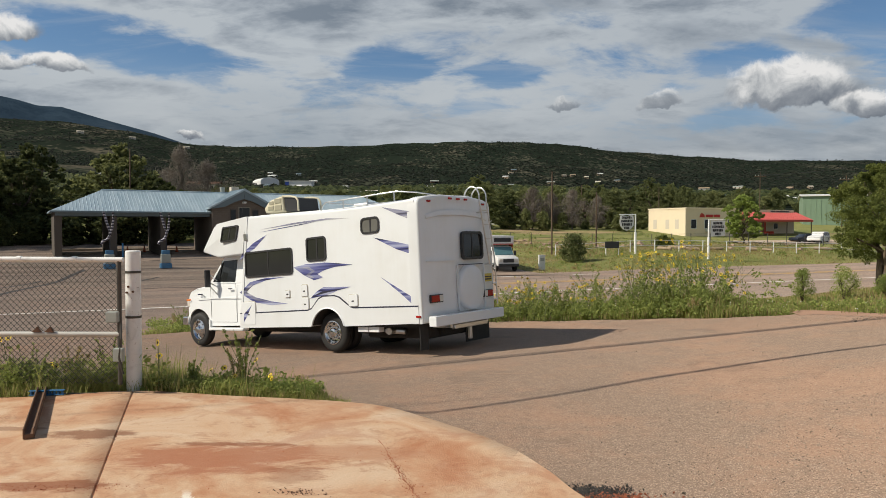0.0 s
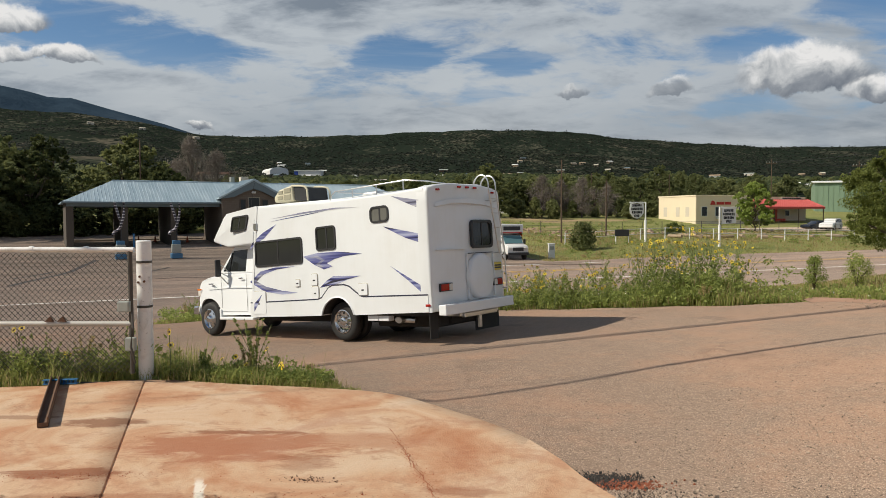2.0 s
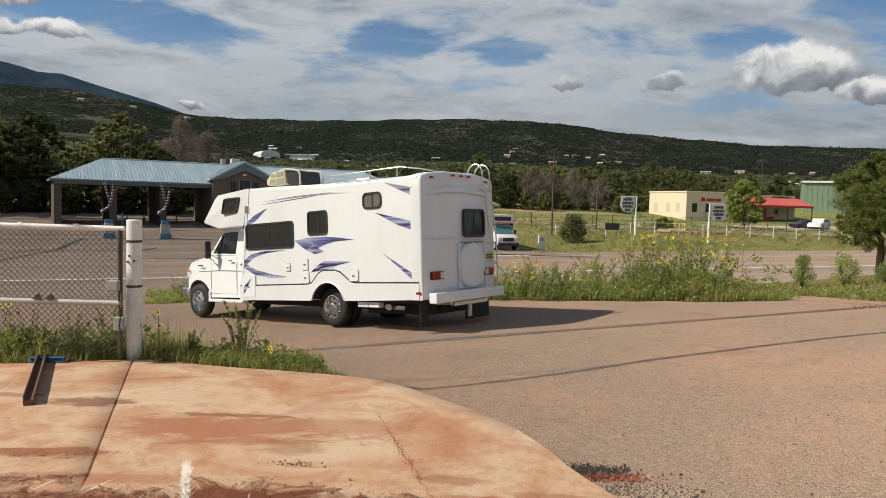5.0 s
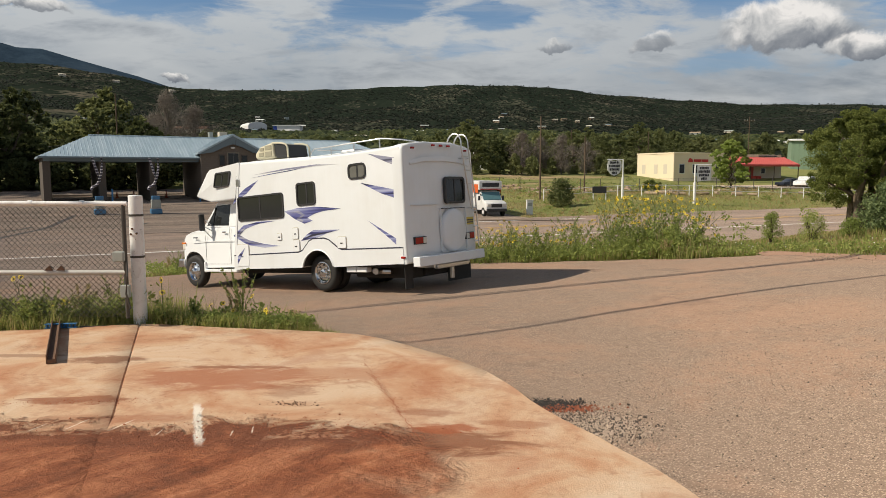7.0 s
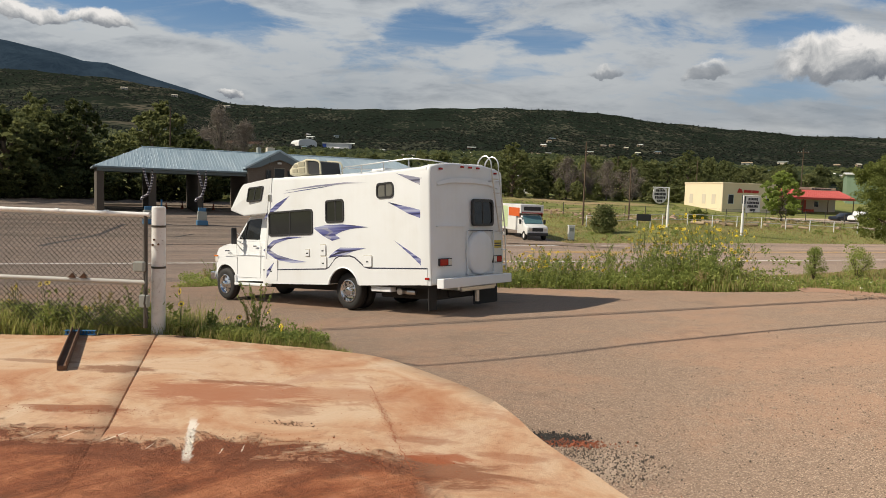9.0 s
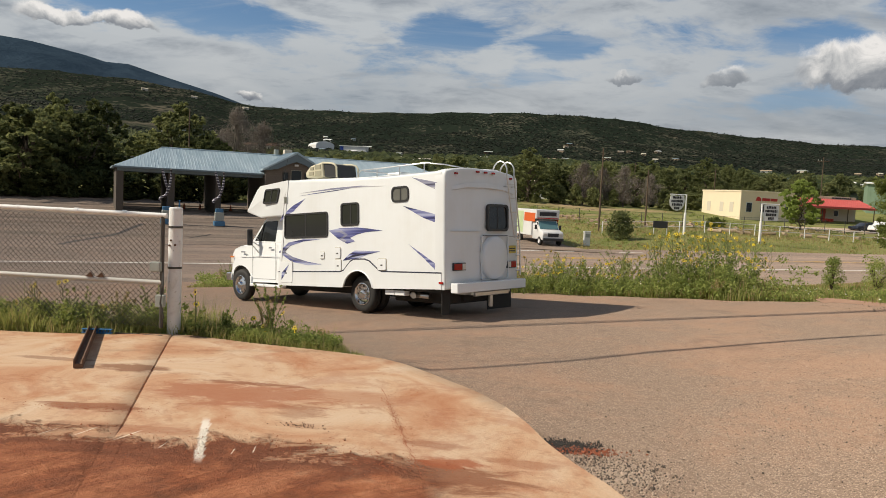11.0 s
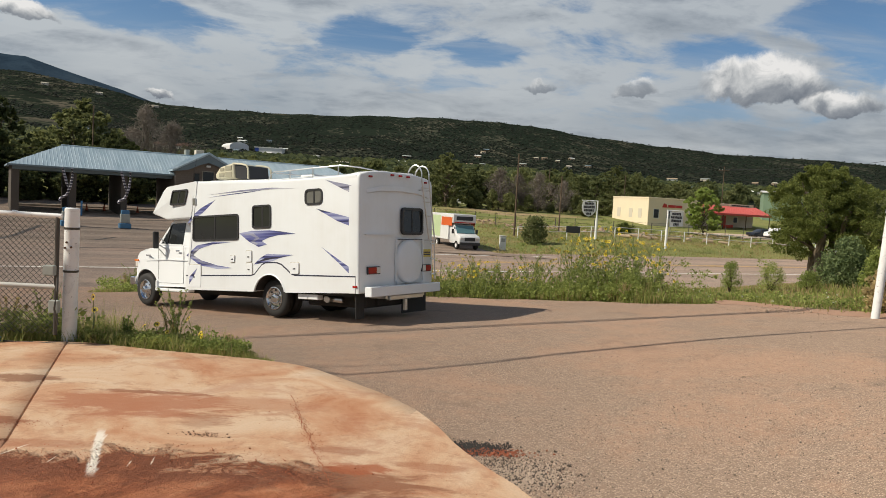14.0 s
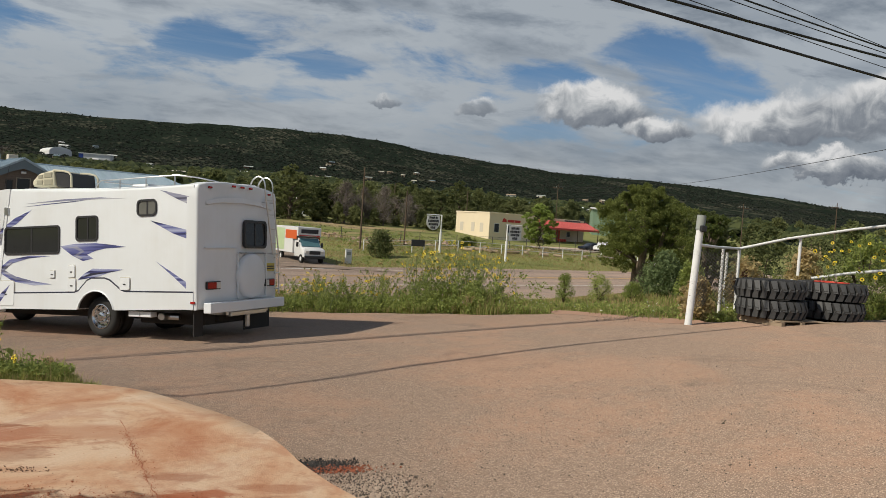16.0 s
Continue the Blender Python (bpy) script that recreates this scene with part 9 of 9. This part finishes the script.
    # growth along the fence
    for x, y, rx, h, sd, mat in ((9.9, 13.1, 0.5, 0.9, 11, "dry_grass"), (10.6, 14.3, 0.45, 0.7, 12, "dry_grass"), (12.2, 14.6, 0.8, 1.25, 13, "dry_grass"), (13.6, 14.2, 0.8, 1.5, 14, "dry_grass"), (14.8, 13.6, 0.8, 1.9, 15, "weed"), (15.8, 13.2, 0.9, 2.1, 16, "dark_leaf"), (11.6, 15.9, 0.7, 1.1, 17, "weed"), (14.0, 16.4, 1.3, 1.7, 18, "cottonwood"), (17.2, 14.5, 1.4, 1.9, 19, "grass"), (13.0, 13.6, 0.5, 0.9, 20, "dry_grass"), (19.0, 20.0, 2.0, 2.1, 21, "cottonwood"), (23.0, 22.0, 2.2, 2.2, 22, "juniper")):
        shrub("fence_shrub", "overgrown shrub tangled along the pipe fence", Matrix.Translation((x, y, land_z(x, y))), rx, h, sd, MAT[mat], 0.045, int(40 + 30 * rx), 42, "fence shrubs")
    for i, (x, y, h, n) in enumerate(((14.2, 13.0, 1.7, 9), (15.0, 12.9, 2.0, 12), (13.6, 13.3, 1.4, 7), (15.6, 12.9, 2.3, 12), (12.0, 13.5, 1.0, 4))):
        sunflower_plant("sunflower", Matrix.Translation((x, y, land_z(x, y))), 120 + i, h, n + 4, 0.048, "sunflowers at the fence")


def build_far_green():
    rng = random.Random(50)
    # prototypes stand at the far left behind the lot, then copies fill the valley
    kinds = [
        tree("cottonwood", "broad leafy cottonwood in the valley", Matrix.Translation((-62, 98, land_z(-62, 98))), 12, 5.2, 1, MAT["cottonwood"], 0.27, 286, 22, 0.05, 0.3, "valley trees", lobes=26),
        tree("cottonwood", "tall dense elm in the valley", Matrix.Translation((-52, 92, land_z(-52, 92))), 11, 4.4, 2, MAT["dark_leaf"], 0.27, 286, 22, 0.05, 0.3, "valley trees", lobes=26),
        tree("cottonwood", "rounded green tree in the valley", Matrix.Translation((-44, 96, land_z(-44, 96))), 9, 4.6, 3, MAT["cottonwood"], 0.26, 260, 22, 0.05, 0.25, "valley trees", lobes=26),
        tree("cottonwood", "low spreading dark tree in the valley", Matrix.Translation((-36, 90, land_z(-36, 90))), 7.5, 4.8, 4, MAT["dark_leaf"], 0.26, 260, 22, 0.04, 0.22, "valley trees", lobes=26),
    ]
    bare = tree("bare_tree", "leafless grey tree behind the car wash", Matrix.Translation((-37.3, 103, land_z(-37.3, 103))), 11.0, 4.2, 6, MAT["bare_twig"], 0.42, 150, 34, 0.12, 0.22, bare=True)
    for x, y, s in ((-34.6, 106, 0.85), (-39.8, 105, 0.75), (15.5, 124, 0.62), (19.0, 126, 0.55), (22.5, 125, 0.6), (27.5, 128, 0.5)):
        copy_thing(bare, Matrix.Translation((x, y, land_z(x, y))) @ Matrix.Rotation(x, 4, "Z") @ Matrix.Diagonal((s * 1.2, s * 1.2, s, 1)))
    tree("shop_tree", "young bright green tree before the shop", Matrix.Translation((43.8, 105, land_z(43.8, 105))), 7.4, 3.3, 12, MAT["bright_leaf"], 0.17, 380, 40, 0.12, 0.14, lobes=26)

    light = [tree("cottonwood", "distant rounded tree on the valley floor", Matrix.Translation((x, y, land_z(x, y))), h, sp, sd, MAT["cottonwood"], 0.5, 70, 24, 0.04, 0.2, "distant valley trees") for x, y, h, sp, sd in ((60, 190, 9, 5.0, 21), (75, 200, 7, 4.6, 22), (30, 195, 8, 5.4, 23))]

    def put(x, y, k, s, dark=False):
        if abs(math.degrees(math.atan2(x, y)) - 27.8) < 4.0 and math.hypot(x, y) < 200:
            return
        w = s * rng.uniform(0.95, 1.35)
        kind = light[k % 3] if dark else kinds[k]
        copy_thing(kind, Matrix.Translation((x, y, land_z(x, y) - 0.15)) @ Matrix.Rotation(rng.uniform(0, 6.28), 4, "Z") @ Matrix.Diagonal((w, w, s * rng.uniform(0.8, 1.1), 1)))

    put(-44.5, 100, 0, 1.0)
    # dense belt behind the car wash
    for i in range(34):
        u = -46 + 64 * i / 33 + rng.uniform(-1, 1)
        p = WASH @ Vector((u, 15 + rng.uniform(0, 12), 0))
        tall = 0.95 if u < -18 else 0.62
        put(p.x, p.y, (1, 3, 1, 0)[i % 4] if u < -14 else (2, 3, 1)[i % 3], tall * rng.uniform(0.8, 1.1))
    # dark undergrowth below them
    p = WASH @ Vector((-50, 15, 0))
    under = shrub("undergrowth_shrub", "dark tangled shrub below the tall trees", Matrix.Translation((p.x, p.y, land_z(p.x, p.y) - 0.1)), 1.7, 2.9, 41, MAT["dark_leaf"], 0.17, 70, 34, "undergrowth")
    for i in range(26):
        u = -48 + 44 * i / 25 + rng.uniform(-0.8, 0.8)
        p = WASH @ Vector((u, 13.5 + rng.uniform(0, 2.5), 0))
        k = rng.uniform(0.8, 1.3)
        m = Matrix.Translation((p.x, p.y, land_z(p.x, p.y) - 0.1)) @ Matrix.Rotation(rng.uniform(0, 6.28), 4, "Z") @ Matrix.Diagonal((k * 1.2, k * 1.2, k, 1))
        copy_thing(under, m)
    # tree line beyond the meadow, and through the valley
    for i in range(76):
        x = -2 + 108 * i / 75 + rng.uniform(-2, 2)
        y = 128 + 0.30 * max(0, x - 10) + rng.uniform(-8, 22) + (22 if 36 < x < 72 else 0)
        put(x, y, rng.choice((0, 2, 2, 2, 0, 3)), rng.uniform(0.42, 0.85))
    for i in range(60):
        x = -1 + 106 * i / 59 + rng.uniform(-1.5, 1.5)
        put(x, 119 + 0.30 * max(0, x - 10) + rng.uniform(-3, 9) + (24 if 36 < x < 72 else 0), i, rng.uniform(0.22, 0.42), True)
    for i in range(250):
        r, a = rng.uniform(165, 480), radians(rng.uniform(-42, 52))
        x, y = r * math.sin(a), r * math.cos(a)
        put(x, y, rng.choice((0, 1, 2)), rng.uniform(0.6, 1.1), True)
    shrub("roadside_shrub", "rounded green shrub near the gravel drive", Matrix.Translation((12.9, 71.0, land_z(12.9, 71.0))), 2.0, 2.6, 31, MAT["cottonwood"], 0.12, 70, 45)
    shrub("roadside_shrub", "low shrub by the meadow track", Matrix.Translation((27.0, 88.0, land_z(27, 88))), 1.6, 1.3, 32, MAT["juniper"], 0.12, 50, 40)
    # grass of the far verge
    spots, dry = [], []
    while len(spots) + len(dry) < 26000:
        s, n = rng.uniform(16, 75), rng.uniform(50.8, 76)
        x, y = from_sn(s, n)
        if x < street_edge(y) + 0.3:
            continue
        k = noise.noise((x * 0.12, y * 0.12, 5))
        (dry if rng.random() < 0.50 + 0.42 * (k > 0.0) else spots).append((x, y, land_z(x, y), rng.uniform(0.05, 0.26) * (0.8 + k)))
    blades("grass_tuft", "green grass on the far verge", spots, MAT["grass"], 5, 0.8, 0.022)
    blades("grass_tuft", "yellowed grass on the far verge", dry, MAT["dry_grass"], 6, 0.8, 0.018)
    # ragged weeds over the meadow
    for name, mat, count, seed, lab in (("weeds", "weed", 520, 61, "dark green weeds scattered over the meadow"), ("weeds", "dry_grass", 420, 62, "straw-coloured weeds scattered over the meadow")):
        own, spots = random.Random(seed), []
        while len(spots) < count:
            s, n = own.uniform(18, 92), own.uniform(52, 96)
            x, y = from_sn(s, n)
            if x < street_edge(y) + 0.6 or noise.noise((x * 0.09, y * 0.09, seed)) < -0.05:
                continue
            r = own.uniform(0.18, 0.42)
            spots.append((x, y, land_z(x, y) + r * 0.5, r))
        v, f = leaf_cloud(own, spots, 26, 0.085, 0.7, 0.8)
        tagged(mesh_object(name, v, f, MAT[mat]), lab, "weeds", kind="stuff")
    # woods of the valley floor and junipers of the hillsides, past counting
    verts, faces = [], []
    dark_v, dark_f = [], []
    base = [Vector(v) for v in ((1, 0, 0), (-1, 0, 0), (0, 1, 0), (0, -1, 0), (0, 0, 1), (0, 0, -0.4), (0.7, 0.7, 0.5), (-0.7, 0.7, 0.5), (-0.7, -0.7, 0.5), (0.7, -0.7, 0.5))]
    tri = ((0, 6, 9), (6, 2, 7), (7, 1, 8), (8, 3, 9), (6, 4, 9), (6, 7, 4), (7, 8, 4), (8, 9, 4), (0, 2, 6), (2, 1, 7), (1, 3, 8), (3, 0, 9))
    for i in range(46000):
        q = rng.random()
        r = 250 + 1650 * q ** 1.15
        a = radians(rng.uniform(-48, 58))
        x, y = r * math.sin(a), r * math.cos(a)
        if noise.noise((x * 0.004, y * 0.004, 7)) < -0.38:
            continue
        s = rng.uniform(0.9, 2.2) if r > 800 else rng.uniform(1.8, 4.2)
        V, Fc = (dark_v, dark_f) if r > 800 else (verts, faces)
        k = len(V)
        z = land_z(x, y)
        for b in base:
            g = rng.uniform(0.7, 1.25)
            V.append((x + b.x * s * g, y + b.y * s * g, z + s * 0.35 + b.z * s * g * 0.95))
        Fc += [(k + p, k + q2, k + w) for p, q2, w in tri]
    tagged(mesh_object("valley_woods", verts, faces, MAT["hill_wood"]), "green woods over the valley floor", "woods", kind="stuff")
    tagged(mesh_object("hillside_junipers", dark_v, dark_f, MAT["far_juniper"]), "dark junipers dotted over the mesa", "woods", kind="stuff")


def house(m, w, d, h, wall, roof, label):
    t = thing("house", label, "house", m, "valley houses")
    part("wall", new_box((-w / 2, -d / 2, -1.5), (w / 2, d / 2, h)), wall, t)
    bm = bmesh.new()
    prism(bm, [(-d / 2 - 0.4, h - 0.05), (0, h + d * 0.17), (d / 2 + 0.4, h - 0.05), (d / 2 + 0.4, h + 0.15), (0, h + d * 0.17 + 0.25), (-d / 2 - 0.4, h + 0.15)], -w / 2 - 0.4, w / 2 + 0.4, axis="x")
    part("roof", bm, roof, t)
    n = max(2, int(w / 4))
    for i in range(n):
        x = -w / 2 + w * (i + 0.5) / n
        part("window", new_box((x - 0.6, -d / 2 - 0.05, h * 0.4), (x + 0.6, -d / 2 + 0.05, h * 0.8)), MAT["dark_glass"], t)


def build_town():
    rng = random.Random(77)
    white, tan, red = MAT["sign_white"], MAT["stucco_pale"], MAT["rust"]
    def on(az, r):
        a = radians(az)
        x, y = r * math.sin(a), r * math.cos(a)
        return Matrix.Translation((x, y, land_z(x, y))) @ Matrix.Rotation(radians(rng.uniform(-30, 30)) - a, 4, "Z")
    q = thing("steel_hall", "white arched-roof hall in the valley", "building", on(-13.75, 920) @ Matrix.Diagonal((1.45, 1.45, 1.15, 1)))
    bm = bmesh.new()
    prism(bm, [(-8, -2), (8, -2), (8, 3)] + [(8 * math.cos(a), 3 + 4.2 * math.sin(a)) for a in (radians(15 * k) for k in range(1, 12))] + [(-8, 3)], -11, 11)
    part("hall", bm, white, q)
    b = thing("blue_store", "long white store with a blue end in the valley", "building", on(-11.35, 880) @ Matrix.Diagonal((1.5, 1.5, 1.35, 1)))
    part("wall", new_box((-6, -5, -2), (12, 8, 4.6)), white, b)
    part("blue_end", new_box((-9, -5.2, -2), (-6, 8, 4.4)), MAT["ink_blue"], b)
    part("roof", new_box((-9.3, -5.5, 4.5), (12.3, 8.3, 5.2)), white, b)
    house(on(-18.2, 700), 30, 16, 6.5, MAT["stucco_pale"], red, "red-roofed house in the valley")
    labels = ("small pale house among valley trees", "white trailer home on the slope", "tan house with a light roof")
    for i in range(44):
        az, r = rng.choice((-24, -12, -9, -4, 2, 6, 13, 20, 27)) + rng.gauss(0, 2.2), rng.uniform(560, 1150)
        w = rng.uniform(5, 12)
        house(on(az, r), w, rng.uniform(5, 8), rng.uniform(1.6, 2.6), rng.choice((tan, MAT["grey_box"], MAT["old_wood"], MAT["old_wood"], MAT["rust"])), rng.choice((white, tan, MAT["grey_box"], MAT["old_wood"], MAT["fascia"], MAT["red_roof"] if i % 9 == 0 else MAT["grey_box"])), labels[i % 3])
    for az, r in ((-26.6, 1700), (-23.2, 1720), (-19.5, 1780)):
        house(on(az, r), 13, 9, 3.4, tan, tan, "pale house high on the hillside")
    # white trailers beside the far drive
    for x, y, w in ((2.0, 150, 9), (9.0, 158, 7), (-4, 165, 8)):
        house(Matrix.Translation((x, y, land_z(x, y))), w, 3.5, 3.0, white, white, "white trailer parked beyond the wire fence")


build_near_weeds()
build_verge()
build_far_green()
build_town()
